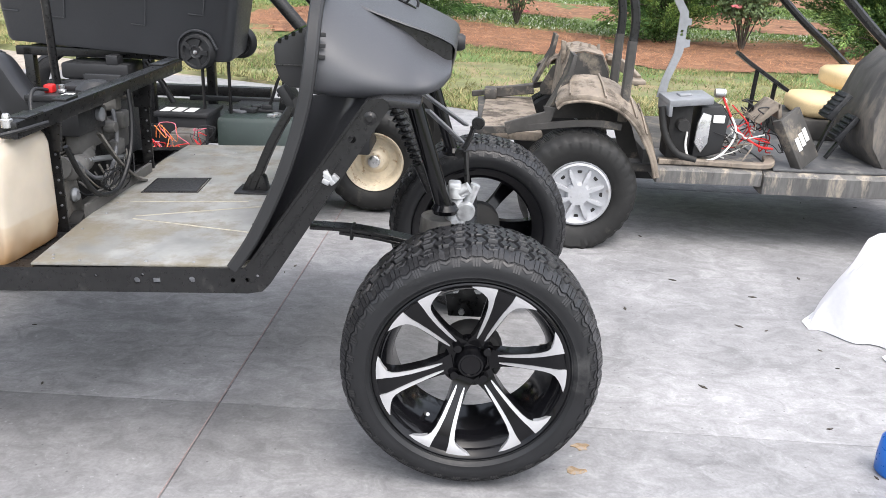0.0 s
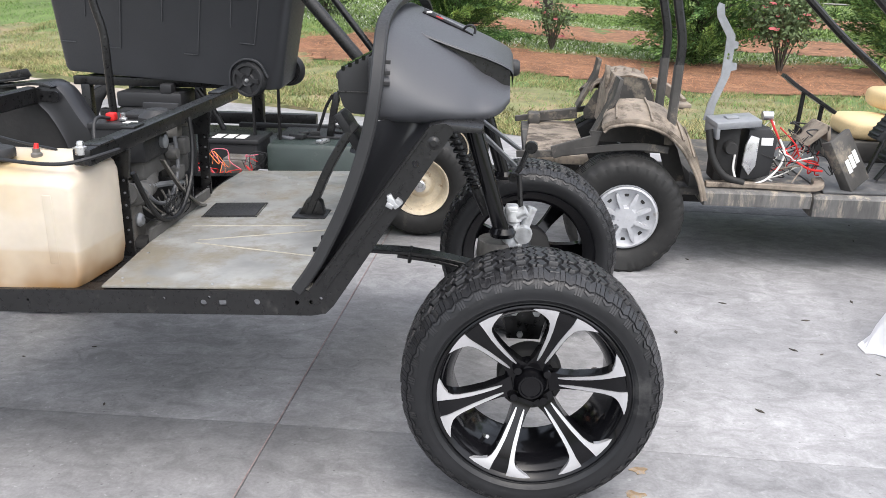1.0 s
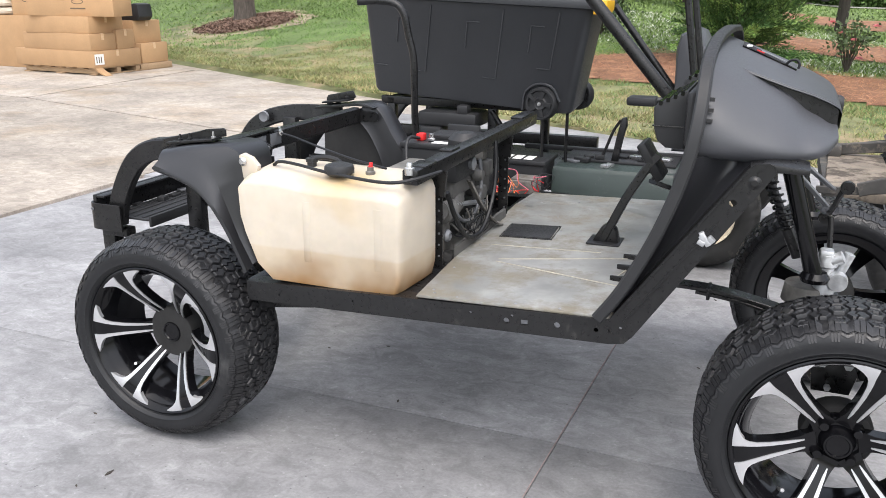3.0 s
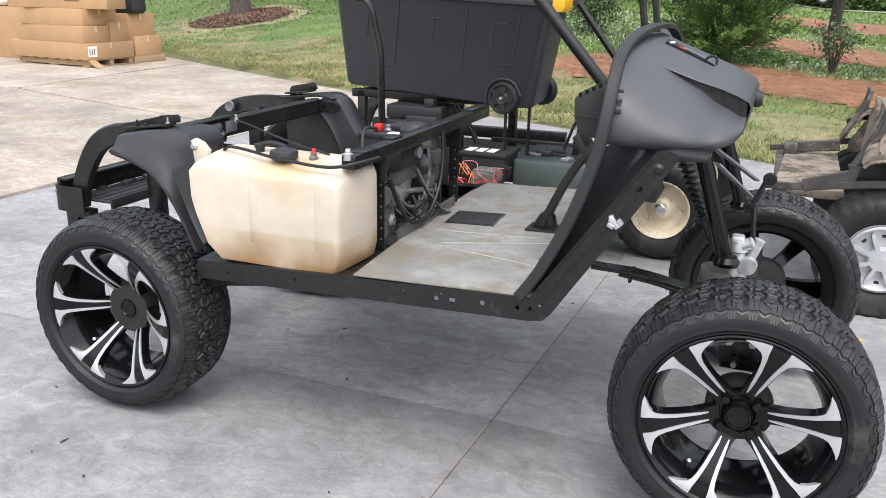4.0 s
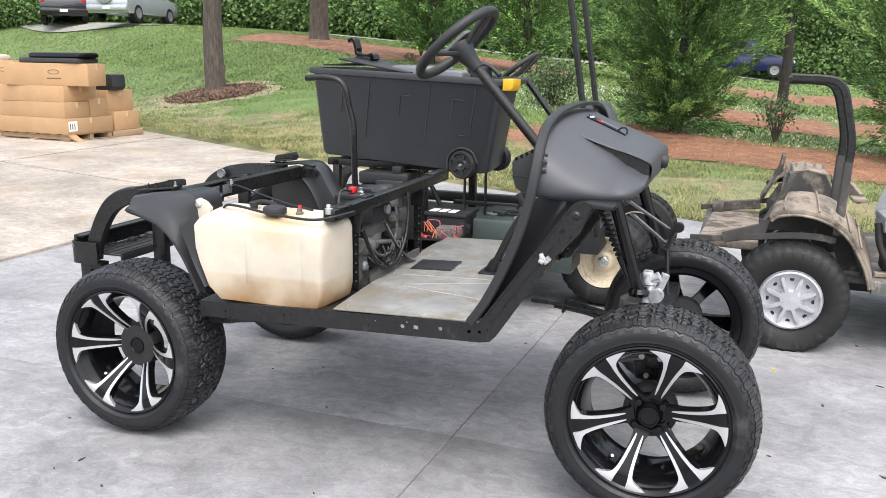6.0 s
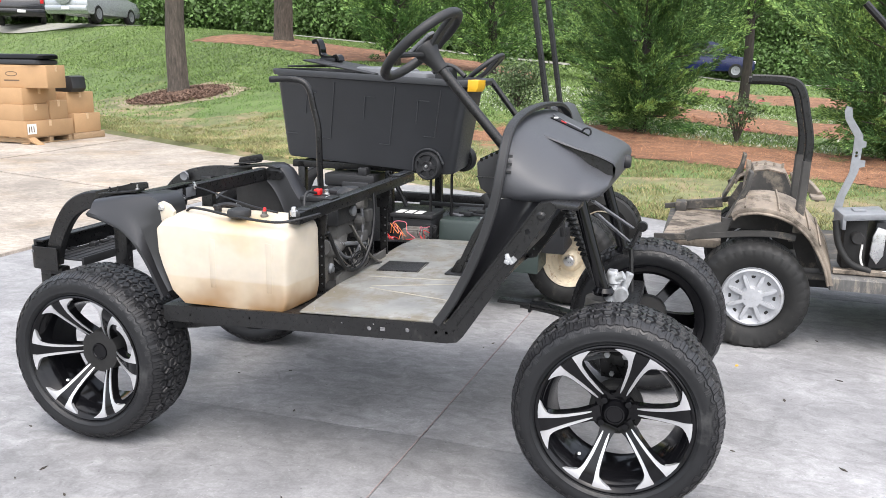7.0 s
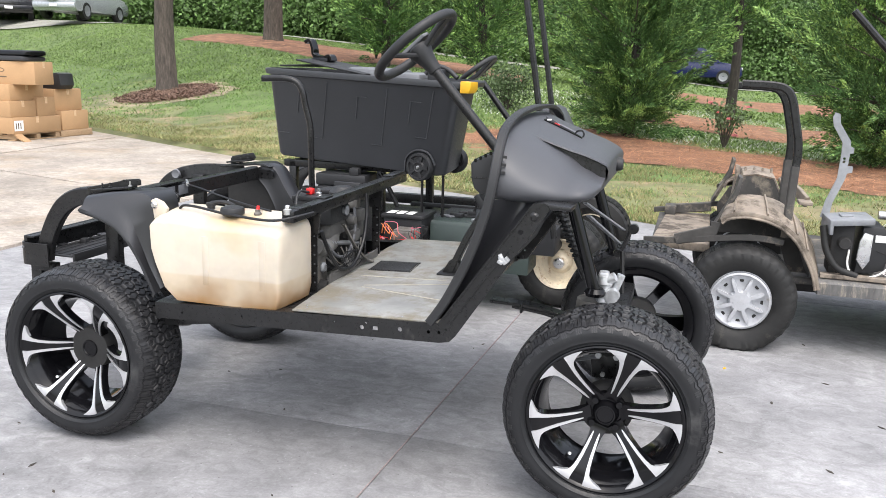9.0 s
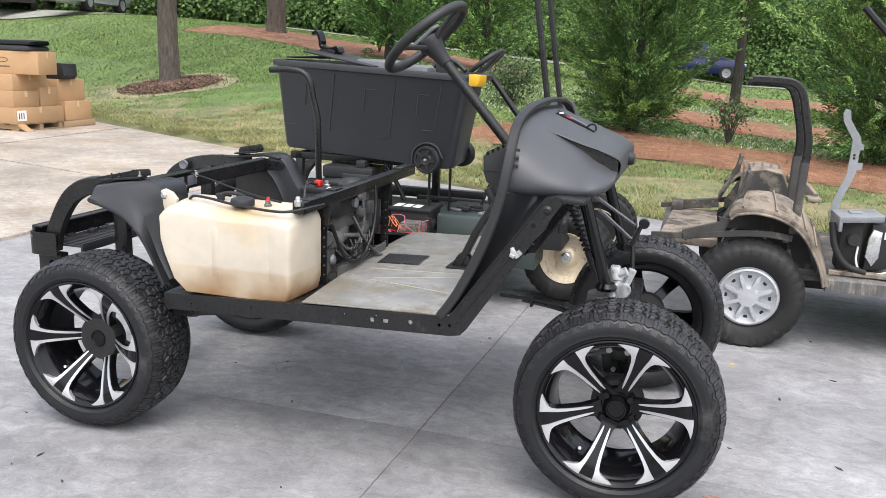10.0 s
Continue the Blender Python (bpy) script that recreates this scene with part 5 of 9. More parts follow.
line = [(1.398 + 0.0135 * i, 0.470 - 0.003 * i) for i in range(10)]
shell(bm, [[(x, y + s * (0.017 - 0.0012 * i), hood_top(x, y) + 0.0025) for s in (-1, 1)] for i, (x, y) in enumerate(line)], 0.003)
part("wiring_slot", bm, GLOSS_BLACK, hood_part, "dark open slot along the hood")
bm = B()
shell(bm, [[(x, y + 0.016 - 0.0012 * i, hood_top(x, y) - 0.002), (x, y + 0.018 - 0.0012 * i, hood_top(x, y) + 0.010 - 0.0008 * i), (x, y + 0.06, hood_top(x, y + 0.06) + 0.005)] for i, (x, y) in enumerate(line)], 0.003)
part("slot_lip", bm, COWL_PAINT, hood_part)
bm = B()
x, y = 1.412, 0.466
box(bm, x - 0.006, x + 0.007, y - 0.007, y + 0.008, hood_top(x, y) + 0.004, hood_top(x, y) + 0.009, 0.002)
part("label", bm, LABEL, hood_part, "small white label")
bm = B()
sweep(bm, smooth_path([(q, 0.463 - 0.2 * (q - 1.42), hood_top(q, 0.46) + 0.005) for q in (1.430, 1.436, 1.441, 1.446)], 4), 0.0016)
part("red_wire", bm, RED, hood_part, "red wire in the hood slot")
bm = B()
sweep(bm, smooth_path([(q, 0.468 - 0.22 * (q - 1.42) + 0.004 * math.sin(40 * q), hood_top(q, 0.46) + 0.007) for q in (1.44, 1.455, 1.47, 1.485, 1.50)], 4), 0.0014)
part("grey_wire", bm, GREY_STEEL, hood_part, "grey wire in the hood slot")
bm = B()
sweep(bm, smooth_path([(1.495, 0.445, 0.992), (1.505, 0.440, 1.002), (1.518, 0.438, 1.003), (1.524, 0.437, 0.994), (1.522, 0.436, 0.984)], 4), 0.003)
part("loose_wire", bm, RUBBER, hood_part)
for i in range(3):      # clips behind the rim
    bm = B()
    sweep(bm, [(1.362, 0.030 + 0.006 * i, 0.915 + 0.020 * i), (1.376, 0.034 + 0.006 * i, 0.914 + 0.020 * i)], rect(0.006, 0.008))
    part("clip", bm, BLACK_PLASTIC, cart)


# leg shield sides between rim and strut
def leg_side(sg):
    bm = B()
    rings = []
    for i in range(14):
        t = i / 13
        z = 0.492 + 0.350 * t
        a = None
        for p, q in zip(ARCH, ARCH[1:]):
            if p[2] <= z <= q[2]:
                f = (z - p[2]) / (q[2] - p[2])
                a = Vector(p).lerp(Vector(q), f)
        xs = 1.215 + (z - 0.489) * 0.70
        b = Vector((xs + 0.004, 0.030 + 0.03 * t, z))
        mid = a.lerp(b, 0.30) + Vector((0.0, 0.012 + 0.022 * t, 0))
        mid2 = a.lerp(b, 0.70) + Vector((0.0, 0.014 + 0.024 * t, 0))
        ring = [a + Vector((0.006, 0.006, 0)), mid, mid2, b, b + Vector((0.008, 0.07, -0.02))]
        rings.append([Vector((p.x, my(sg, p.y), p.z)) for p in ring])
    fine = []
    for r in rings:
        fine.append(smooth_path(r, 4))
    shell(bm, fine, 0.004)
    part("leg_shield", bm, FENDER, cart, "smooth black leg shield panel")


both(leg_side)
bm = B()
shell(bm, [[(1.225, y, 0.50), (1.30, y, 0.56), (1.345, y, 0.66), (1.35, y, 0.74)] for y in (0.16, 0.30, 0.42)], 0.005)
part("toe_board", bm, BLACK_PLASTIC, cart)
bm = B()
shell(bm, [[(1.225, y, 0.50), (1.30, y, 0.56), (1.345, y, 0.66), (1.35, y, 0.74)] for y in (0.62, 0.80, 0.98)], 0.005)
part("toe_board", bm, BLACK_PLASTIC, cart)
bm = B()
box(bm, 1.315, 1.335, 0.14, 0.96, 0.84, 0.955, 0.008)
part("dash_panel", bm, BLACK_PLASTIC, cart, "black dash panel")


def tray(y0, y1):
    bm = B()
    prof = [(1.315, 0.830), (1.276, 0.832), (1.258, 0.846), (1.249, 0.872), (1.246, 0.916), (1.252, 0.924), (1.315, 0.956), (1.320, 0.940)]
    prism(bm, prof, "xz", y0, y1, 0.006)
    t = part("dash_tray", bm, BLACK_PLASTIC, cart, "black plastic dash tray with slotted top")
    bm = B()
    sweep(bm, [(1.2475, y0 + 0.004, 0.878), (1.2475, y1 - 0.004, 0.878)], rect(0.004, 0.003))
    sweep(bm, [(1.250, y0 - 0.001, 0.878), (1.312, y0 - 0.001, 0.878)], rect(0.003, 0.003))
    part("seam", bm, BLACK_STEEL, t)
    for k in range(4):
        bm = B()
        x = 1.260 + 0.0145 * k
        z = 0.9265 + 0.0074 * k
        sweep(bm, [(x, y0 - 0.001, z), (x, y1 - 0.02, z)], rect(0.0075, 0.009))
        part("slot", bm, GLOSS_BLACK, t)


tray(0.165, 0.40)
tray(0.72, 0.93)

# steering
SD = Vector((-0.665, 0.0, 0.747)).normalized()
SC = Vector((0.843, 0.85, 1.252))
bm = B()
sweep(bm, [SC - SD * 0.10, SC - SD * 0.56], 0.0185)
part("steering_column", bm, BLACK_STEEL, cart, "black steering column tube")
u1 = Vector((0.747, 0, 0.665)).normalized()
u2 = Vector((0, 1, 0))
bm = B()
sweep(bm, [SC + u1 * (0.17 * math.cos(2 * math.pi * i / 40)) + u2 * (0.17 * math.sin(2 * math.pi * i / 40)) for i in range(40)], 0.0175, closed=True)
sw = part("steering_wheel", bm, BLACK_PLASTIC, cart, "grey-black plastic steering wheel")
bm = B()
sweep(bm, smooth_path([SC + u1 * 0.03 - SD * 0.03, SC + u1 * 0.09 - SD * 0.012, SC + u1 * 0.165], 4), rect(0.058, 0.018, 0.3))
part("wheel_spoke", bm, BLACK_PLASTIC, sw)
for sg in (-1, 1):
    bm = B()
    sweep(bm, smooth_path([SC - u1 * 0.02 + u2 * (0.03 * sg) - SD * 0.03, SC - u1 * 0.04 + u2 * (0.09 * sg) - SD * 0.014, SC - u1 * 0.06 + u2 * (0.155 * sg)], 4), rect(0.044, 0.018, 0.3), up=(0, 0, 1))
    part("wheel_spoke", bm, BLACK_PLASTIC, sw)
bm = B()
mt = Matrix.Translation(SC) @ SD.to_track_quat("Z", "Y").to_matrix().to_4x4()
lathe(bm, [(0.0, 0.0), (0.032, -0.003), (0.044, -0.012), (0.046, -0.03), (0.036, -0.055), (0.028, -0.085), (0.024, -0.12), (0.0, -0.12)], 28, axis="z")
bmesh.ops.transform(bm, matrix=mt, verts=bm.verts[:])
part("wheel_hub", bm, BLACK_PLASTIC, sw, "moulded steering wheel hub")
bm = B()
prism(bm, [(-0.05, -0.03), (0.05, -0.03), (0.065, 0.0), (0.05, 0.035), (-0.05, 0.035), (-0.065, 0.0)], "xy", -0.004, 0.010, 0.004)
bmesh.ops.transform(bm, matrix=mt @ pose(0, 0, 0, 0, 0, 90), verts=bm.verts[:])
part("clip_board", bm, GREY_PLASTIC, sw, "grey score card clip on the wheel")

# pedals
bm = B()
sweep(bm, smooth_path([(1.085, 0.555, 0.495), (1.10, 0.555, 0.53), (1.14, 0.56, 0.62), (1.185, 0.565, 0.70), (1.215, 0.57, 0.74)], 4), rect(0.034, 0.022))
prism(bm, [(1.055, 0.49), (1.13, 0.49), (1.12, 0.53), (1.10, 0.548), (1.08, 0.535)], "xz", 0.54, 0.575, 0.004)
ped = part("brake_pedal", bm, BLACK_STEEL, cart, "black pedal arm on the floor")
bm = B()
box(bm, 1.045, 1.135, 0.515, 0.60, 0.489, 0.495, 0.002)
part("pedal_boot", bm, RUBBER, ped)
bm = B()
box(bm, -0.012, 0.012, -0.05, 0.05, -0.055, 0.055, 0.005, pose(1.195, 0.60, 0.72, 0, -32, 0))
pad = part("pedal_pad", bm, RUBBER, ped, "ribbed rubber pedal pad")
for k in range(5):
    bm = B()
    box(bm, -0.017, -0.010, -0.045, 0.045, -0.045 + 0.02 * k, -0.037 + 0.02 * k, 0.002, pose(1.195, 0.60, 0.72, 0, -32, 0))
    part("rib", bm, RUBBER, ped)
bm = B()
sweep(bm, smooth_path([(1.20, 0.60, 0.66), (1.25, 0.66, 0.63), (1.31, 0.72, 0.60)], 4), rect(0.03, 0.012))
part("pedal_link", bm, BLACK_STEEL, ped)
for y in (0.33, 0.42, 0.24):
    bm = B()
    prism(bm, [(1.165, y), (1.225, y - 0.012), (1.23, y + 0.012)], "xy", 0.492, 0.506, 0.002)
    part("floor_cleat", bm, BLACK_STEEL, cart)


# ---- front suspension ----
def kingpost(sg):
    bm = B()
    sweep(bm, [(1.522, my(sg, 0.262), 0.822), (1.606, my(sg, 0.258), 0.555)], 0.019)
    lathe(bm, [(0.028, 0.0), (0.032, 0.01), (0.024, 0.022)], 18, axis="z", at=(1.607, my(sg, 0.258), 0.545), cap=True)
    part("support_tube", bm, GLOSS_BLACK, cart, "glossy black tubular brace")
    if sg != 1:      # hidden behind the far wheel
        return
    bm = B()
    a, b = Vector((1.476, my(sg, 0.33), 0.780)), Vector((1.543, my(sg, 0.33), 0.640))
    d = (b - a)
    n1 = d.cross(Vector((0, 1, 0))).normalized()
    pts = [a + d * (i / 84) + (n1 * math.cos(i * 0.75) + Vector((0, 1, 0)) * math.sin(i * 0.75)) * 0.0145 for i in range(85)]
    sweep(bm, pts, 0.0032)
    spring = part("coil_spring", bm, BLACK_STEEL, cart, "black coil spring")
    bm = B()
    sweep(bm, [a - d * 0.05, b], 0.009)
    sweep(bm, [b, b + d * 0.45], 0.016)
    part("shock_absorber", bm, BLACK_STEEL, spring)
    bm = B()
    sweep(bm, smooth_path([(1.29, my(sg, 0.30), 0.487), (1.40, my(sg, 0.30), 0.483), (1.52, my(sg, 0.30), 0.463), (1.63, my(sg, 0.30), 0.435), (1.72, my(sg, 0.30), 0.43)], 4), rect(0.045, 0.009))
    sweep(bm, smooth_path([(1.36, my(sg, 0.30), 0.477), (1.46, my(sg, 0.30), 0.465), (1.60, my(sg, 0.30), 0.432)], 4), rect(0.045, 0.008))
    box(bm, 1.385, 1.393, my(sg, 0.30) - 0.028, my(sg, 0.30) + 0.028, 0.462, 0.49, 0.002)
    part("leaf_spring", bm, BLACK_STEEL, cart, "thin black leaf spring")
    # cast steering knuckle
    bm = B()
    y = my(sg, 0.262)
    lathe(bm, [(0.0, 0.50), (0.022, 0.50), (0.024, 0.53), (0.017, 0.54), (0.017, 0.57), (0.023, 0.575), (0.021, 0.60), (0.0, 0.605)], 16, axis="z", at=(1.63, y + 0.03, 0.0))
    box(bm, 1.612, 1.642, y + 0.012, y + 0.045, 0.588, 0.612, 0.006, None)
    sweep(bm, [(1.59, y + 0.03, 0.56), (1.66, y + 0.02, 0.60)], 0.014)
    sweep(bm, [(1.64, y + 0.05, 0.50), (1.675, y + 0.05, 0.60)], 0.012)
    lathe(bm, [(0.0, -0.02), (0.02, -0.02), (0.022, 0.0), (0.0, 0.004)], 16, at=(1.655, y + 0.02, 0.545))
    part("steering_knuckle", bm, CAST, cart, "bright cast aluminium steering knuckle")
    bm = B()
    lathe(bm, [(0.03, 0.30), (0.045, 0.32), (0.045, 0.46), (0.032, 0.485), (0.028, 0.50)], 20, axis="z", at=(1.66, my(sg, 0.285), 0.0), cap=True)
    lathe(bm, [(0.04, 0.0), (0.055, 0.01), (0.05, 0.05), (0.0, 0.06)], 18, axis="z", at=(1.60, my(sg, 0.315), 0.47), cap=True)
    part("spindle", bm, GREASY, cart)


both(kingpost)
bm = B()
sweep(bm, [(1.66, 0.24, 0.42), (1.66, 2 * YC - 0.24, 0.42)], rect(0.05, 0.045))
part("front_axle", bm, BLACK_STEEL, cart, "black front axle beam")
bm = B()
sweep(bm, [(1.54, 0.44, 0.785), (1.645, 0.66, 0.668)], rect(0.016, 0.006))
sweep(bm, [(1.55, 0.47, 0.74), (1.635, 0.66, 0.622)], rect(0.016, 0.006))
part("link_rod", bm, GREY_STEEL, cart, "bare grey steel link rods")
bm = B()
sweep(bm, smooth_path([(1.678, 0.655, 0.675), (1.668, 0.66, 0.664), (1.65, 0.66, 0.615), (1.63, 0.655, 0.59)], 4), rect(0.016, 0.010))
lathe(bm, [(0.0, -0.012), (0.016, -0.012), (0.018, 0.0), (0.016, 0.012), (0.0, 0.012)], 16, at=(1.678, 0.655, 0.675))
sweep(bm, [(1.648, 0.64, 0.60), (1.66, 0.62, 0.46)], 0.007)
lathe(bm, [(0.0, -0.012), (0.013, -0.012), (0.015, 0.0), (0.013, 0.012), (0.0, 0.012)], 14, at=(1.633, 0.65, 0.592))
part("bell_crank", bm, BLACK_STEEL, cart, "dark steering bell crank")
# brake bracket and bolts behind the near front wheel
bm = B()
prism(bm, [(1.625, 0.335), (1.700, 0.335), (1.712, 0.385), (1.690, 0.432), (1.640, 0.432), (1.618, 0.385)], "xz", 0.150, 0.175, 0.004)
sweep(bm, [(1.665, 0.135, 0.425), (1.665, 0.215, 0.440)], 0.020)
box(bm, 1.712, 1.742, 0.150, 0.185, 0.372, 0.402, 0.005)
brake = part("brake_bracket", bm, BLACK_STEEL, cart, "black brake bracket behind the front wheel")
for x, y, z, r in ((1.640, 0.148, 0.405, 0.009), (1.690, 0.148, 0.405, 0.009), (1.665, 0.133, 0.432, 0.012), (1.730, 0.148, 0.395, 0.008), (1.655, 0.148, 0.350, 0.007)):
    bm = B()
    bolt(bm, (x, y, z), r, 0.010)
    part("bolt", bm, CAST, brake)
bm = B()
sweep(bm, smooth_path([(1.55, 0.20, 0.36), (1.60, 0.165, 0.385), (1.64, 0.15, 0.40)], 5), 0.008)
part("brake_rod", bm, GREY_STEEL, brake)
# ---- engine bay ----
bm = B()
box(bm, 0.36, 0.66, 0.36, 0.62, 0.44, 0.60, 0.015)
box(bm, 0.42, 0.62, 0.62, 0.80, 0.46, 0.62, 0.02)
engine = part("engine", bm, DARK_UNDER, cart, "greasy small petrol engine")
bm = B()
for i in range(9):
    box(bm, 0.50 + 0.0, 0.655, 0.40, 0.56, 0.585 + 0.011 * i, 0.590 + 0.011 * i, 0.001, pose(0, 0, 0) @ Matrix.Translation((0, 0, 0)))
part("cylinder_fins", bm, GREASY, engine, "finned cylinder")
bm = B()
box(bm, 0.655, 0.695, 0.42, 0.60, 0.60, 0.70, 0.012)
box(bm, 0.64, 0.70, 0.62, 0.72, 0.56, 0.65, 0.015)
box(bm, 0.690, 0.722, 0.63, 0.675, 0.625, 0.672, 0.007, pose(0, 0, 0))
box(bm, 0.688, 0.716, 0.585, 0.640, 0.560, 0.600, 0.006)
lathe(bm, [(0.0, 0.0), (0.015, 0.0), (0.018, 0.01), (0.014, 0.03), (0.0, 0.03)], 14, axis="x", at=(0.70, 0.56, 0.645))
part("carburettor", bm, HOSE_GREY, engine)
bm = B()
lathe(bm, [(0.0, 0.0), (0.045, 0.005), (0.055, 0.03), (0.05, 0.09), (0.03, 0.11), (0.0, 0.112)], 24, axis="z", at=(0.62, 0.70, 0.63))
part("air_filter", bm, BLACK_PLASTIC, engine, "black air filter housing")
bm = B()
prism(bm, [(0.285, 0.470), (0.375, 0.470), (0.385, 0.500), (0.370, 0.560), (0.330, 0.580), (0.290, 0.560)], "yz", 0.62, 0.705, 0.010)
part("gear_case", bm, GREASY, engine, "grey cast gear case with dried oil")
bm = B()
lathe(bm, [(0.0, 0.0), (0.016, 0.0), (0.018, 0.006), (0.012, 0.014), (0.0, 0.014)], 14, axis="x", at=(0.705, 0.335, 0.525))
part("gear_case_plug", bm, GREY_STEEL, engine)
bm = B()
sweep(bm, [(0.66, 0.33, 0.45), (0.735, 0.33, 0.45)], 0.036)
part("starter_motor", bm, DARK_UNDER, engine, "dark round starter motor")
for i in range(7):
    bm = B()
    rr = random.Random(20 + i)
    a = Vector((0.69, 0.30 + 0.03 * i, 0.56 + 0.012 * (i % 3)))
    sag = 0.045 + 0.011 * i
    sweep(bm, smooth_path([a + Vector((0.02, 0.03, -0.02)), a + Vector((0.04, 0.07, -sag)), a + Vector((0.04, 0.15, -sag)), a + Vector((0.02, 0.21 + rr.uniform(-0.02, 0.02), -0.02))], 6), 0.0022 + 0.0008 * (i % 2))
    part("engine_wire", bm, (RUBBER, HOSE_GREY, GREASY)[i % 3], engine)
bm = B()
sweep(bm, smooth_path([(0.745, 0.62, 0.735), (0.752, 0.61, 0.66), (0.755, 0.57, 0.57), (0.755, 0.48, 0.505), (0.75, 0.38, 0.515), (0.745, 0.31, 0.58), (0.735, 0.27, 0.66)], 8), 0.0065)
part("battery_cable", bm, RUBBER, cart, "thick looping grey-black cable")
bm = B()
# corrugated hose
pts = smooth_path([(0.70, 0.30, 0.60), (0.69, 0.38, 0.575), (0.68, 0.46, 0.585), (0.66, 0.52, 0.62)], 14)
sweep(bm, pts, 0.026, scale=lambda t: 1.0 + 0.14 * math.sin(t * 120))
part("air_hose", bm, HOSE_GREY, engine, "corrugated grey air hose")
bm = B()
prism(bm, [(0.64, 0.455), (0.745, 0.465), (0.745, 0.505), (0.735, 0.505), (0.735, 0.475), (0.65, 0.47), (0.65, 0.50), (0.64, 0.50)], "xz", 0.32, 0.74, 0.002)
part("engine_cradle", bm, HOSE_GREY, cart, "dusty dark engine cradle channel")
bm = B()
sweep(bm, smooth_path([(0.71, 0.50, 0.64), (0.735, 0.54, 0.56), (0.755, 0.60, 0.50), (0.76, 0.64, 0.485)], 4), rect(0.02, 0.006))
part("governor_arm", bm, GREASY, engine)
bm = B()
box(bm, 0.335, 0.595, 0.86, 1.06, 0.47, 0.655, 0.008)
box(bm, 0.33, 0.60, 0.855, 1.065, 0.645, 0.665, 0.005)
box(bm, 0.40, 0.56, 0.94, 1.05, 0.664, 0.682, 0.004)
box(bm, 0.42, 0.54, 1.06, 1.075, 0.60, 0.70, 0.004)
bat = part("battery", bm, BLACK_PLASTIC, cart, "black lead-acid battery")
bm = B()
box(bm, 0.372, 0.400, 0.895, 0.925, 0.665, 0.690, 0.005)
part("terminal_cap", bm, RED, bat, "red terminal cap")
bm = B()
box(bm, 0.44, 0.50, 0.862, 0.90, 0.6665, 0.6675, 0)
part("battery_label", bm, LABEL, bat)
for lead, thick in (([(0.385, 0.895, 0.675), (0.375, 0.84, 0.685), (0.38, 0.80, 0.66), (0.40, 0.76, 0.60)], 0.0055),
                    ([(0.50, 0.90, 0.668), (0.52, 0.86, 0.695), (0.56, 0.82, 0.69), (0.60, 0.76, 0.66)], 0.005),
                    ([(0.52, 0.93, 0.668), (0.55, 0.90, 0.70), (0.60, 0.86, 0.70), (0.64, 0.78, 0.67)], 0.004)):
    bm = B()
    sweep(bm, smooth_path(lead, 6), thick)
    part("battery_lead", bm, BLACK_PLASTIC, bat)
bm = B()
lathe(bm, [(0.0, 0.668), (0.012, 0.668), (0.013, 0.675), (0.008, 0.677), (0.008, 0.69), (0.0, 0.692)], 10, axis="z", at=(0.425, 0.905, 0))
part("terminal_post", bm, CHROME, bat)
for i in range(4):      # coils of thin wire
    bm = B()
    c = Vector((0.735 + 0.004 * i, 0.47 + 0.012 * i, 0.530 - 0.004 * i))
    sweep(bm, [c + Vector((0.004 * math.sin(3 * a * 0.2618 + i), (0.045 + 0.007 * i) * math.cos(a * 0.2618), (0.020 + 0.004 * i) * math.sin(a * 0.2618))) for a in range(24)], 0.0015, closed=True)
    part("wire_coil", bm, BLACK_STEEL if i % 2 else RUBBER, cart)
bm = B()
box(bm, 0.64, 0.712, 0.395, 0.545, 0.652, 0.728, 0.008)
part("control_box", bm, BLACK_PLASTIC, engine, "black box under the seat rail")
bm = B()
box(bm, 0.66, 0.706, 0.63, 0.668, 0.672, 0.715, 0.008)
lathe(bm, [(0.0, 0.0), (0.018, 0.0), (0.02, 0.02), (0.014, 0.03), (0.0, 0.03)], 14, axis="x", at=(0.69, 0.69, 0.716))
part("intake_fitting", bm, GREASY, engine, "grey cast intake fitting")
bm = B()
sweep(bm, smooth_path([(0.70, 0.42, 0.588), (0.706, 0.50, 0.575), (0.706, 0.60, 0.555), (0.70, 0.68, 0.535)], 5), 0.0075)
part("exhaust_pipe", bm, GREY_STEEL, engine, "bare grey pipe across the engine")
bm = B()
sweep(bm, smooth_path([(0.71, 0.36, 0.60), (0.715, 0.44, 0.54), (0.715, 0.53, 0.535), (0.71, 0.60, 0.60), (0.70, 0.62, 0.68)], 6), 0.0055)
part("fuel_line", bm, GREY_PLASTIC, engine, "looping grey fuel line")
bm = B()
lathe(bm, [(0.0, 0.0), (0.016, 0.0), (0.018, 0.012), (0.010, 0.016), (0.0, 0.016)], 14, axis="x", at=(0.712, 0.50, 0.69))
part("switch_cap", bm, GREY_STEEL, engine)
# round reflector on the far hoop
bm = B()
lathe(bm, [(0.0, -0.006), (0.012, -0.006), (0.018, -0.009), (0.020, 0.0), (0.0, 0.004)], 20, at=(-0.222, 0.893, 0.712))
part("reflector", bm, GREY_PLASTIC, cart, "small round grey reflector")

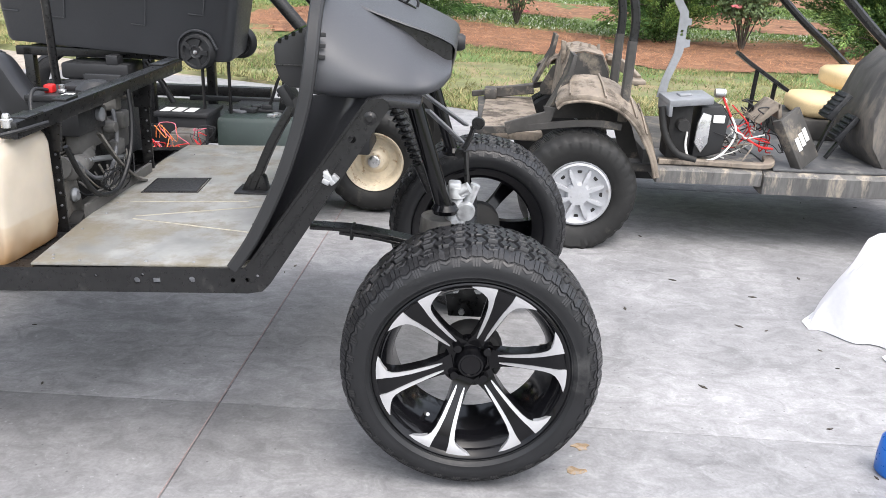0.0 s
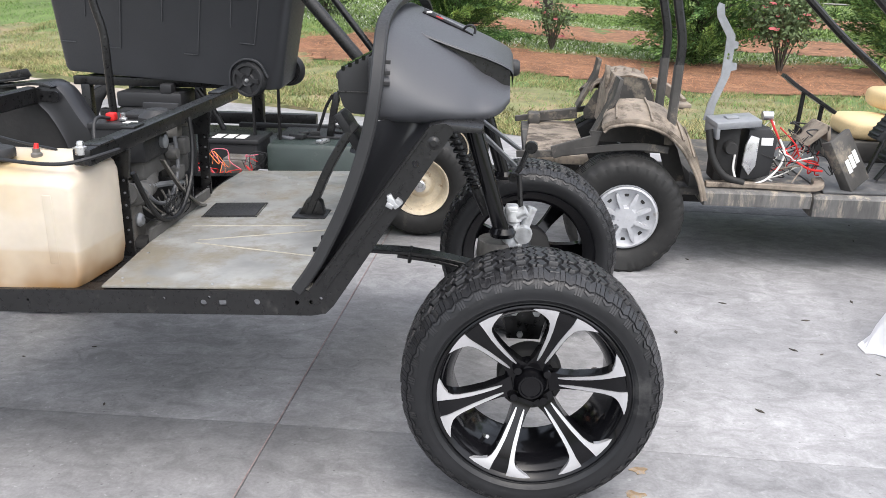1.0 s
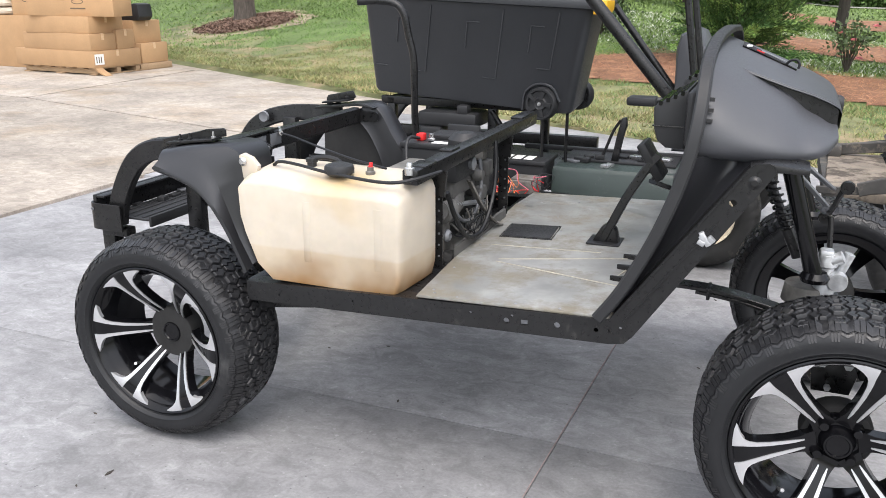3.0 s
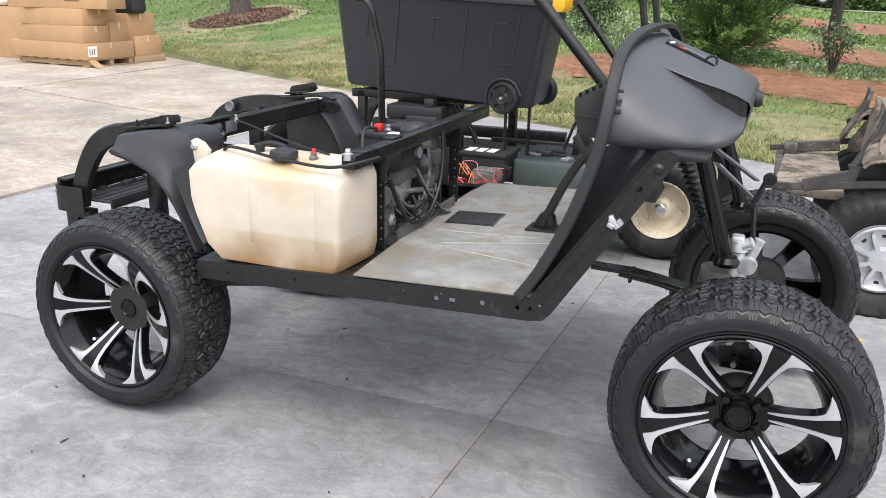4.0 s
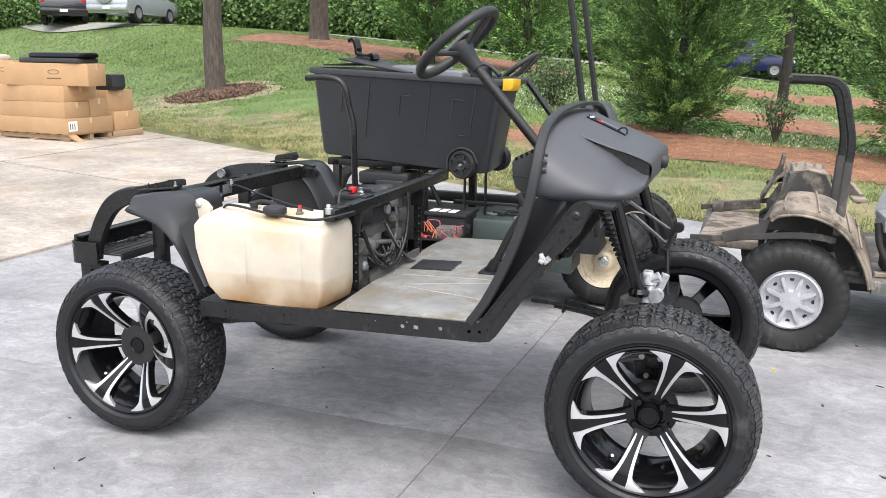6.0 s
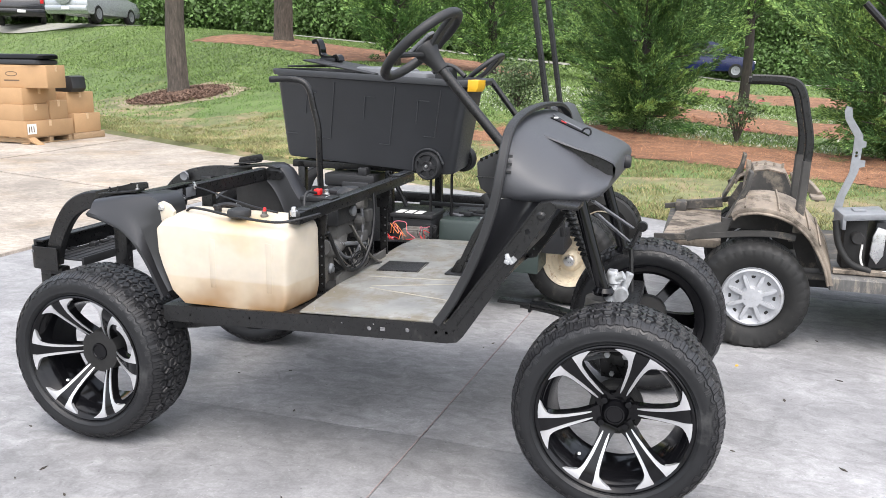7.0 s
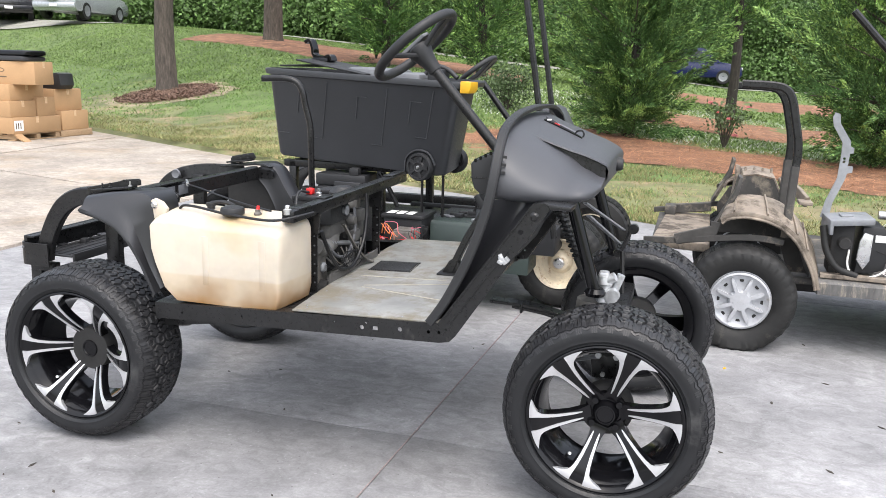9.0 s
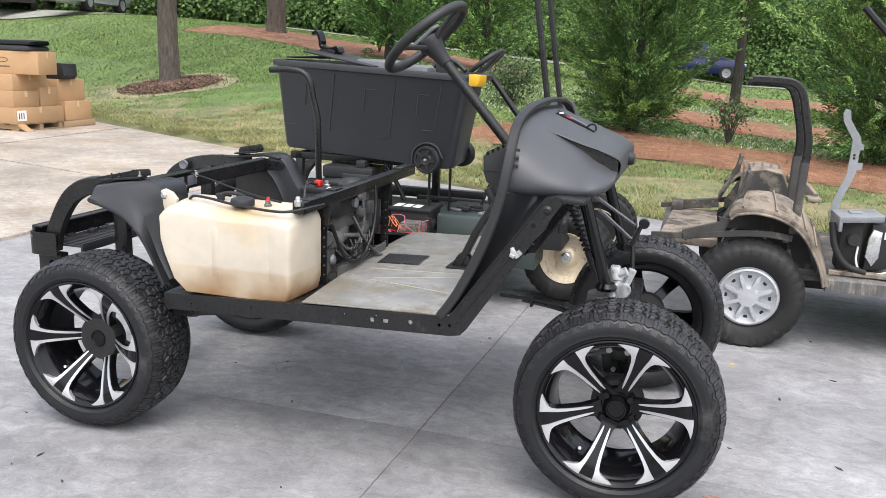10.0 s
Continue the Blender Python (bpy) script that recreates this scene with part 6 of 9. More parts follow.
# ---- the muddy electric cart ----
cart2 = thing("golf_cart", (2.8, 2.2, 0), "muddy stripped tan golf cart with exposed wiring and worn tyres", "golf cart")
o2 = ORIGIN[cart2]
w2 = small_wheel(cart2, SILVER_PAINT, 0.236, squash=0.016)
w2.location = Vector((2.092, 1.60, 0.220)) - o2
clone(w2, cart2, Vector((2.12, 2.82, 0.220)) - o2, 180)
clone(w2, cart2, Vector((3.78, 2.82, 0.220)) - o2, 180)
clone(w2, cart2, Vector((3.75, 1.60, 0.220)) - o2)
N2, F2 = 1.645, 2.76


def m2(sg, y):
    return y if sg == 1 else N2 + F2 - y


for sg in (1, -1):
    near = [(1.980, 0.566), (2.000, 0.586), (2.034, 0.596), (2.092, 0.602), (2.172, 0.590), (2.241, 0.560), (2.298, 0.515), (2.345, 0.450), (2.388, 0.368), (2.411, 0.288)]
    back = [(2.010, 0.596), (2.022, 0.628), (2.050, 0.645), (2.105, 0.652), (2.165, 0.648), (2.228, 0.630), (2.282, 0.592), (2.335, 0.535), (2.385, 0.455), (2.412, 0.370)]
    rings = []
    for (x, z), (xb, zb) in zip(near, back):
        dx, dz = (2.12 - x) * 0.075, (0.26 - z) * 0.075
        mid = [(x + (xb - x) * f, m2(sg, N2 + 0.012 + 0.19 * f), z + (zb - z) * f + 0.010 * math.sin(math.pi * f)) for f in (0.0, 0.25, 0.6, 1.0)]
        rings.append([(x + dx, m2(sg, N2 + 0.016), z + dz), (x + dx * 0.9, m2(sg, N2 + 0.002), z + dz * 0.9), (x + dx * 0.3, m2(sg, N2 - 0.002), z + dz * 0.3), (x, m2(sg, N2), z)] + mid + [(xb + 0.004, m2(sg, N2 + 0.26), zb - 0.01)])
    bm = B()
    shell(bm, [list(r) for r in zip(*[smooth_path(c, 3) for c in zip(*rings)])], 0.006)
    fend = part("fender", bm, DIRTY_TAN, cart2, "muddy tan plastic rear fender")
    bm = B()      # rolled bead along the arch
    sweep(bm, smooth_path([(x + (2.12 - x) * 0.07, m2(sg, N2 - 0.003), z + (0.26 - z) * 0.07) for x, z in near], 4), 0.006)
    part("fender_bead", bm, DIRTY_TAN, fend)
    for k in (2, 4, 6, 7):
        bm = B()
        (x, z), (xb, zb) = near[k], back[k]
        sweep(bm, [(x, m2(sg, N2 + 0.006), z + 0.004), (x * 0.5 + xb * 0.5, m2(sg, N2 + 0.10), z * 0.5 + zb * 0.5 + 0.012), (xb, m2(sg, N2 + 0.20), zb + 0.004)], rect(0.007, 0.014))
        part("fender_rib", bm, DIRTY_TAN, fend)
    bm = B()
    prism(bm, [(1.985, 0.50), (2.04, 0.60), (2.15, 0.60), (2.25, 0.55), (2.33, 0.44), (2.38, 0.30), (2.30, 0.30), (2.26, 0.42), (2.16, 0.46), (1.99, 0.46)], "xz", m2(sg, N2 + 0.262), m2(sg, N2 + 0.270))
    part("wheel_house", bm, DIRTY_BLACK, cart2, "dark muddy wheel house")
    bm = B()      # slanting strip from the body hump to the arch's rear end
    prism(bm, [(1.955, 0.505), (1.972, 0.505), (2.050, 0.660), (2.062, 0.735), (2.045, 0.740), (2.036, 0.668)], "xz", m2(sg, N2 + 0.10), m2(sg, N2 + 0.22), 0.003)
    part("body_edge", bm, DIRTY_BLACK, cart2, "muddy black body edge")
    bm = B()
    sweep(bm, smooth_path([(1.66, m2(sg, N2 + 0.12), 0.425), (1.80, m2(sg, N2 + 0.08), 0.440), (1.93, m2(sg, N2 + 0.055), 0.462), (2.06, m2(sg, N2 + 0.045), 0.480), (2.16, m2(sg, N2 + 0.045), 0.484), (2.25, m2(sg, N2 + 0.055), 0.472)], 5), rect(0.016, 0.028))
    part("frame_rail", bm, DIRTY_BLACK, cart2, "dusty grey flat frame rail over the wheel")
# bagwell and rear deck
bm = B()
prism(bm, [(1.69, 1.80), (1.95, 1.76), (1.96, 2.62), (1.73, 2.62)], "xy", 0.385, 0.425, 0.008)
part("rear_deck", bm, DIRTY_TAN, cart2, "scratched muddy rear deck")
bm = B()
box(bm, 1.69, 1.745, 1.78, 2.64, 0.36, 0.415, 0.006)
box(bm, 1.72, 1.78, 2.50, 2.60, 0.42, 0.475, 0.01)
sweep(bm, [(1.76, 2.56, 0.45), (1.96, 2.56, 0.475)], rect(0.03, 0.05))
part("rear_bumper", bm, DIRTY_BLACK, cart2, "muddy black rear bumper")
bm = B()
sweep(bm, [(1.80, 1.72, 0.445), (1.96, 1.70, 0.50), (1.965, 1.70, 0.54)], rect(0.02, 0.05))
part("body_corner", bm, DIRTY_BLACK, cart2)
# the hump of the far body side with the tab behind
bm = B()
rings = []
for x, z in ((2.04, 0.46), (2.055, 0.62), (2.085, 0.695), (2.15, 0.706), (2.23, 0.69), (2.265, 0.62), (2.27, 0.50)):
    rings.append([(x, 2.20, z), (x, 2.22, z + 0.008), (x, 2.35, z + 0.012), (x, 2.52, z + 0.008), (x, 2.54, z)])
shell(bm, rings, 0.006)
part("rear_body", bm, DIRTY_TAN, cart2, "mud-caked tan rear body hump")
bm = B()
prism(bm, [(2.04, 0.46), (2.056, 0.61), (2.087, 0.688), (2.15, 0.699), (2.228, 0.683), (2.262, 0.61), (2.268, 0.46)], "xz", 2.203, 2.209)
part("rear_body_side", bm, DIRTY_BLACK, cart2)
for x in (2.10, 2.14, 2.18, 2.22):
    bm = B()
    lathe(bm, [(0.006, 0.70), (0.007, 0.722), (0.004, 0.727), (0.0, 0.727)], 8, axis="z", at=(x, 2.30, 0))
    part("stud", bm, DIRTY_TAN, cart2)
bm = B()
prism(bm, [(2.05, 0.64), (2.07, 0.64), (2.07, 0.735), (2.05, 0.74)], "xz", 2.25, 2.29, 0.002)
part("tab", bm, DIRTY_TAN, cart2)
bm = B()
sweep(bm, smooth_path([(2.27, 2.30, 0.665), (2.33, 2.20, 0.64), (2.37, 2.08, 0.60)], 4), rect(0.02, 0.05))
box(bm, 2.33, 2.39, 2.00, 2.10, 0.595, 0.612, 0.004)
box(bm, 2.26, 2.31, 2.26, 2.34, 0.66, 0.68, 0.004)
part("seat_bracket", bm, DIRTY_TAN, cart2, "muddy seat bracket strip")
# roof posts: two bent tubes
for x0, y, mt2 in ((2.250, 2.02, BLACK_STEEL), (2.252, 1.73, BLACK_STEEL)):
    bm = B()
    dz = -0.012 if y > 1.9 else 0.0
    sweep(bm, smooth_path([(x0 + 0.005, y, 0.50), (x0 + 0.008, y, 0.62), (x0 + 0.012, y, 0.75), (x0 + 0.016, y, 0.88), (x0 - 0.008, y, 1.00), (x0 - 0.030, y, 1.085 + dz), (x0 - 0.062, y, 1.125 + dz), (x0 - 0.12, y, 1.137 + dz), (x0 - 0.235, y, 1.140 + dz)], 5), rect(0.034, 0.022, 0.3), up=(0, 1, 0))
    post = part("roof_post", bm, mt2, cart2, "bent black tubular post")
    bm = B()
    sweep(bm, smooth_path([(x0 + 0.005, y, 0.49), (x0 + 0.008, y, 0.62), (x0 + 0.012, y, 0.75), (x0 + 0.013, y, 0.80)], 4), rect(0.037, 0.025, 0.3), up=(0, 1, 0))
    part("post_mud", bm, DIRTY_BLACK, post, "dried mud on the foot of the post")
# flat silver stay with tabs
bm = B()
pl = [(2.398, 1.010), (2.405, 0.975), (2.448, 0.905), (2.448, 0.845), (2.446, 0.80), (2.444, 0.755), (2.408, 0.65), (2.395, 0.58), (2.43, 0.58), (2.438, 0.645), (2.476, 0.752), (2.480, 0.775), (2.500, 0.78), (2.500, 0.806), (2.480, 0.808), (2.482, 0.86), (2.496, 0.862), (2.496, 0.885), (2.482, 0.89), (2.48, 0.912), (2.432, 0.985), (2.426, 1.025), (2.405, 1.032)]
plate_with_holes(bm, pl, [disc(2.463, 0.825, 0.006, 8), disc(2.463, 0.838, 0.006, 8)], 1.795, 1.803)
part("stay_bar", bm, GREY_STEEL, cart2, "flat grey-silver steel stay bar with tabs")
# sill and floor
bm = B()
prism(bm, [(N2, 0.318), (N2 + 0.02, 0.332), (N2 + 0.3, 0.34), (N2 + 0.3, 0.27), (N2 + 0.03, 0.262), (N2 + 0.004, 0.268)], "yz", 2.40, 2.812, 0.004)
part("sill", bm, DIRTY_SILL, cart2, "scuffed muddy grey sill")
bm = B()
prism(bm, [(N2 - 0.004, 0.310), (N2 + 0.016, 0.323), (N2 + 0.3, 0.33), (N2 + 0.3, 0.25), (N2 + 0.03, 0.232), (N2, 0.238)], "yz", 2.818, 3.75, 0.004)
part("sill", bm, DIRTY_SILL, cart2, "long scuffed muddy grey sill below the floor")
bm = B()
prism(bm, [(2.86, N2 + 0.03), (3.62, N2 + 0.03), (3.60, F2 - 0.03), (2.86, F2 - 0.03)], "xy", 0.325, 0.336, 0.003)
part("floor_mat", bm, MAT_RUBBER, cart2, "dusty grey floor mat")
bm = B()
box(bm, 2.40, 2.86, N2 + 0.30, F2 - 0.02, 0.27, 0.33, 0.006)
sweep(bm, [(2.24, 1.74, 0.30), (2.43, 1.76, 0.30)], rect(0.03, 0.03))
part("battery_tray", bm, DIRTY_BLACK, cart2, "muddy battery tray")
bm = B()
sweep(bm, smooth_path([(2.41, N2 + 0.05, 0.345), (2.60, N2 + 0.04, 0.348), (2.80, N2 + 0.03, 0.345), (2.85, N2 + 0.06, 0.35), (2.86, N2 + 0.12, 0.36)], 4), rect(0.04, 0.02))
part("sill_ledge", bm, DIRTY_TAN, cart2, "mud-filled ledge")
bm = B()
box(bm, 2.3, 3.7, 1.95, 2.45, 0.20, 0.27, 0.01)
part("underframe", bm, DARK_UNDER, cart2)
# electrical parts
ang = pose(2.485, 1.74, 0.585, 6, -4, 10)
bm = B()
box(bm, -0.075, 0.105, -0.06, 0.06, -0.012, 0.016, 0.004, ang)
box(bm, -0.075, -0.06, -0.06, 0.06, -0.05, 0.0, 0.003, ang)
box(bm, -0.02, 0.03, -0.02, 0.02, 0.014, 0.024, 0.003, ang)
part("solenoid_plate", bm, GREY_STEEL, cart2, "bare metal mounting plate")
bm = B()
box(bm, 2.44, 2.53, 1.72, 1.84, 0.35, 0.575, 0.01)
lathe(bm, [(0.0, -0.02), (0.022, -0.02), (0.026, -0.01), (0.026, 0.02), (0.0, 0.02)], 18, at=(2.49, 1.70, 0.49))
part("solenoid", bm, DARK_UNDER, cart2)
bm = B()
prism(bm, [(2.545, 0.36), (2.60, 0.36), (2.66, 0.38), (2.675, 0.52), (2.64, 0.565), (2.56, 0.56)], "xz", 1.72, 1.92, 0.008)
ctl = part("motor_controller", bm, BLACK_PLASTIC, cart2, "black motor controller box")
bm = B()
prism(bm, [(2.545, 0.42), (2.575, 0.38), (2.598, 0.42), (2.60, 0.53), (2.565, 0.54), (2.55, 0.50)], "xz", 1.708, 1.722, 0.004)
part("controller_plate", bm, CHROME, ctl, "shiny metal plate")
bm = B()
box(bm, 2.61, 2.655, 1.716, 1.721, 0.50, 0.53, 0.001)
part("controller_label", bm, LABEL, ctl, "pale printed label")
bm = B()
sweep(bm, smooth_path([(2.515, 1.72, 0.46), (2.512, 1.70, 0.40), (2.54, 1.69, 0.355), (2.62, 1.69, 0.36), (2.68, 1.70, 0.41), (2.705, 1.72, 0.47), (2.69, 1.75, 0.52)], 8), 0.0045)
part("white_hose", bm, WHITE_WIRE, cart2, "looping white hose")
bm = B()
sweep(bm, smooth_path([(2.655, 1.80, 0.60), (2.68, 1.78, 0.545), (2.725, 1.75, 0.465), (2.80, 1.72, 0.415), (2.86, 1.72, 0.405)], 8), 0.0048)
sweep(bm, smooth_path([(2.70, 1.80, 0.56), (2.76, 1.78, 0.50), (2.79, 1.77, 0.44), (2.86, 1.76, 0.42)], 8), 0.003)
part("red_cable", bm, RED, cart2, "thick red battery cable")
bm = B()
lathe(bm, [(0.0, 0.0), (0.018, 0.0), (0.018, 0.04), (0.0, 0.042)], 14, axis="x", at=(2.625, 1.80, 0.605))
part("cable_end", bm, CHROME, cart2)
bm = B()
sweep(bm, smooth_path([(2.40, 1.70, 0.56), (2.42, 1.69, 0.46), (2.47, 1.68, 0.385), (2.55, 1.68, 0.355)], 8), 0.014)
part("charger_hose", bm, OLD_RUBBER, cart2, "thick dusty black hose")
rr = random.Random(9)
for i in range(36):
    a = Vector((rr.uniform(2.66, 2.86), rr.uniform(1.74, 2.0), rr.uniform(0.40, 0.53)))
    pts = [a]
    for k in range(4):
        a = a + Vector((rr.uniform(-0.06, 0.07), rr.uniform(-0.05, 0.05), rr.uniform(-0.07, 0.06)))
        a.z = min(0.56, max(0.36, a.z))
        a.x = min(2.9, max(2.62, a.x))
        pts.append(a)
    bm = B()
    sweep(bm, smooth_path(pts, 5), rr.choice((0.0018, 0.0025, 0.003)))
    part("wire", bm, rr.choice((BLACK_PLASTIC, BLACK_PLASTIC, DARK_UNDER, RED, WHITE_WIRE, OLD_RUBBER, DIRTY_TAN)), cart2)
# leaning cover with three pale patches
lean = Matrix(((-0.50, 0.62, 0, 2.965), (-0.02, 0.55, 0, 1.69), (0.87, 0.28, 0, 0.330), (0, 0, 0, 1)))
lean.col[2] = Vector(lean.col[0][:3]).cross(Vector(lean.col[1][:3])).normalized().to_4d()
lean[3][2] = 0.0
bm = B()
box(bm, 0.0, 0.225, 0.0, 0.15, -0.012, 0.012, 0.005, lean)
box(bm, 0.0, 0.225, -0.004, 0.012, -0.012, 0.030, 0.004, lean)
cov = part("battery_cover", bm, DIRTY_BLACK, cart2, "muddy black cover leaning on the floor")
up_side = -1 if lean.col[2][1] > 0 else 1
for k in range(3):
    bm = B()
    z0, z1 = sorted((up_side * 0.0122, up_side * 0.0140))
    box(bm, 0.070 + 0.008 * k, 0.125 + 0.008 * k, 0.032 + 0.034 * k, 0.058 + 0.034 * k, z0, z1, 0.0, lean)
    part("cover_patch", bm, LABEL, cov, "worn white patch")
bm = B()
prism(bm, [(2.780, 0.505), (2.800, 0.498), (2.870, 0.560), (2.872, 0.580), (2.855, 0.584)], "xz", 1.74, 1.90, 0.003)
prism(bm, [(2.870, 0.520), (2.885, 0.515), (2.872, 0.580), (2.858, 0.584)], "xz", 1.74, 1.90, 0.002)
part("controller_cover", bm, DIRTY_TAN, cart2, "bent mud-stained controller cover")
# arm rest rail
bm = B()
sweep(bm, [(2.845, 2.30, 0.712), (2.90, 2.30, 0.672), (3.09, 2.30, 0.553)], rect(0.055, 0.016))
arm = part("hip_rail", bm, BLACK_STEEL, cart2, "sloping black hip rail")
for x, z in ((2.945, 0.64), (3.035, 0.585)):
    bm = B()
    sweep(bm, [(x, 2.30, z), (x - 0.012, 2.30, 0.38)], 0.010)
    part("rail_leg", bm, BLACK_STEEL, arm)
# tan cushions lying on the floor behind
for c, sc, rz in (((3.31, 2.44, 0.475), (0.14, 0.19, 0.055), 8), ((3.47, 2.52, 0.59), (0.12, 0.19, 0.055), -6)):
    bm = B()
    rings = []
    for k in range(9):
        t = -1 + 2 * k / 8
        f = (1 - abs(t) ** 4) ** 0.35 if abs(t) < 1 else 0.35
        rings.append([(c[0] + sc[0] * f * math.copysign(abs(math.cos(a)) ** 0.6, math.cos(a)), c[1] + sc[1] * f * math.copysign(abs(math.sin(a)) ** 0.6, math.sin(a)), c[2] + sc[2] * t) for a in [2 * math.pi * i / 28 for i in range(28)]])
    loft(bm, rings)
    part("seat_cushion", bm, TAN_VINYL, cart2, "tan vinyl seat cushion")
bm = B()
box(bm, 3.10, 3.39, 2.25, 2.66, 0.336, 0.43, 0.01)
part("seat_box", bm, DIRTY_BLACK, cart2)
# pedals
for x, z, w in ((3.13, 0.565, 0.05), (3.18, 0.475, 0.045)):
    bm = B()
    box(bm, -0.012, 0.012, -w, w, -0.06, 0.06, 0.004, pose(x, 1.86, z, 0, 35, 0))
    pad = part("pedal", bm, RUBBER, cart2, "ribbed black pedal")
    for k in range(5):
        bm = B()
        box(bm, -0.017, -0.0125, -w * 0.9, w * 0.9, -0.05 + 0.022 * k, -0.04 + 0.022 * k, 0.002, pose(x, 1.86, z, 0, 35, 0))
        part("rib", bm, RUBBER, pad)
    bm = B()
    sweep(bm, [(x + 0.01, 1.86, z - 0.03), (x - 0.05, 1.86, 0.345)], rect(0.02, 0.012))
    part("pedal_arm", bm, BLACK_STEEL, pad)
# front cowl and windscreen post
bm = B()
rings = []
for y in (N2 + 0.10, N2 + 0.13, 1.95, 2.05, 2.10, 2.12):
    e = 0.0 if N2 + 0.11 < y < 2.11 else 0.02
    rings.append([(3.30 + e, y, 0.33), (3.24 + e, y, 0.42), (3.225 + e, y, 0.53), (3.285 + e, y, 0.70), (3.37 + e, y, 0.79), (3.60, y, 0.84 - e), (3.80, y, 0.80 - e), (3.98, y, 0.66 - e), (4.06, y, 0.52), (4.06, y, 0.34)])
loft(bm, rings)
part("front_cowl", bm, COWL_MUD, cart2, "mud-streaked dark front cowl")
for y in (1.79, 2.62):
    bm = B()
    sweep(bm, smooth_path([(3.56, y, 0.56), (3.40, y, 0.70), (3.22, y, 0.845), (3.04, y, 1.01), (2.78, y, 1.26), (2.55, y, 1.50)], 4), rect(0.034, 0.034, 0.3), up=(0, 1, 0))
    part("windscreen_post", bm, BLACK_STEEL, cart2, "sloping black windscreen post")
bm = B()
sweep(bm, [(3.42, 1.78, 0.665), (3.60, 1.72, 0.64)], rect(0.05, 0.03))
part("dash_ledge", bm, BLACK_STEEL, cart2)

# ---- the cart behind, with a bin standing on its seat frame ----
cart3 = thing("golf_cart", (0.5, 2.3, 0), "stripped dark green golf cart with cream steel wheels", "golf cart")
o3 = ORIGIN[cart3]
w3 = small_wheel(cart3, CREAM_RIM, 0.228, caps=False)
w3.location = Vector((1.245, 1.93, 0.228)) - o3
clone(w3, cart3, Vector((1.30, 2.95, 0.226)) - o3, 180)
clone(w3, cart3, Vector((-0.42, 1.95, 0.201)) - o3)
clone(w3, cart3, Vector((-0.36, 2.97, 0.201)) - o3, 180)
bm = B()
prism(bm, [(1.745, 0.20), (1.750, 0.415), (1.765, 0.432), (2.10, 0.432), (2.11, 0.415), (2.12, 0.20)], "yz", 0.625, 1.13, 0.008)
part("floor_tub", bm, GREEN_TUB, cart3, "dark green moulded floor tub")
bm = B()
box(bm, 0.63, 1.12, 1.90, 2.13, 0.431, 0.445, 0.005)
box(bm, 0.40, 1.14, 2.10, 2.13, 0.435, 0.456, 0.004)
box(bm, 1.02, 1.25, 1.76, 2.13, 0.30, 0.43, 0.01)
part("tub_ledge", bm, BLACK_PLASTIC, cart3, "black plastic ledge along the tub")
rr = random.Random(12)
for k in range(9):
    bm = B()
    x = 0.64 + 0.045 * k
    y = rr.uniform(1.80, 1.98)
    box(bm, 0, rr.uniform(0.03, 0.09), 0, rr.uniform(0.02, 0.06), 0, rr.uniform(0.008, 0.022), 0.003, pose(x, y, 0.4455 if y > 1.9 else 0.4325, 0, 0, rr.uniform(-30, 30)))
    part("switch_gear", bm, rr.choice((BLACK_PLASTIC, BLACK_PLASTIC, GREY_PLASTIC, CHROME)), cart3)
bm = B()
box(bm, 0.55, 1.15, 2.12, 2.75, 0.26, 0.31, 0.008)
part("floor_pan", bm, BLACK_STEEL, cart3)
bm = B()
box(bm, -0.52, 0.60, 1.98, 2.72, 0.27, 0.33, 0.01)
box(bm, -0.55, 0.62, 1.72, 1.76, 0.34, 0.40, 0.006)
box(bm, -0.55, 0.62, 2.70, 2.75, 0.34, 0.40, 0.006)
part("chassis", bm, BLACK_STEEL, cart3, "black steel chassis")
# seat frame that carries the bin
bm = B()
box(bm, -0.25, 0.62, 1.90, 1.94, 0.635, 0.672, 0.004)
box(bm, -0.25, 0.62, 2.36, 2.40, 0.635, 0.672, 0.004)
box(bm, -0.22, -0.18, 1.90, 2.40, 0.635, 0.670, 0.004)
box(bm, 0.40, 0.44, 1.90, 2.40, 0.635, 0.668, 0.004)
part("seat_frame", bm, BLACK_STEEL, cart3, "black steel seat frame")
for x, y in ((-0.20, 1.92), (0.30, 1.92), (-0.20, 2.38), (0.42, 2.38)):
    bm = B()
    box(bm, x - 0.02, x + 0.02, y - 0.02, y + 0.02, 0.33, 0.64, 0.004)
    part("seat_post", bm, BLACK_STEEL, cart3)
for x, y in ((0.565, 1.80), (0.655, 1.86)):
    bm = B()
    sweep(bm, [(x, y, 0.40), (x, y, 0.645)], 0.007)
    part("thin_post", bm, BLACK_STEEL, cart3)
bm = B()
sweep(bm, smooth_path([(0.30, 1.90, 0.63), (0.36, 1.90, 0.54), (0.40, 1.90, 0.46)], 4), 0.012)
part("brace", bm, BLACK_STEEL, cart3)
bm = B()
box(bm, -0.02, 0.26, 1.80, 1.98, 0.56, 0.625, 0.012)
box(bm, 0.00, 0.10, 1.78, 1.90, 0.50, 0.56, 0.01)
box(bm, 0.17, 0.22, 1.80, 1.86, 0.62, 0.66, 0.006)
part("speed_controller", bm, BLACK_PLASTIC, cart3, "black controller under the seat frame")
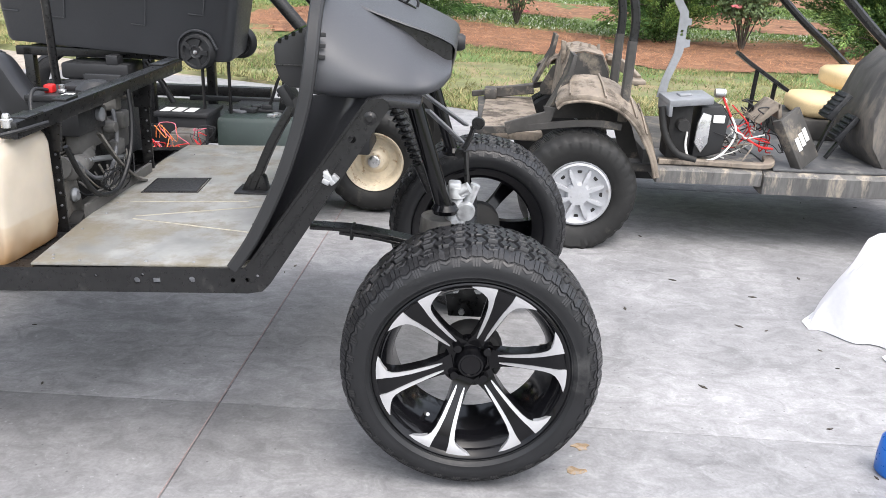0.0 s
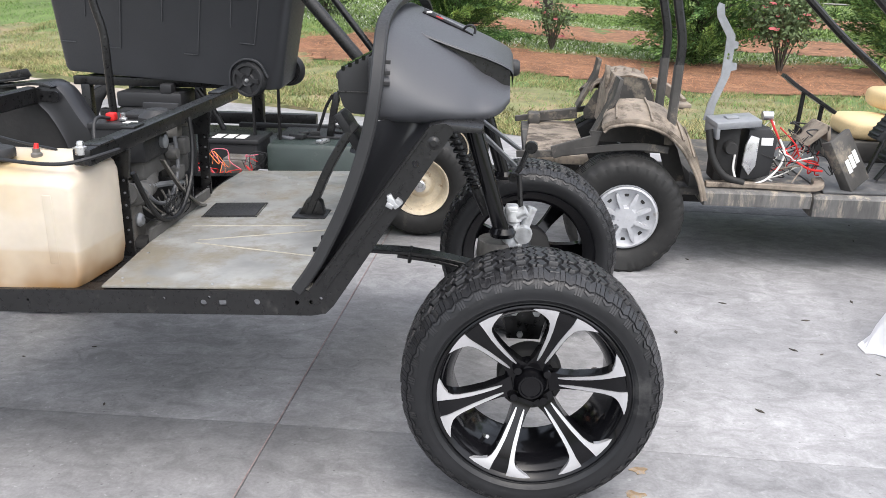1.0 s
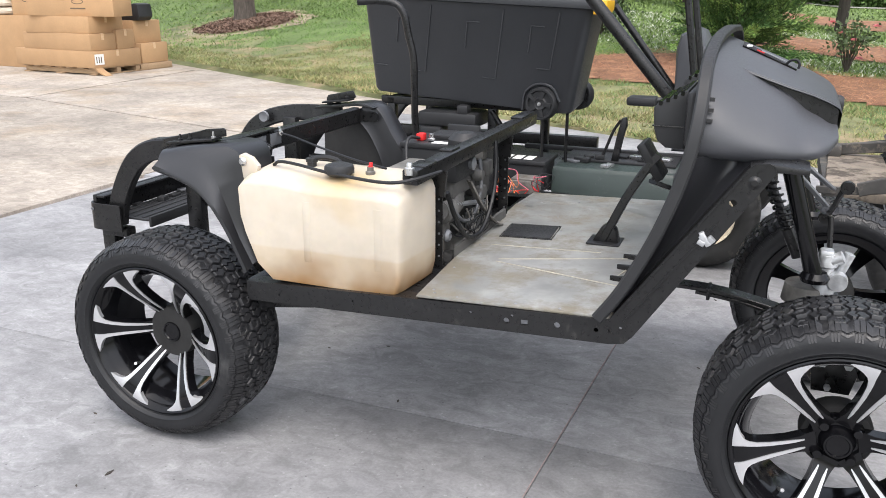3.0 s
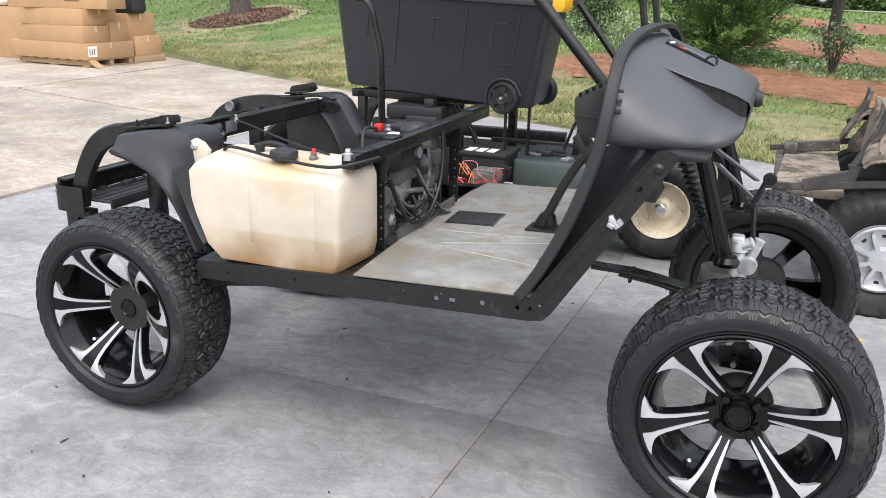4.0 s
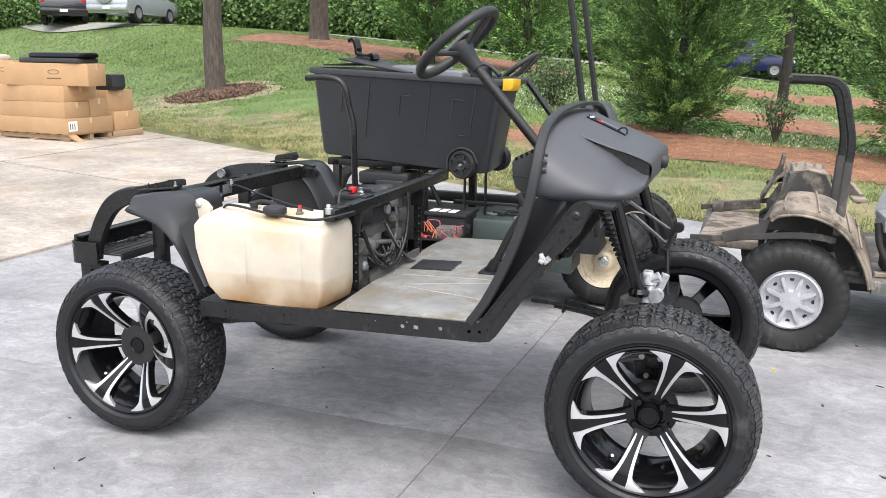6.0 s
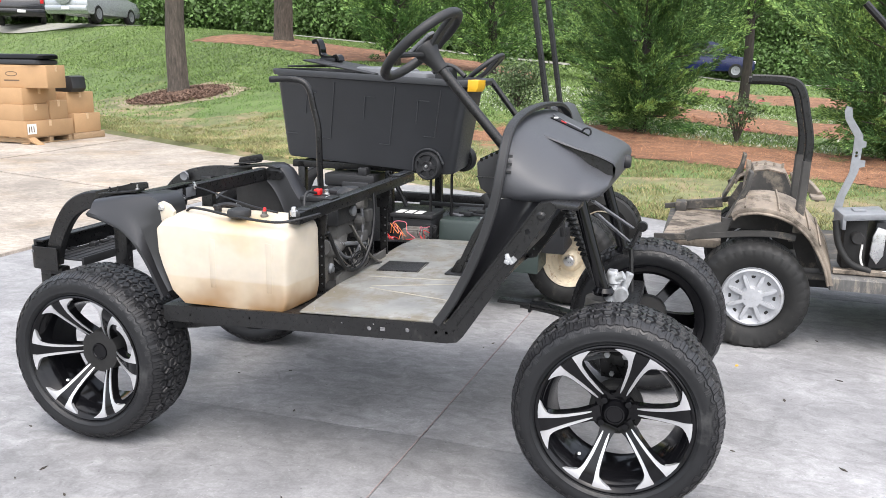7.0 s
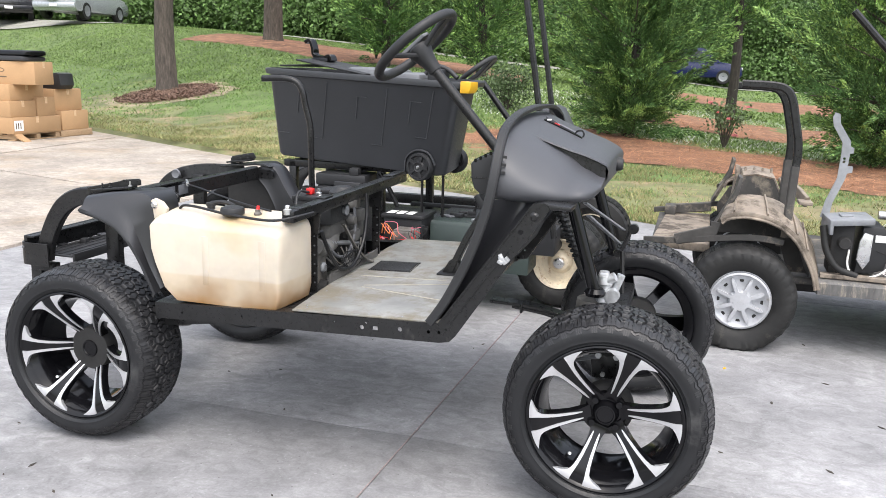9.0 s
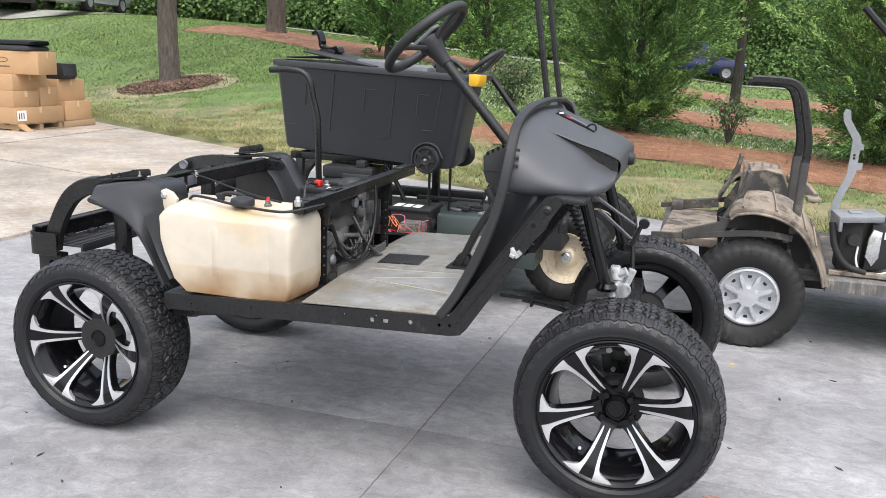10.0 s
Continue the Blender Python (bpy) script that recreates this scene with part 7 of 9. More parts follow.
# rounded rear fenders
for y0, y1 in ((1.70, 1.98), (2.68, 2.96)):
    bm = B()
    rings = []
    for i in range(13):
        a = radians(178 - 178 * i / 12)
        x, z = -0.40 + 0.30 * math.cos(a), 0.26 + 0.31 * math.sin(a)
        rings.append([(x, y0, z - 0.02), (x, y0 + 0.01, z), (x, (y0 + y1) / 2, z + 0.006), (x, y1 - 0.01, z), (x, y1, z - 0.02)])
    shell(bm, rings, 0.006)
    part("fender", bm, BLACK_PLASTIC, cart3, "rounded black fender")
# battery and wires at the edge of the tub
bm = B()
box(bm, 0.40, 0.60, 1.70, 1.90, 0.33, 0.445, 0.008)
box(bm, 0.39, 0.61, 1.69, 1.91, 0.440, 0.460, 0.005)
bt = part("battery", bm, BLACK_PLASTIC, cart3, "black battery box with white patches")
for k in range(3):
    bm = B()
    box(bm, 0.41 + 0.05 * k, 0.448 + 0.05 * k, 1.71, 1.79, 0.4605, 0.463, 0.001)
    part("battery_patch", bm, LABEL, bt, "white patch")
bm = B()
box(bm, 0.50, 0.61, 1.55, 1.65, 0.33, 0.405, 0.006)
box(bm, 0.505, 0.605, 1.555, 1.645, 0.404, 0.412, 0.002)
part("relay_box", bm, GREASY, cart3, "dirty relay box")
bm = B()
box(bm, 0.30, 0.72, 1.40, 1.72, 0.29, 0.33, 0.006)
part("battery_shelf", bm, BLACK_STEEL, cart3)
rr = random.Random(31)
for i in range(22):
    a = Vector((rr.uniform(0.44, 0.66), rr.uniform(1.38, 1.52), rr.uniform(0.34, 0.43)))
    pts = [a]
    for k in range(4):
        a = a + Vector((rr.uniform(-0.06, 0.06), rr.uniform(-0.04, 0.04), rr.uniform(-0.06, 0.06)))
        a.z = min(0.46, max(0.335, a.z))
        pts.append(a)
    bm = B()
    sweep(bm, smooth_path(pts, 5), rr.choice((0.0012, 0.0018)))
    part("wire", bm, rr.choice((PINK_WIRE, RED, ORANGE_WIRE, BLACK_PLASTIC, GREY_PLASTIC)) if i < 16 else ORANGE_WIRE, cart3)
# bent tube in front of the bin
bm = B()
sweep(bm, smooth_path([(-0.20, 1.60, 1.098), (-0.10, 1.60, 1.102), (-0.03, 1.605, 1.090), (0.005, 1.61, 1.05), (0.022, 1.615, 0.97), (0.042, 1.62, 0.88), (0.046, 1.62, 0.78), (0.044, 1.63, 0.60), (0.044, 1.66, 0.36)], 5), 0.0155)
part("roof_tube", bm, BLACK_STEEL, cart3, "bent black roof support tube")
bm = B()
box(bm, 0.02, 0.07, 1.64, 1.76, 0.34, 0.38, 0.004)
part("tube_foot", bm, BLACK_STEEL, cart3)
# dash, posts, steering
bm = B()
prism(bm, [(1.06, 0.45), (1.055, 0.70), (1.045, 0.90), (1.06, 0.965), (1.10, 0.985), (1.14, 0.97), (1.20, 0.86), (1.25, 0.70), (1.26, 0.45)], "xz", 2.18, 2.62, 0.03)
part("front_cowl", bm, COWL_PAINT, cart3, "charcoal front cowl")
for y, dx in ((1.72, -0.005), (2.16, -0.022)):
    bm = B()
    sweep(bm, [(1.255 + dx, y, 0.40), (1.155 + dx, y, 0.99), (0.995 + dx, y, 1.95)], rect(0.026, 0.028, 0.25), up=(0, 1, 0))
    part("windscreen_post", bm, BLACK_STEEL, cart3, "upright black windscreen post")
bm = B()
d3 = Vector((-0.62, 0, 0.78)).normalized()
c3 = Vector((0.69, 2.30, 1.15))
sweep(bm, [c3 - d3 * 0.06, c3 - d3 * 0.62], 0.016)
part("steering_column", bm, BLACK_STEEL, cart3, "black steering column tube")
bm = B()
sweep(bm, [c3 + Vector((0.78, 0, 0.62)).normalized() * (0.125 * math.cos(2 * math.pi * i / 36)) + Vector((0, 0.125 * math.sin(2 * math.pi * i / 36), 0)) for i in range(36)], 0.013, closed=True)
sweep(bm, [c3 - Vector((0.78, 0, 0.62)).normalized() * 0.12 - d3 * 0.005, c3 - d3 * 0.02, c3 + Vector((0.78, 0, 0.62)).normalized() * 0.12], rect(0.06, 0.02))
part("steering_wheel", bm, BLACK_PLASTIC, cart3, "black plastic steering wheel")
# pedals standing in the tub
bm = B()
prism(bm, [(0.845, 0.445), (0.875, 0.445), (0.885, 0.54), (0.905, 0.60), (0.90, 0.635), (0.88, 0.63), (0.865, 0.56)], "xz", 1.90, 1.93, 0.004)
sweep(bm, smooth_path([(0.80, 1.92, 0.448), (0.82, 1.92, 0.50), (0.845, 1.92, 0.57), (0.875, 1.92, 0.62)], 4), rect(0.014, 0.012))
part("brake_lever", bm, BLACK_STEEL, cart3, "black lever standing on the ledge")
bm = B()
box(bm, 0.90, 1.02, 1.86, 1.96, 0.69, 0.725, 0.010)
sweep(bm, [(1.01, 1.91, 0.71), (1.10, 1.95, 0.72), (1.20, 2.0, 0.72)], 0.012)
sweep(bm, [(1.20, 1.75, 0.42), (1.20, 2.0, 0.72)], 0.012)
part("gear_selector", bm, BLACK_PLASTIC, cart3)

# ---- the wheeled storage bin ----
MB = pose(-0.305, 1.925, 0.692, 0, 2.0, -10.5)
bin_thing = thing("storage_bin", tuple(MB.translation), "large black wheeled plastic storage bin filled with cart parts", "storage bin")


def bin_part(name, bm, mat, label="", parent=None):
    bmesh.ops.transform(bm, matrix=MB, verts=bm.verts[:])
    return part(name, bm, mat, parent or bin_thing, label)


def rounded(x0, x1, y0, y1, z, r=0.04, n=5):
    pts = []
    for cx, cy, a0 in ((x1 - r, y0 + r, -90), (x1 - r, y1 - r, 0), (x0 + r, y1 - r, 90), (x0 + r, y0 + r, 180)):
        for k in range(n):
            a = radians(a0 + 90 * k / (n - 1))
            pts.append((cx + r * math.cos(a), cy + r * math.sin(a), z))
    return pts


bm = B()
BH = 0.455
rings = [rounded(0.01, 1.02, 0.0, 0.36, 0.0, 0.05), rounded(0.0, 1.03, -0.005, 0.365, 0.015, 0.05), rounded(-0.045, 1.09, -0.035, 0.39, BH - 0.036, 0.05), rounded(-0.05, 1.095, -0.038, 0.393, BH - 0.032, 0.05),
         rounded(-0.062, 1.135, -0.05, 0.405, BH - 0.030, 0.05), rounded(-0.066, 1.14, -0.054, 0.409, BH - 0.008, 0.05), rounded(-0.062, 1.135, -0.05, 0.405, BH, 0.05), rounded(-0.045, 1.09, -0.035, 0.39, BH, 0.045), rounded(0.01, 0.95, 0.01, 0.35, 0.02, 0.045)]
loft(bm, rings)
for v in bm.verts:      # the end slants a little
    if v.co.x > 0.5:
        v.co.x -= 0.26 * max(0.0, v.co.y + 0.03)
bin_part("bin_body", bm, BIN_PLASTIC, "black ribbed plastic tub")
def bin_line(pts):
    """A fine moulded edge on the bin's sloping front."""
    bm = B()
    sweep(bm, [(x, -0.0065 - 0.0285 * (z - 0.015) / (BH - 0.065), z) for x, z in pts], rect(0.005, 0.006), up=(0, 1, 0))
    bin_part("rib", bm, BIN_PLASTIC)


for x in (0.165, 0.525, 0.83):      # stepped panels moulded into the front
    bin_line([(x + 0.060, 0.345), (x, 0.345), (x - 0.012, 0.235)])
    bin_line([(x + 0.175 - 0.05 * (x > 0.8), BH - 0.052), (x + 0.140 - 0.05 * (x > 0.8), 0.115 + 0.06 * (x > 0.8)), (x + 0.078 - 0.05 * (x > 0.8), 0.115 + 0.06 * (x > 0.8))])
bin_line([(0.02, 0.125), (0.095, 0.125)])
for y, sg in ((-0.045, 1), (0.33, -1)):
    bm = B()
    lathe(bm, [(0.0, 0.0), (0.02, 0.0), (0.024, -0.003), (0.03, 0.004), (0.052, 0.004), (0.056, -0.004), (0.064, -0.004), (0.068, 0.004), (0.068, 0.04), (0.0, 0.04)], 32, at=(0.898, y, 0.036))
    for k in range(5):
        spoke_strip(bm, radians(72 * k), [(0.02, -0.007, 0.007), (0.054, -0.009, 0.009)], lambda r: -0.004, 0.012)
        for v in bm.verts[-8:]:
            v.co += Vector((0.895, y, 0.035))
    bw = bin_part("bin_wheel", bm, BLACK_PLASTIC, "black five-spoke plastic bin wheel")
    bm = B()
    lathe(bm, [(0.0, -0.006), (0.007, -0.005), (0.009, 0.0)], 12, at=(0.895, y, 0.035))
    bin_part("axle_cap", bm, CHROME, "", bw)
bm = B()
sweep(bm, [(0.895, -0.02, 0.035), (0.895, 0.34, 0.035)], 0.012)
bin_part("axle", bm, BLACK_STEEL)
bm = B()
sweep(bm, smooth_path([(0.808, -0.020, 0.0), (0.814, -0.020, 0.07), (0.855, -0.022, 0.108), (0.90, -0.022, 0.116), (0.945, -0.022, 0.100), (0.975, -0.020, 0.05)], 5), rect(0.008, 0.012), up=(0, 1, 0))
bin_part("wheel_arch", bm, BIN_PLASTIC)
bm = B()
prism(bm, [(1.105, BH - 0.050), (1.148, BH - 0.048), (1.160, BH - 0.03), (1.160, BH + 0.004), (1.105, BH + 0.004)], "xz", -0.062, 0.02, 0.005)
bin_part("latch", bm, YELLOW, "yellow plastic lid latch")
# what lies in it
LO = Vector(MB.translation)


def in_bin(name, bm, mat, label, category):
    bmesh.ops.transform(bm, matrix=MB, verts=bm.verts[:])
    c = sum((v.co for v in bm.verts), Vector()) / len(bm.verts)
    return single(name, bm, mat, tuple(c), label, category)


# two flat black plastic panels, filed with the floor mats
bm = B()
box(bm, -0.10, 0.20, 0.06, 0.36, -0.004, 0.004, 0.002, pose(0.05, 0, BH + 0.018, 0, -4, -6))
in_bin("floor_mat", bm, BLACK_PLASTIC, "thin black plastic panel lying on the full bin", "floor mat")
bm = B()
box(bm, 0.0, 0.42, 0.0, 0.26, -0.004, 0.004, 0.002, pose(0.10, 0.02, BH + 0.048, 2, 7, 4))
in_bin("floor_mat", bm, BLACK_PLASTIC, "long black plastic panel sloping across the bin", "floor mat")
bm = B()
sweep(bm, smooth_path([(0.04, 0.20, BH + 0.14), (0.07, 0.20, BH + 0.15), (0.09, 0.20, BH + 0.11), (0.10, 0.20, BH + 0.075), (0.16, 0.20, BH + 0.065), (0.20, 0.20, BH + 0.075), (0.215, 0.20, BH + 0.05)], 5), rect(0.05, 0.018))
box(bm, 0.10, 0.20, 0.16, 0.24, BH + 0.02, BH + 0.065, 0.008)
in_bin("bracket", bm, GLOSS_BLACK, "curled glossy black bracket on top of the bin", "bracket")
bm = B()
box(bm, 0.36, 0.60, 0.10, 0.40, BH - 0.06, BH + 0.03, 0.025, pose(0, 0, 0, 0, 0, 0))
in_bin("grey_pad", bm, GREY_PLASTIC, "grey plastic housing in the bin", "housing")
bm = B()
box(bm, 0.66, 0.80, 0.10, 0.36, BH - 0.06, BH + 0.02, 0.02)
in_bin("grey_pad", bm, GREY_PLASTIC, "second grey plastic housing in the bin", "housing")
bm = B()
box(bm, 0.84, 0.92, 0.10, 0.20, BH - 0.04, BH + 0.05, 0.012)
sweep(bm, smooth_path([(0.82, 0.12, BH + 0.02), (0.86, 0.14, BH + 0.06), (0.92, 0.16, BH + 0.05), (0.98, 0.16, BH + 0.01)], 5), 0.012)
in_bin("switch_part", bm, BLACK_PLASTIC, "small black switch part in the bin", "part")
bm = B()
box(bm, 0.02, 0.92, 0.01, 0.36, BH - 0.14, BH - 0.05, 0.03)
in_bin("parts_pile", bm, DARK_UNDER, "dark heap of small cart parts filling the bin", "parts")

# ---- boxes on a pallet ----
BEIGE = material("beige_vinyl", (0.50, 0.43, 0.34), 0.55, var=0.1, scale=6, fine=120, bump=0.05)
PB = pose(-7.58, 7.62, LOW, 0, 0, -4) @ Matrix.Diagonal((1.095, 0.81, 0.87, 1))


def place(bm, m):
    bmesh.ops.transform(bm, matrix=m, verts=bm.verts[:])


def pallet():
    t = thing("pallet", tuple(PB @ Vector((-0.6, 0.6, 0))), "wooden shipping pallet under cardboard boxes", "pallet")
    for k in range(3):
        bm = B()
        box(bm, -1.35, 0.0, 0.05 + 0.45 * k, 0.14 + 0.45 * k, 0.018, 0.095, 0.003)
        place(bm, PB)
        part("stringer", bm, WOOD, t)
    for k in range(7):
        bm = B()
        box(bm, -1.35 + 0.205 * k, -1.23 + 0.205 * k, 0.0, 1.10, 0.096, 0.116, 0.003)
        place(bm, PB)
        part("deck_board", bm, WOOD, t)
        bm = B()
        if k % 3 == 0:
            box(bm, -1.35 + 0.205 * k, -1.23 + 0.205 * k, 0.0, 1.10, 0.0, 0.017, 0.003)
            place(bm, PB)
            part("bottom_board", bm, WOOD, t)
        else:
            bm.free()


pallet()


def carton(x0, x1, y0, y1, z0, z1, rz, label, tape=True, mark=None, print_bars=0):
    m = PB @ Matrix.Translation(((x0 + x1) / 2, (y0 + y1) / 2, z0)) @ pose(0, 0, 0, 0, 0, rz)
    w, d, h = (x1 - x0) / 2, (y1 - y0) / 2, z1 - z0
    t = thing("cardboard_box", tuple(m.translation), label, "box", "boxes on the pallet")
    bm = B()
    box(bm, -w, w, -d, d, 0, h, 0.006)
    for v in bm.verts:
        v.co.z -= 0.008 * (1 - (v.co.x / w) ** 2) * (1 if v.co.z > h / 2 else 0)
    place(bm, m)
    part("carton", bm, CARD, t)
    for sx in (-1, 1):      # the flaps meet along the top
        bm = B()
        box(bm, -w + 0.004, w - 0.004, 0.003 if sx > 0 else -d + 0.004, d - 0.004 if sx > 0 else -0.003, h - 0.006, h + 0.003, 0.001)
        place(bm, m)
        part("flap", bm, CARD, t)
    if tape:
        bm = B()
        box(bm, -w - 0.002, w + 0.002, -0.03, 0.03, h + 0.003, h + 0.0045, 0)
        box(bm, w, w + 0.0025, -0.03, 0.03, h - 0.10, h + 0.004, 0)
        place(bm, m)
        part("tape", bm, TAPE, t, "strip of packing tape")
    if mark:
        bm = B()
        u, v0, s1, s2 = mark
        box(bm, w, w + 0.002, u, u + s1, v0, v0 + s2, 0)
        place(bm, m)
        part("label", bm, LABEL, t, "white shipping label")
        for k in range(3):
            bm = B()
            box(bm, w + 0.002, w + 0.003, u + 0.03 + 0.05 * k, u + 0.05 + 0.05 * k, v0 + 0.03, v0 + s2 - 0.04, 0)
            place(bm, m)
            part("label_bar", bm, CARD_INK, t)
    for k in range(print_bars):
        bm = B()
        if k == 0:      # an oval mark on the long side
            sweep(bm, [(w * 0.2 + 0.09 * math.cos(a * 0.2618), -d - 0.001, h * 0.62 + 0.035 * math.sin(a * 0.2618)) for a in range(24)], rect(0.012, 0.002), up=(0, 1, 0), closed=True)
        else:
            box(bm, w * 0.2 - 0.12, w * 0.2 + 0.12, -d - 0.002, -d + 0.002, h * 0.30 - 0.04 * (k - 1), h * 0.30 + 0.022 - 0.04 * (k - 1), 0)
        place(bm, m)
        part("printed_mark", bm, CARD_INK, t)
    return t


carton(-1.45, 0.02, -0.02, 1.06, 0.117, 0.385, 0, "wide flat brown cardboard box with a white label", mark=(-0.52, 0.05, 0.20, 0.17))
carton(-1.27, -0.01, -0.01, 0.55, 0.389, 0.655, -1.0, "long brown cardboard box low in the stack", print_bars=0)
carton(-0.62, 0.0, 0.54, 0.98, 0.389, 0.70, 3, "square brown cardboard box in the stack")
carton(-1.20, -0.05, 0.0, 0.80, 0.659, 0.925, 2, "long brown cardboard box in the middle of the stack")
carton(-1.12, 0.27, 0.05, 0.60, 0.929, 1.30, 10, "taller taped brown cardboard box with printed marks", print_bars=2)
carton(-2.7, -1.50, 0.5, 1.3, 0.0, 0.90, 0, "large brown cardboard box behind the stack")
carton(-1.95, -1.45, 0.55, 1.2, 0.904, 1.33, 4, "small brown cardboard box with a printed oval", print_bars=1)
for k, (x0, y0, rz) in enumerate(((-2.54, 0.52, 2), (-2.58, 0.50, -2), (-2.52, 0.55, 3), (-2.56, 0.52, 0))):
    bm = B()
    loft(bm, [[tuple(PB @ Vector(p)) for p in rounded(x0 + e, x0 + 0.54 - e, y0 + e, y0 + 0.75 - e, 0.906 + 0.135 * k + dz, 0.16)] for dz, e in ((0, 0.05), (0.02, 0.01), (0.065, 0.0), (0.11, 0.015), (0.13, 0.06))])
    single("seat_cushion", bm, BEIGE, tuple(PB @ Vector((x0 + 0.27, y0 + 0.37, 0.906 + 0.135 * k))), "plump beige cushion in a stack on a box", "cushion")
carton(-0.85, -0.02, 1.12, 1.82, 0.117, 0.45, 2, "low brown cardboard box beside the pallet stack")
carton(-0.85, -0.10, 1.14, 1.78, 0.454, 0.83, -2, "brown cardboard box on the side stack")
bm = B()
box(bm, -0.92, 0.0, 1.08, 1.88, 0.0, 0.112, 0.006)
place(bm, PB)
single("pallet", bm, WOOD, tuple(PB @ Vector((-0.5, 1.5, 0))), "second wooden pallet under two boxes", "pallet")
bm = B()
prism(bm, [(0.03, 0.12), (0.10, 0.05), (0.20, 0.0), (0.24, 0.0), (0.14, 0.06), (0.06, 0.12)], "xz", -0.45, -0.30)
place(bm, PB @ pose(-0.05, 0.45, 0.003))
single("cardboard_flap", bm, CARD, tuple(PB @ Vector((0.1, 0.1, 0))), "torn cardboard flap hanging to the concrete", "cardboard")
for z, x0, x1, y0, y1, mt, lb in ((1.308, -0.95, 0.22, 0.10, 0.62, BLACK_PLASTIC, "black padded seat base lying on the boxes"), (1.397, -0.78, 0.25, 0.12, 0.60, GLOSS_BLACK, "glossy black seat cushion on top of the boxes")):
    bm = B()
    loft(bm, [[tuple(PB @ Vector(p)) for p in rounded(x0 + e, x1 - e, y0 + e, y1 - e, z + dz, 0.10)] for dz, e in ((0, 0.03), (0.012, 0.0), (0.06, 0.0), (0.08, 0.015), (0.088, 0.05))])
    single("seat_cushion", bm, mt, tuple(PB @ Vector(((x0 + x1) / 2, (y0 + y1) / 2, z))), lb, "cushion")
bm = B()
prism(bm, [(-0.40, 0.834), (-0.05, 0.834), (0.0, 0.90), (-0.02, 1.10), (-0.08, 1.12), (-0.35, 1.08), (-0.42, 0.95)], "xz", 1.15, 1.50, 0.02)
place(bm, PB)
single("plastic_part", bm, BLACK_PLASTIC, tuple(PB @ Vector((-0.2, 1.4, 0.834))), "black plastic cart part on the side boxes", "cart part")

# ---- white sheet and blue bottle at the slab's edge ----
def sheet_point(u, v):
    """A heap of stiff plastic sheet: a swelling bag, drawn out to a crumpled tip on one side."""
    t = u ** 1.25
    x = 2.77 + 1.3 * t
    spread = 0.03 + 0.52 * min(1.0, t * 1.5)
    y = 0.93 - 0.12 * t + (v - 0.5) * 2 * spread
    arch = max(0.0, math.sin(math.pi * v)) ** 0.7
    lift = 0.50 * (1 - math.exp(-7.5 * max(0.0, t - 0.01))) * arch
    crease = 0.085 * abs(noise.noise((x * 3.4, v * 3.4, 2))) + 0.030 * abs(noise.noise((x * 7, v * 6, 5)))
    if t < 0.16:
        lift += 0.05 * math.sin(t / 0.16 * 3.1) * arch
        y += 0.02 * math.sin(60 * t)
    return (x, y, max(0.004, 0.005 + lift - crease * (0.4 + arch)))


bm = B()
shell(bm, [[sheet_point(i / 44, j / 30) for j in range(31)] for i in range(45)], 0.003)
sheet = single("white_sheet", bm, SHEET, (3.2, 0.85, 0), "crumpled white plastic sheet heaped on the concrete", "sheet")
bm = B()
shell(bm, [[(2.92 + 0.030 * i, 0.42 + 0.05 * j - 0.006 * i, 0.004 + 0.05 * math.sin(0.35 * i) * (j / 6) + 0.012 * abs(noise.noise((i * 0.5, j * 0.6, 9)))) for j in range(7)] for i in range(14)], 0.002)
single("white_sheet", bm, SHEET, (3.0, 0.5, 0), "loose flap of white plastic sheet", "sheet")
bm = B()
lathe(bm, [(0.0, 0.0), (0.035, 0.0), (0.042, 0.008), (0.043, 0.05), (0.040, 0.09), (0.024, 0.115), (0.018, 0.12), (0.018, 0.14), (0.0, 0.142)], 28, axis="z", at=(2.675, 0.12, 0))
single("bottle", bm, BLUE, (2.675, 0.12, 0), "small blue plastic bottle standing on concrete", "bottle")

# stains, chalk line and litter on the slab
def blot(name, x, y, r, mat, label, z=0.0015, seed=0):
    rg = random.Random(seed)
    k = 14
    bm = B()
    pts = []
    for i in range(k):
        a = 2 * math.pi * i / k
        q = r * rg.uniform(0.55, 1.1)
        pts.append((x + 1.4 * q * math.cos(a), y + q * math.sin(a)))
    prism(bm, pts, "xy", z - 0.001, z)
    tagged(single(name, bm, mat, (x, y, z), label, "stain", kind="structure"))


blot("rust_stain", 1.955, 0.165, 0.018, RUST_STAIN, "small orange rust stain", seed=1)
blot("rust_stain", 1.932, 0.065, 0.018, RUST_STAIN, "small orange rust stain", seed=2)
bm = B()
P0, P1 = Vector((1.012, -0.42)), Vector((1.122, 2.62))
dd = (P1 - P0).normalized()
nn = Vector((-dd.y, dd.x)) * 0.0014
off = Vector((0.006, 0))
prism(bm, [tuple(P0 - nn + off), tuple(P1 - nn + off), tuple(P1 + nn + off), tuple(P0 + nn + off)], "xy", 0.0004, 0.0016)
single("chalk_line", bm, RED_CHALK, (1.06, 1.0, 0.001), "faint red chalk line along the joint", "line", kind="structure")
rg = random.Random(77)
DEBRIS = material("dry_leaf", (0.06, 0.05, 0.04), 0.8, var=0.3, bump=0.0, piece=0.5)
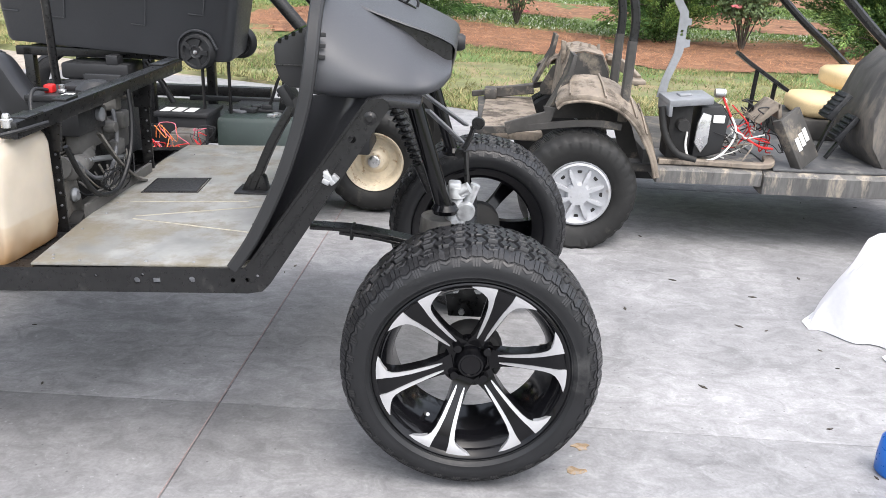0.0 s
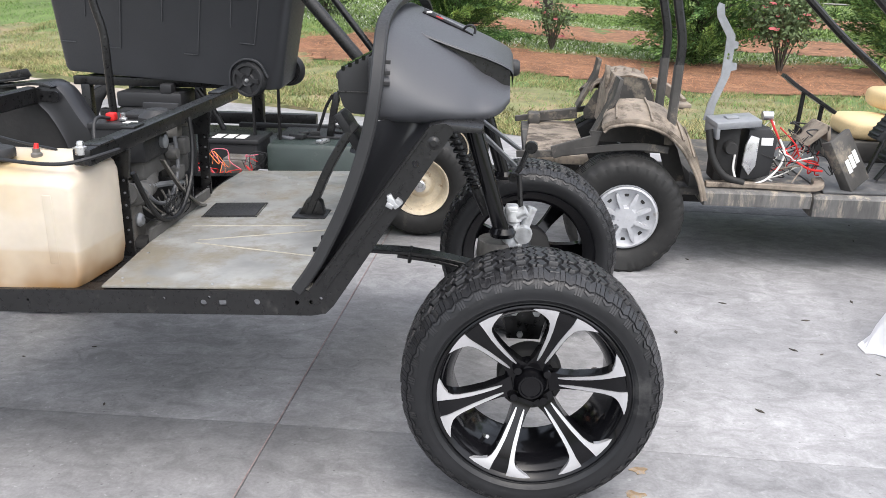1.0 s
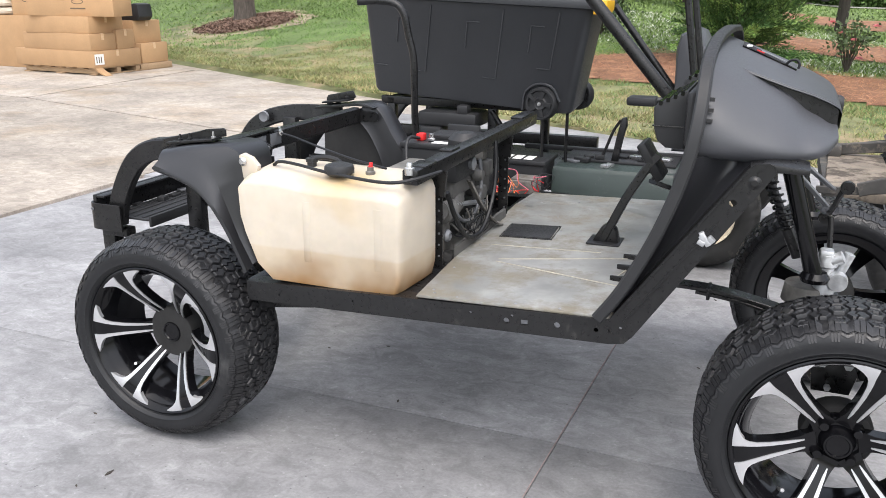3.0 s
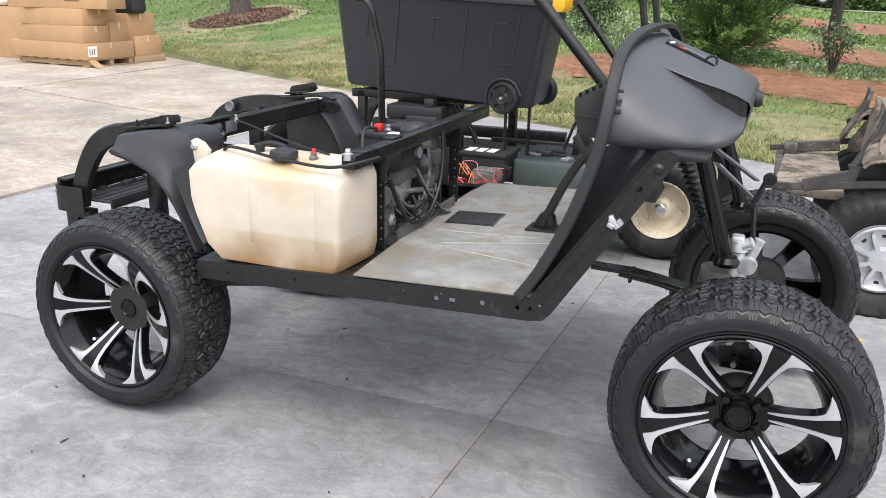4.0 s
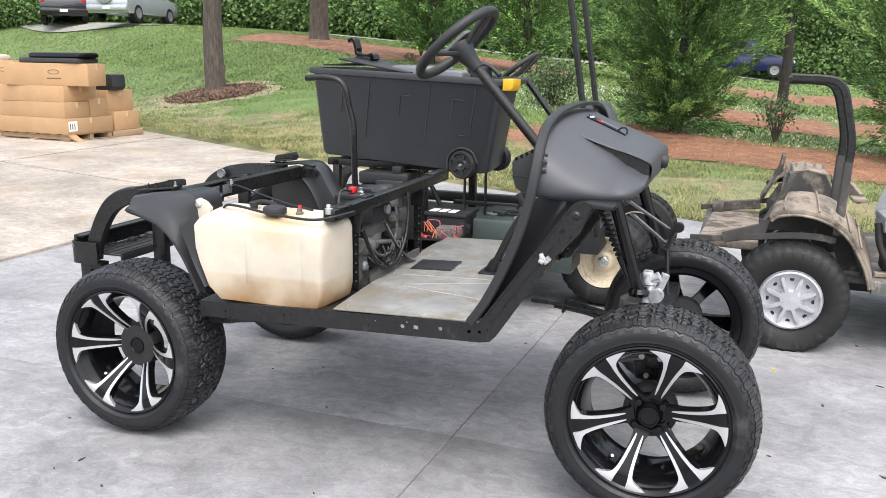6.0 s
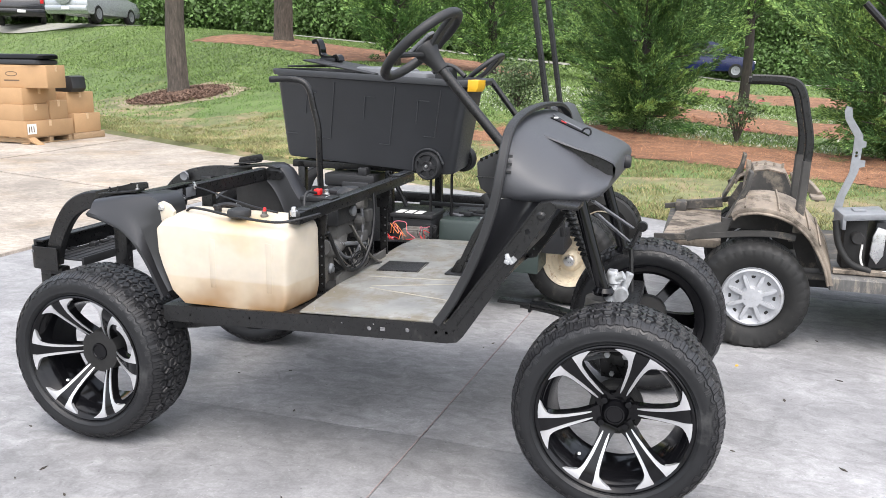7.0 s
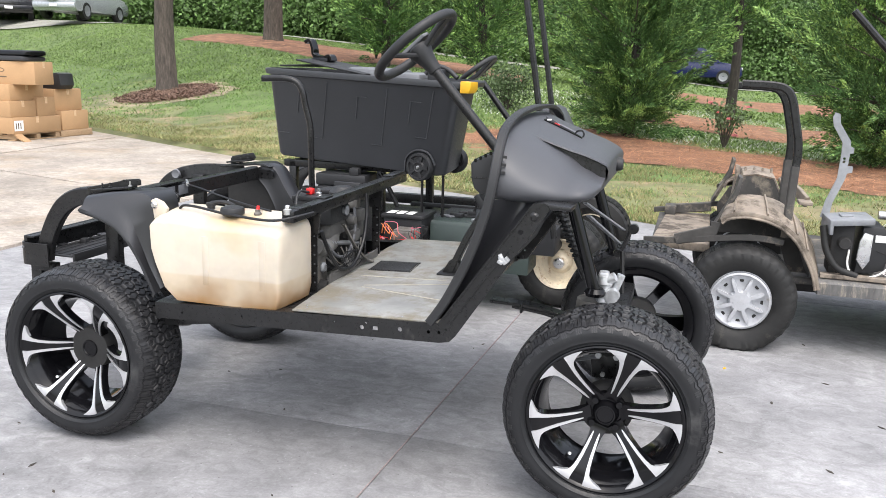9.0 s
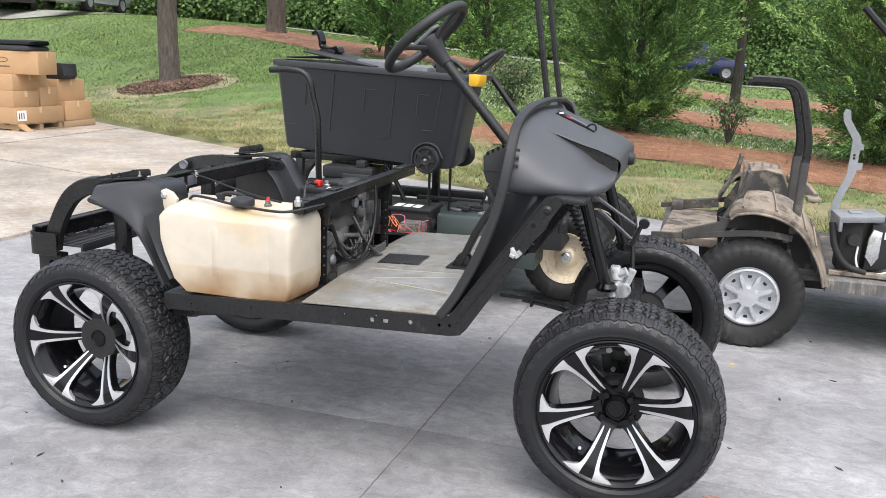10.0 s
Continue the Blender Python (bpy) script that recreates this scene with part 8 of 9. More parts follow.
spots = [(2.33, 0.487), (2.67, 1.151), (0.028, -0.258), (0.207, -0.50), (2.55, 0.9), (2.2, 1.0), (2.9, 1.35), (3.1, 1.2), (2.42, 1.28), (2.75, 0.75), (1.35, 1.55), (0.35, 0.7), (1.9, 0.7), (0.8, -0.2), (1.35, 0.9), (0.55, 0.35), (2.6, 0.3), (2.3, -0.1), (-0.1, -0.45), (0.5, -0.6)]
for i in range(70):
    spots.append((rg.uniform(-0.6, 3.6), rg.uniform(-0.7, 3.4)))
for i, (x, y) in enumerate(spots):
    bm = B()
    s1 = rg.uniform(0.003, 0.007) if i > 8 else 0.009
    a = rg.uniform(0, 3.1)
    pts = [(x + s1 * 1.8 * math.cos(a), y + s1 * 1.8 * math.sin(a)), (x - s1 * 0.6 * math.sin(a), y + s1 * 0.6 * math.cos(a)), (x - s1 * 1.5 * math.cos(a), y - s1 * 1.5 * math.sin(a)), (x + s1 * 0.6 * math.sin(a), y - s1 * 0.6 * math.cos(a))]
    prism(bm, pts, "xy", 0.001 + ground_z(x), 0.003 + ground_z(x))
    single("leaf_scrap", bm, DEBRIS, (x, y, 0.001 + ground_z(x)), "tiny dark dry leaf scrap on concrete", "leaf", "scraps on the slab")
bm = B()
prism(bm, [(2.036, 1.312), (2.046, 1.314), (2.05, 1.326), (2.04, 1.33)], "xy", 0.001, 0.004)
single("leaf_scrap", bm, YELLOW, (2.041, 1.32, 0.001), "small yellow leaf on concrete", "leaf", "scraps on the slab")


# ---- vehicles on the lane ----
def vehicle(name, at, heading, paint, label, L=4.3, W=1.78, H=1.68, spare=False):
    z0 = height(at[0], at[1]) + 0.05
    t = thing(name, (at[0], at[1], z0), label, "car")
    m = pose(at[0], at[1], z0, 0, 0, heading)

    def add(nm, bm, mat, lb="", parent=None):
        place(bm, m)
        return part(nm, bm, mat, parent or t, lb)
    h, w = L / 2, W / 2
    low = [(-h, 0.42), (-h, 0.95), (-h + 0.06, 1.02), (h - 1.15, 1.05), (h - 0.25, 0.92), (h - 0.02, 0.75), (h, 0.42), (h - 0.12, 0.30), (-h + 0.1, 0.30)]
    top = [(-h + 0.04, 1.02), (-h + 0.20, H - 0.06), (-h + 0.40, H), (0.10, H), (0.35, H - 0.05), (h - 1.10, 1.06)]
    bm = B()
    prism(bm, low, "xz", -w, w, 0.07)
    body = add("body", bm, paint)
    bm = B()
    rings = [[(x, sg * (w - 0.05 - (0.16 if z > 1.3 else 0.0) * (z - 1.0) / (H - 1.0)) * f, z) for x, z in top] for sg, f in ((-1, 1.0), (-1, 0.97), (1, 0.97), (1, 1.0))]
    loft(bm, rings)
    add("cabin", bm, paint)
    gl = [(-h + 0.30, 1.10), (-h + 0.40, H - 0.16), (0.10, H - 0.14), (h - 1.45, 1.10)]
    for sg in (-1, 1):
        x0 = gl[0][0]
        for a, b in ((0.0, 0.30), (0.33, 0.62), (0.65, 1.0)):
            bm = B()
            def lerp_x(f, zz):
                left = gl[0][0] + (gl[1][0] - gl[0][0]) * zz
                right = gl[3][0] + (gl[2][0] - gl[3][0]) * zz
                return left + (right - left) * f
            q = [(lerp_x(a, 0), gl[0][1]), (lerp_x(a, 1), gl[1][1]), (lerp_x(b, 1), gl[1][1]), (lerp_x(b, 0), gl[0][1])]
            vs = [bm.verts.new((x, sg * (w - 0.035 - 0.16 * max(0, (z - 1.0)) / (H - 1.0) * (1 if z > 1.3 else 0.3)), z)) for x, z in q]
            f = bm.faces.new(vs)
            bmesh.ops.solidify(bm, geom=[f], thickness=0.012)
            add("window", bm, CAR_GLASS)
        bm = B()
        box(bm, -h - 0.012, -h + 0.06, sg * (w - 0.12) - 0.07, sg * (w - 0.12) + 0.07, 0.85, 1.10, 0.01)
        add("tail_lamp", bm, TAIL_RED, "red tail lamp")
        bm = B()
        box(bm, h - 0.12, h + 0.0, sg * (w - 0.25) - 0.14, sg * (w - 0.25) + 0.14, 0.66, 0.80, 0.02)
        add("headlight", bm, LABEL, "clear headlight")
        for x in (-h + 0.80, h - 0.85):
            bm = B()
            lathe(bm, [(0.20, 0.0), (0.32, 0.0), (0.34, 0.03), (0.34, 0.19), (0.32, 0.21), (0.2, 0.21)], 28, at=(x, -0.105, 0.34))
            for v in bm.verts:
                v.co.y = v.co.y + sg * (w - 0.10)
            wh = add("wheel", bm, OLD_RUBBER)
            bm = B()
            lathe(bm, [(0.0, -0.01), (0.05, -0.012), (0.06, 0.0), (0.12, 0.005), (0.19, 0.0), (0.21, 0.01)], 20, at=(x, 0, 0.34))
            for v in bm.verts:
                v.co.y = sg * (w - 0.10 + 0.11) - v.co.y * sg * -1
            add("rim", bm, GREY_STEEL, "", wh)
    bm = B()
    box(bm, -h - 0.06, -h + 0.12, -w + 0.03, w - 0.03, 0.40, 0.62, 0.04)
    add("bumper", bm, paint)
    bm = B()
    vs = [bm.verts.new(p) for p in ((-h + 0.045, -w + 0.28, 1.10), (-h + 0.045, w - 0.28, 1.10), (-h + 0.165, w - 0.34, H - 0.16), (-h + 0.165, -w + 0.34, H - 0.16))]
    f = bm.faces.new(vs)
    bmesh.ops.solidify(bm, geom=[f], thickness=0.02)
    add("rear_window", bm, CAR_GLASS)
    bm = B()
    vs = [bm.verts.new(p) for p in ((h - 1.13, -w + 0.16, 1.08), (h - 1.13, w - 0.16, 1.08), (0.37, w - 0.24, H - 0.08), (0.37, -w + 0.24, H - 0.08))]
    f = bm.faces.new(vs)
    bmesh.ops.solidify(bm, geom=[f], thickness=0.02)
    add("windscreen", bm, CAR_GLASS)
    bm = B()
    box(bm, -h - 0.075, -h - 0.06, -0.16, 0.16, 0.45, 0.57, 0.004)
    add("number_plate", bm, LABEL, "plain pale number plate")
    if spare:
        bm = B()
        lathe(bm, [(0.0, -0.16), (0.24, -0.16), (0.33, -0.13), (0.36, -0.06), (0.34, 0.0), (0.0, 0.0)], 32, axis="x", at=(-h - 0.02, 0.08, 1.0))
        add("spare_wheel_cover", bm, paint, "round spare wheel cover")
    return t


vehicle("suv", (-22.6, 27.3), 101, CAR_SILVER, "silver compact off-road car parked on the lane", spare=True)
vehicle("pickup", (-28.6, 29.6), 134, CAR_BLACK, "black off-road vehicle seen from behind on the lane", L=4.8, W=1.9, H=1.85)
vehicle("hatchback", (1.60, 41.7), -3, CAR_BLUE, "dark blue hatchback parked on the lane", L=4.3, W=1.8, H=1.70)


# ---- trees, shrubs and woods ----
def leaf_mesh(name, centres, dirs, length, width, mat, rng, up=0.0):
    """Many small pointed leaves: one quad each, from a centre along a direction."""
    n = len(centres)
    C = np.asarray(centres, float)
    D = np.asarray(dirs, float)
    D = D / (np.linalg.norm(D, axis=1, keepdims=True) + 1e-9)
    S = np.cross(D, rng.normal(size=(n, 3)))
    S /= np.linalg.norm(S, axis=1, keepdims=True) + 1e-9
    Ln = (length * rng.uniform(0.6, 1.3, n))[:, None]
    Wd = (width * rng.uniform(0.7, 1.2, n))[:, None]
    V = np.stack([C, C + D * Ln * 0.45 + S * Wd * 0.5, C + D * Ln, C + D * Ln * 0.45 - S * Wd * 0.5], 1).reshape(-1, 3)
    F = np.arange(4 * n).reshape(-1, 4)
    me = bpy.data.meshes.new(name)
    me.from_pydata(V.tolist(), [], F.tolist())
    me.materials.append(mat)
    return me


def cedar(at, tall, wide, seed, sprays=11000, label="feathery green cedar tree rising from the bed", light=0.45, clear=0.15):
    rng = np.random.default_rng(seed)
    near = at[1] < 11
    sprays = sprays * 3.2 if near else sprays * 1.3
    z0 = height(*at)
    t = thing("cedar_tree", (at[0], at[1], z0), label, "tree", "cedars by the lane")
    bm = B()
    trunk = [(at[0] + 0.04 * math.sin(k), at[1] + 0.04 * math.cos(1.7 * k), z0 - 0.1 + tall * k / 8) for k in range(9)]
    sweep(bm, smooth_path(trunk, 3), 0.055 * wide / 2 + 0.012 * tall / 2, scale=lambda f: 1.0 - 0.93 * f)
    part("trunk", bm, SHADED_BARK, t)
    bm = B()
    C, D, C2, D2 = [], [], [], []
    nb = 190
    for b in range(nb):
        f = clear + (1 - clear) * (b / nb) ** 1.15
        z = z0 + tall * f * 0.97
        a = b * 2.39996 + rng.uniform(-0.3, 0.3)
        prof = (min(1.0, 0.45 + (f - clear) * 3.0)) * (1 - max(0, f - 0.15)) ** 0.7
        ln = wide * 0.5 * prof * rng.uniform(0.65, 1.18)
        if near and b % 11 == 3 and b < 150:      # low shoots round the foot
            z, ln, prof = z0 + rng.uniform(0.03, 0.42), wide * rng.uniform(0.05, 0.13), 0.5
        rise = rng.uniform(-0.15, 0.45) + 0.4 * min(1.0, f * 2.5)
        base = np.array([at[0], at[1], z])
        dv = np.array([math.cos(a), math.sin(a), rise])
        tip = base + dv * ln
        if b % 3 == 0:
            sweep(bm, [tuple(base), tuple(base + dv * ln * 0.5), tuple(base + dv * ln * 0.9)], 0.018, scale=lambda q: 1 - 0.8 * q)
        # plumes along the branch: each a narrow tapering feather, its tip coloured as if lit
        ns = max(3, int(6 * (0.35 + prof)))
        per = max(8, int(sprays / nb * (0.35 + prof) / ns * 2.2))
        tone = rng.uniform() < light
        for q in range(ns):
            u = (q + rng.uniform(0.3, 1.0)) / ns
            root = base + dv * ln * u * 0.9 + rng.normal(size=3) * 0.05
            ax = dv * 0.9 + rng.normal(size=3) * 0.38 + np.array([0, 0, 0.35])
            ax /= np.linalg.norm(ax)
            pl = rng.uniform(0.35, 0.70) * (0.72 + 0.12 * wide)
            w = rng.uniform(0, 1, per) ** 0.75
            side = np.cross(ax, rng.normal(size=3))
            side /= np.linalg.norm(side)
            flat = rng.normal(size=per) * 0.060 * (1.15 - w)
            pts = root + ax * (pl * w)[:, None] + side * flat[:, None] + rng.normal(size=(per, 3)) * (0.020 * (1.2 - w))[:, None]
            out = ax + side * (np.sign(flat) * 0.45)[:, None] + rng.normal(size=(per, 3)) * 0.16
            # leaves picked as lit get the brighter copy, mostly towards the tip
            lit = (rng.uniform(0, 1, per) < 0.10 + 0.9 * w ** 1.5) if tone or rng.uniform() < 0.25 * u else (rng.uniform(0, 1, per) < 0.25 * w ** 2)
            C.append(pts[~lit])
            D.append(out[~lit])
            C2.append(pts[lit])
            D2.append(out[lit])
    part("branchwork", bm, BARK, t)
    for nm, cc, ddv, mt in (("crown", C, D, CEDAR), ("outer_crown", C2, D2, CEDAR_LIT)):
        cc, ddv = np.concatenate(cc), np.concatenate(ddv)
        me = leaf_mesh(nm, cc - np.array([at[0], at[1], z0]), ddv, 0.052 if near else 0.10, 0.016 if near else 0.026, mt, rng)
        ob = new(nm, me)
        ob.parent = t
    return t


cedar((0.86, 10.64), 5.2, 2.5, 1, 36000, "bushy green cedar with low feathery branches", clear=0.05)
cedar((4.15, 9.95), 5.0, 2.7, 2, 30000, "dark green cedar standing in pine straw", clear=0.05)
cedar((6.9, 9.4), 2.6, 2.3, 3, 22000, "bright green young cedar beside roses", clear=0.03)
cedar((2.66, 21.7), 7.5, 3.6, 4, 16000, "tall slim cedar with a bare lower trunk", clear=0.30)
cedar((-5.6, 17.4), 6.5, 3.0, 5, 22000, "dense dark cedar beyond the lawn", clear=0.04)
cedar((-3.6, 19.0), 7.0, 3.4, 6, 20000, "broad cedar with drooping sprays", clear=0.04)
cedar((-1.4, 23.5), 7.0, 4.4, 7, 14000, "far green cedar near the lane", clear=0.05)
cedar((7.2, 17.0), 6.5, 3.8, 8, 14000, "far cedar behind the rose bed", clear=0.05)
cedar((11.5, 12.5), 5.5, 3.6, 9, 7000, "wide cedar at the end of the bed", clear=0.05)


def shrub(at, tall, wide, seed, n=2200, flowers=0, label="leafy rose bush", loose=False):
    rng = np.random.default_rng(seed)
    z0 = height(*at)
    t = thing("rose_bush", (at[0], at[1], z0), label, "bush", "bushes in the beds")
    bm = B()
    C, D = [], []
    for b in range(16):
        a = b * 2.4
        lean = rng.uniform(0.15, 0.75)
        tip = np.array([at[0] + wide * 0.5 * lean * math.cos(a), at[1] + wide * 0.5 * lean * math.sin(a), z0 + tall * rng.uniform(0.65, 1.0)])
        mid = np.array([at[0] + wide * 0.2 * lean * math.cos(a + 0.4), at[1] + wide * 0.2 * lean * math.sin(a + 0.4), z0 + tall * 0.4])
        sweep(bm, smooth_path([(at[0], at[1], z0 - 0.02), tuple(mid), tuple(tip)], 4), 0.011, scale=lambda q: 1 - 0.75 * q)
        k = n // 16
        u = rng.uniform(0.35, 1.0, k)[:, None]
        C.append(mid + (tip - mid) * u + rng.normal(size=(k, 3)) * (0.14 if loose else 0.11) * wide)
        D.append(rng.normal(size=(k, 3)) + np.array([0, 0, 0.3]))
    part("stem", bm, BARK, t)
    me = leaf_mesh("leaves", np.concatenate(C) - np.array([at[0], at[1], z0]), np.concatenate(D), 0.06, 0.035, ROSE_LEAF, rng)
    ob = new("leaves", me)
    ob.parent = t
    for k in range(flowers):
        bm = B()
        c = np.concatenate(C)[rng.integers(0, n - 20)]
        for q in range(9):
            a = q * 2.4
            r = 0.012 + 0.003 * q
            p = Vector(c) + Vector((r * math.cos(a), r * math.sin(a), 0.03 - 0.003 * q))
            prism(bm, [(p.x - 0.022, p.y - 0.016), (p.x + 0.02, p.y - 0.02), (p.x + 0.024, p.y + 0.018), (p.x - 0.018, p.y + 0.022)], "xy", p.z, p.z + 0.006)
        part("flower", bm, PETAL, t, "pink-red rose flower")
    return t


shrub((2.25, 10.62), 0.62, 0.9, 11, 560, 5, "sparse rose bush with a few red flowers")
shrub((5.06, 9.37), 0.95, 1.15, 12, 2600, 22, "rose bush full of pink and red flowers")
shrub((-1.42, 12.6), 0.65, 1.2, 13, 2600, 0, "low pale green bush beside the clover", True)
shrub((0.2, 13.3), 0.5, 1.1, 14, 1600, 0, "small loose green bush in the bed", True)
shrub((8.2, 10.2), 0.8, 1.2, 15, 2000, 5, "rose bush with pink flowers by a cedar")
shrub((-6.7, 19.6), 0.8, 0.8, 16, 2000, 0, "small round green bush under the cedars")


def big_tree(at, radius, tall, seed, label):
    rng = np.random.default_rng(seed)
    z0 = height(*at)
    t = thing("tree", (at[0], at[1], z0), label, "tree", "lawn trees")
    bm = B()
    pts = smooth_path([(at[0] + 0.02 * math.sin(2 * k + seed), at[1], z0 - 0.1 + tall * k / 7) for k in range(8)], 6)
    rings = []
    for i, p in enumerate(pts):
        f = i / (len(pts) - 1)
        r = radius * (1 - 0.55 * f) * (1 + 0.22 * math.exp(-f * 70))
        rings.append([(p.x + r * (1 + 0.07 * math.sin(7 * a + 3 * f) + 0.05 * noise.noise((a * 4, f * 30, seed))) * math.cos(a), p.y + r * (1 + 0.07 * math.sin(5 * a + 9 * f)) * math.sin(a), p.z) for a in [2 * math.pi * k / 28 for k in range(28)]])
    loft(bm, rings)
    part("trunk", bm, BARK, t)
    bm = B()
    C, D = [], []
    for b in range(14):
        a = b * 2.4
        z = z0 + tall * (0.62 + 0.36 * b / 14)
        ln = 2.6 - 0.09 * b
        tip = Vector((at[0] + ln * math.cos(a), at[1] + ln * math.sin(a), z + 0.9))
        sweep(bm, [(at[0], at[1], z), tuple(Vector((at[0], at[1], z)).lerp(tip, 0.5) + Vector((0, 0, 0.2))), tuple(tip)], radius * 0.25, scale=lambda q: 1 - 0.8 * q)
        C.append(np.array(tip) + rng.normal(size=(260, 3)) * np.array([0.9, 0.9, 0.6]))
        D.append(rng.normal(size=(260, 3)))
    part("branchwork", bm, BARK, t)
    ob = new("crown", leaf_mesh("crown", np.concatenate(C) - np.array([at[0], at[1], z0]), np.concatenate(D), 0.2, 0.12, LEAF, rng))
    ob.parent = t


big_tree(TREE_AT, 0.225, 8.0, 3, "lawn tree with furrowed grey-brown bark")
big_tree((-10.62, 21.1), 0.28, 9.5, 5, "thick old tree with fluted trunk")

# woods behind the lane
rng = np.random.default_rng(5)
C, D = [], []
lane = smooth_path([(x, y, 0) for x, y in [(-62, 35), (-40, 31), (-26, 28.6)] + ROAD_LINE[4:]], 10)
for i, p in enumerate(lane):
    if not -45 < p.x < 40:
        continue
    for row, (back, hgt, k) in enumerate(((3.5, 1.6, 1300), (6.0, 5.0, 2000), (10.0, 7.5, 1300))):
        for rep in range(2):
            d = (lane[min(i + 1, len(lane) - 1)] - lane[max(i - 1, 0)]).normalized()
            cx, cy = p.x - d.y * (back + rng.uniform(-1, 1)) + d.x * rng.uniform(-2, 2), p.y + d.x * (back + rng.uniform(-1, 1)) + d.y * rng.uniform(-2, 2)
            hh = hgt * rng.uniform(0.75, 1.2)
            zz = height(cx, cy)
            n = k
            v = rng.normal(size=(n, 3))
            v /= np.linalg.norm(v, axis=1, keepdims=True)
            rad = rng.uniform(0.55, 1.0, n)[:, None]
            q = v * rad * np.array([2.4, 1.6, hh * 0.55]) + np.array([cx, cy, zz + hh * 0.5])
            q += rng.normal(size=(n, 3)) * 0.25
            q[:, 2] = np.maximum(q[:, 2], zz + 0.02)
            C.append(q)
            D.append(v + rng.normal(size=(n, 3)) * 0.8 + np.array([0, 0, -0.3]))
C, D = np.concatenate(C), np.concatenate(D)
tagged(new("woods", leaf_mesh("woods", C, D, 0.21, 0.14, LEAF, rng)), "dense green woods and vines beyond the lane", "woods", kind="stuff")
# dark sheet behind the leaves, coloured like the shade between them
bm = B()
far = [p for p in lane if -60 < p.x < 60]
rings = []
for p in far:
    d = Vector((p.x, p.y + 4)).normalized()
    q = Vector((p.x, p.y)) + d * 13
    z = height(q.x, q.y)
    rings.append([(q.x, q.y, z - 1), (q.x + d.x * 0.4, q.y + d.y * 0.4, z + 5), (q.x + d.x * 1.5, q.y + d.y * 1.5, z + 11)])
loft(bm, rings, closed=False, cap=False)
single("backdrop", bm, WOODS_SHADE, (0, 48, 0), "dark sheet standing in for the shade deep in the woods", "woods", kind="structure")

# ---- grass blades, clover, pine needles, bark chips ----
BEDS = [BED_NEAR, BED_MID, BED_LEFT, BED_FAR, RING_BED]


def in_bed(x, y, grow=0.0):
    return any(inside(b, x + 0.12 * math.sin(7 * y), y + 0.12 * math.sin(6 * x)) for b in BEDS)


def scatter(name, n, u0, u1, s0, s1, hgt, wid, mat, label, category, seed, want, lie=False, bias=1.0, bare=2.0):
    rng = np.random.default_rng(seed)
    verts, faces = [], []
    u, s = rng.uniform(u0, u1, n), s0 + (s1 - s0) * rng.uniform(0, 1, n) ** bias
    hh, ww, aa, ln = hgt * rng.uniform(0.5, 1.35, n), wid * rng.uniform(0.7, 1.3, n), rng.uniform(0, 6.283, n), rng.normal(size=(n, 2)) * 0.8
    for i in range(n):
        x, y = edge_at(u[i], s[i])
        if in_bed(x, y) != want:
            continue
        if bare < 1 and (i % 4) and any(((x - a) / 1.5) ** 2 + (y - b) ** 2 < r * r for a, b, r in SPOTS):
            continue
        if bare < 1 and noise.noise((x * 1.9, y * 1.9, 4)) + 0.5 * noise.noise((x * 6, y * 6, 8)) > bare and (i % 6):
            continue
        z = height(x, y) + 0.008
        ca, sa = math.cos(aa[i]), math.sin(aa[i])
        k = len(verts)
        if lie:
            lx, ly = hh[i] * ca, hh[i] * sa
            z += 0.02 + 0.02 * abs(ln[i, 0])
            verts += [(x - sa * ww[i], y + ca * ww[i], z), (x + sa * ww[i], y - ca * ww[i], z), (x + lx, y + ly, z + 0.02 * ln[i, 1]), (x + lx - sa * ww[i], y + ly + ca * ww[i], z + 0.02 * ln[i, 1])]
            faces.append((k, k + 1, k + 2, k + 3))
        else:
            verts += [(x - ww[i] * ca, y - ww[i] * sa, z - 0.005), (x + ww[i] * ca, y + ww[i] * sa, z - 0.005), (x + hh[i] * ln[i, 0], y + hh[i] * ln[i, 1], z + hh[i])]
            faces.append((k, k + 1, k + 2))
    tagged(new(name, raw(name, verts, faces, mat)), label, category, kind="stuff")


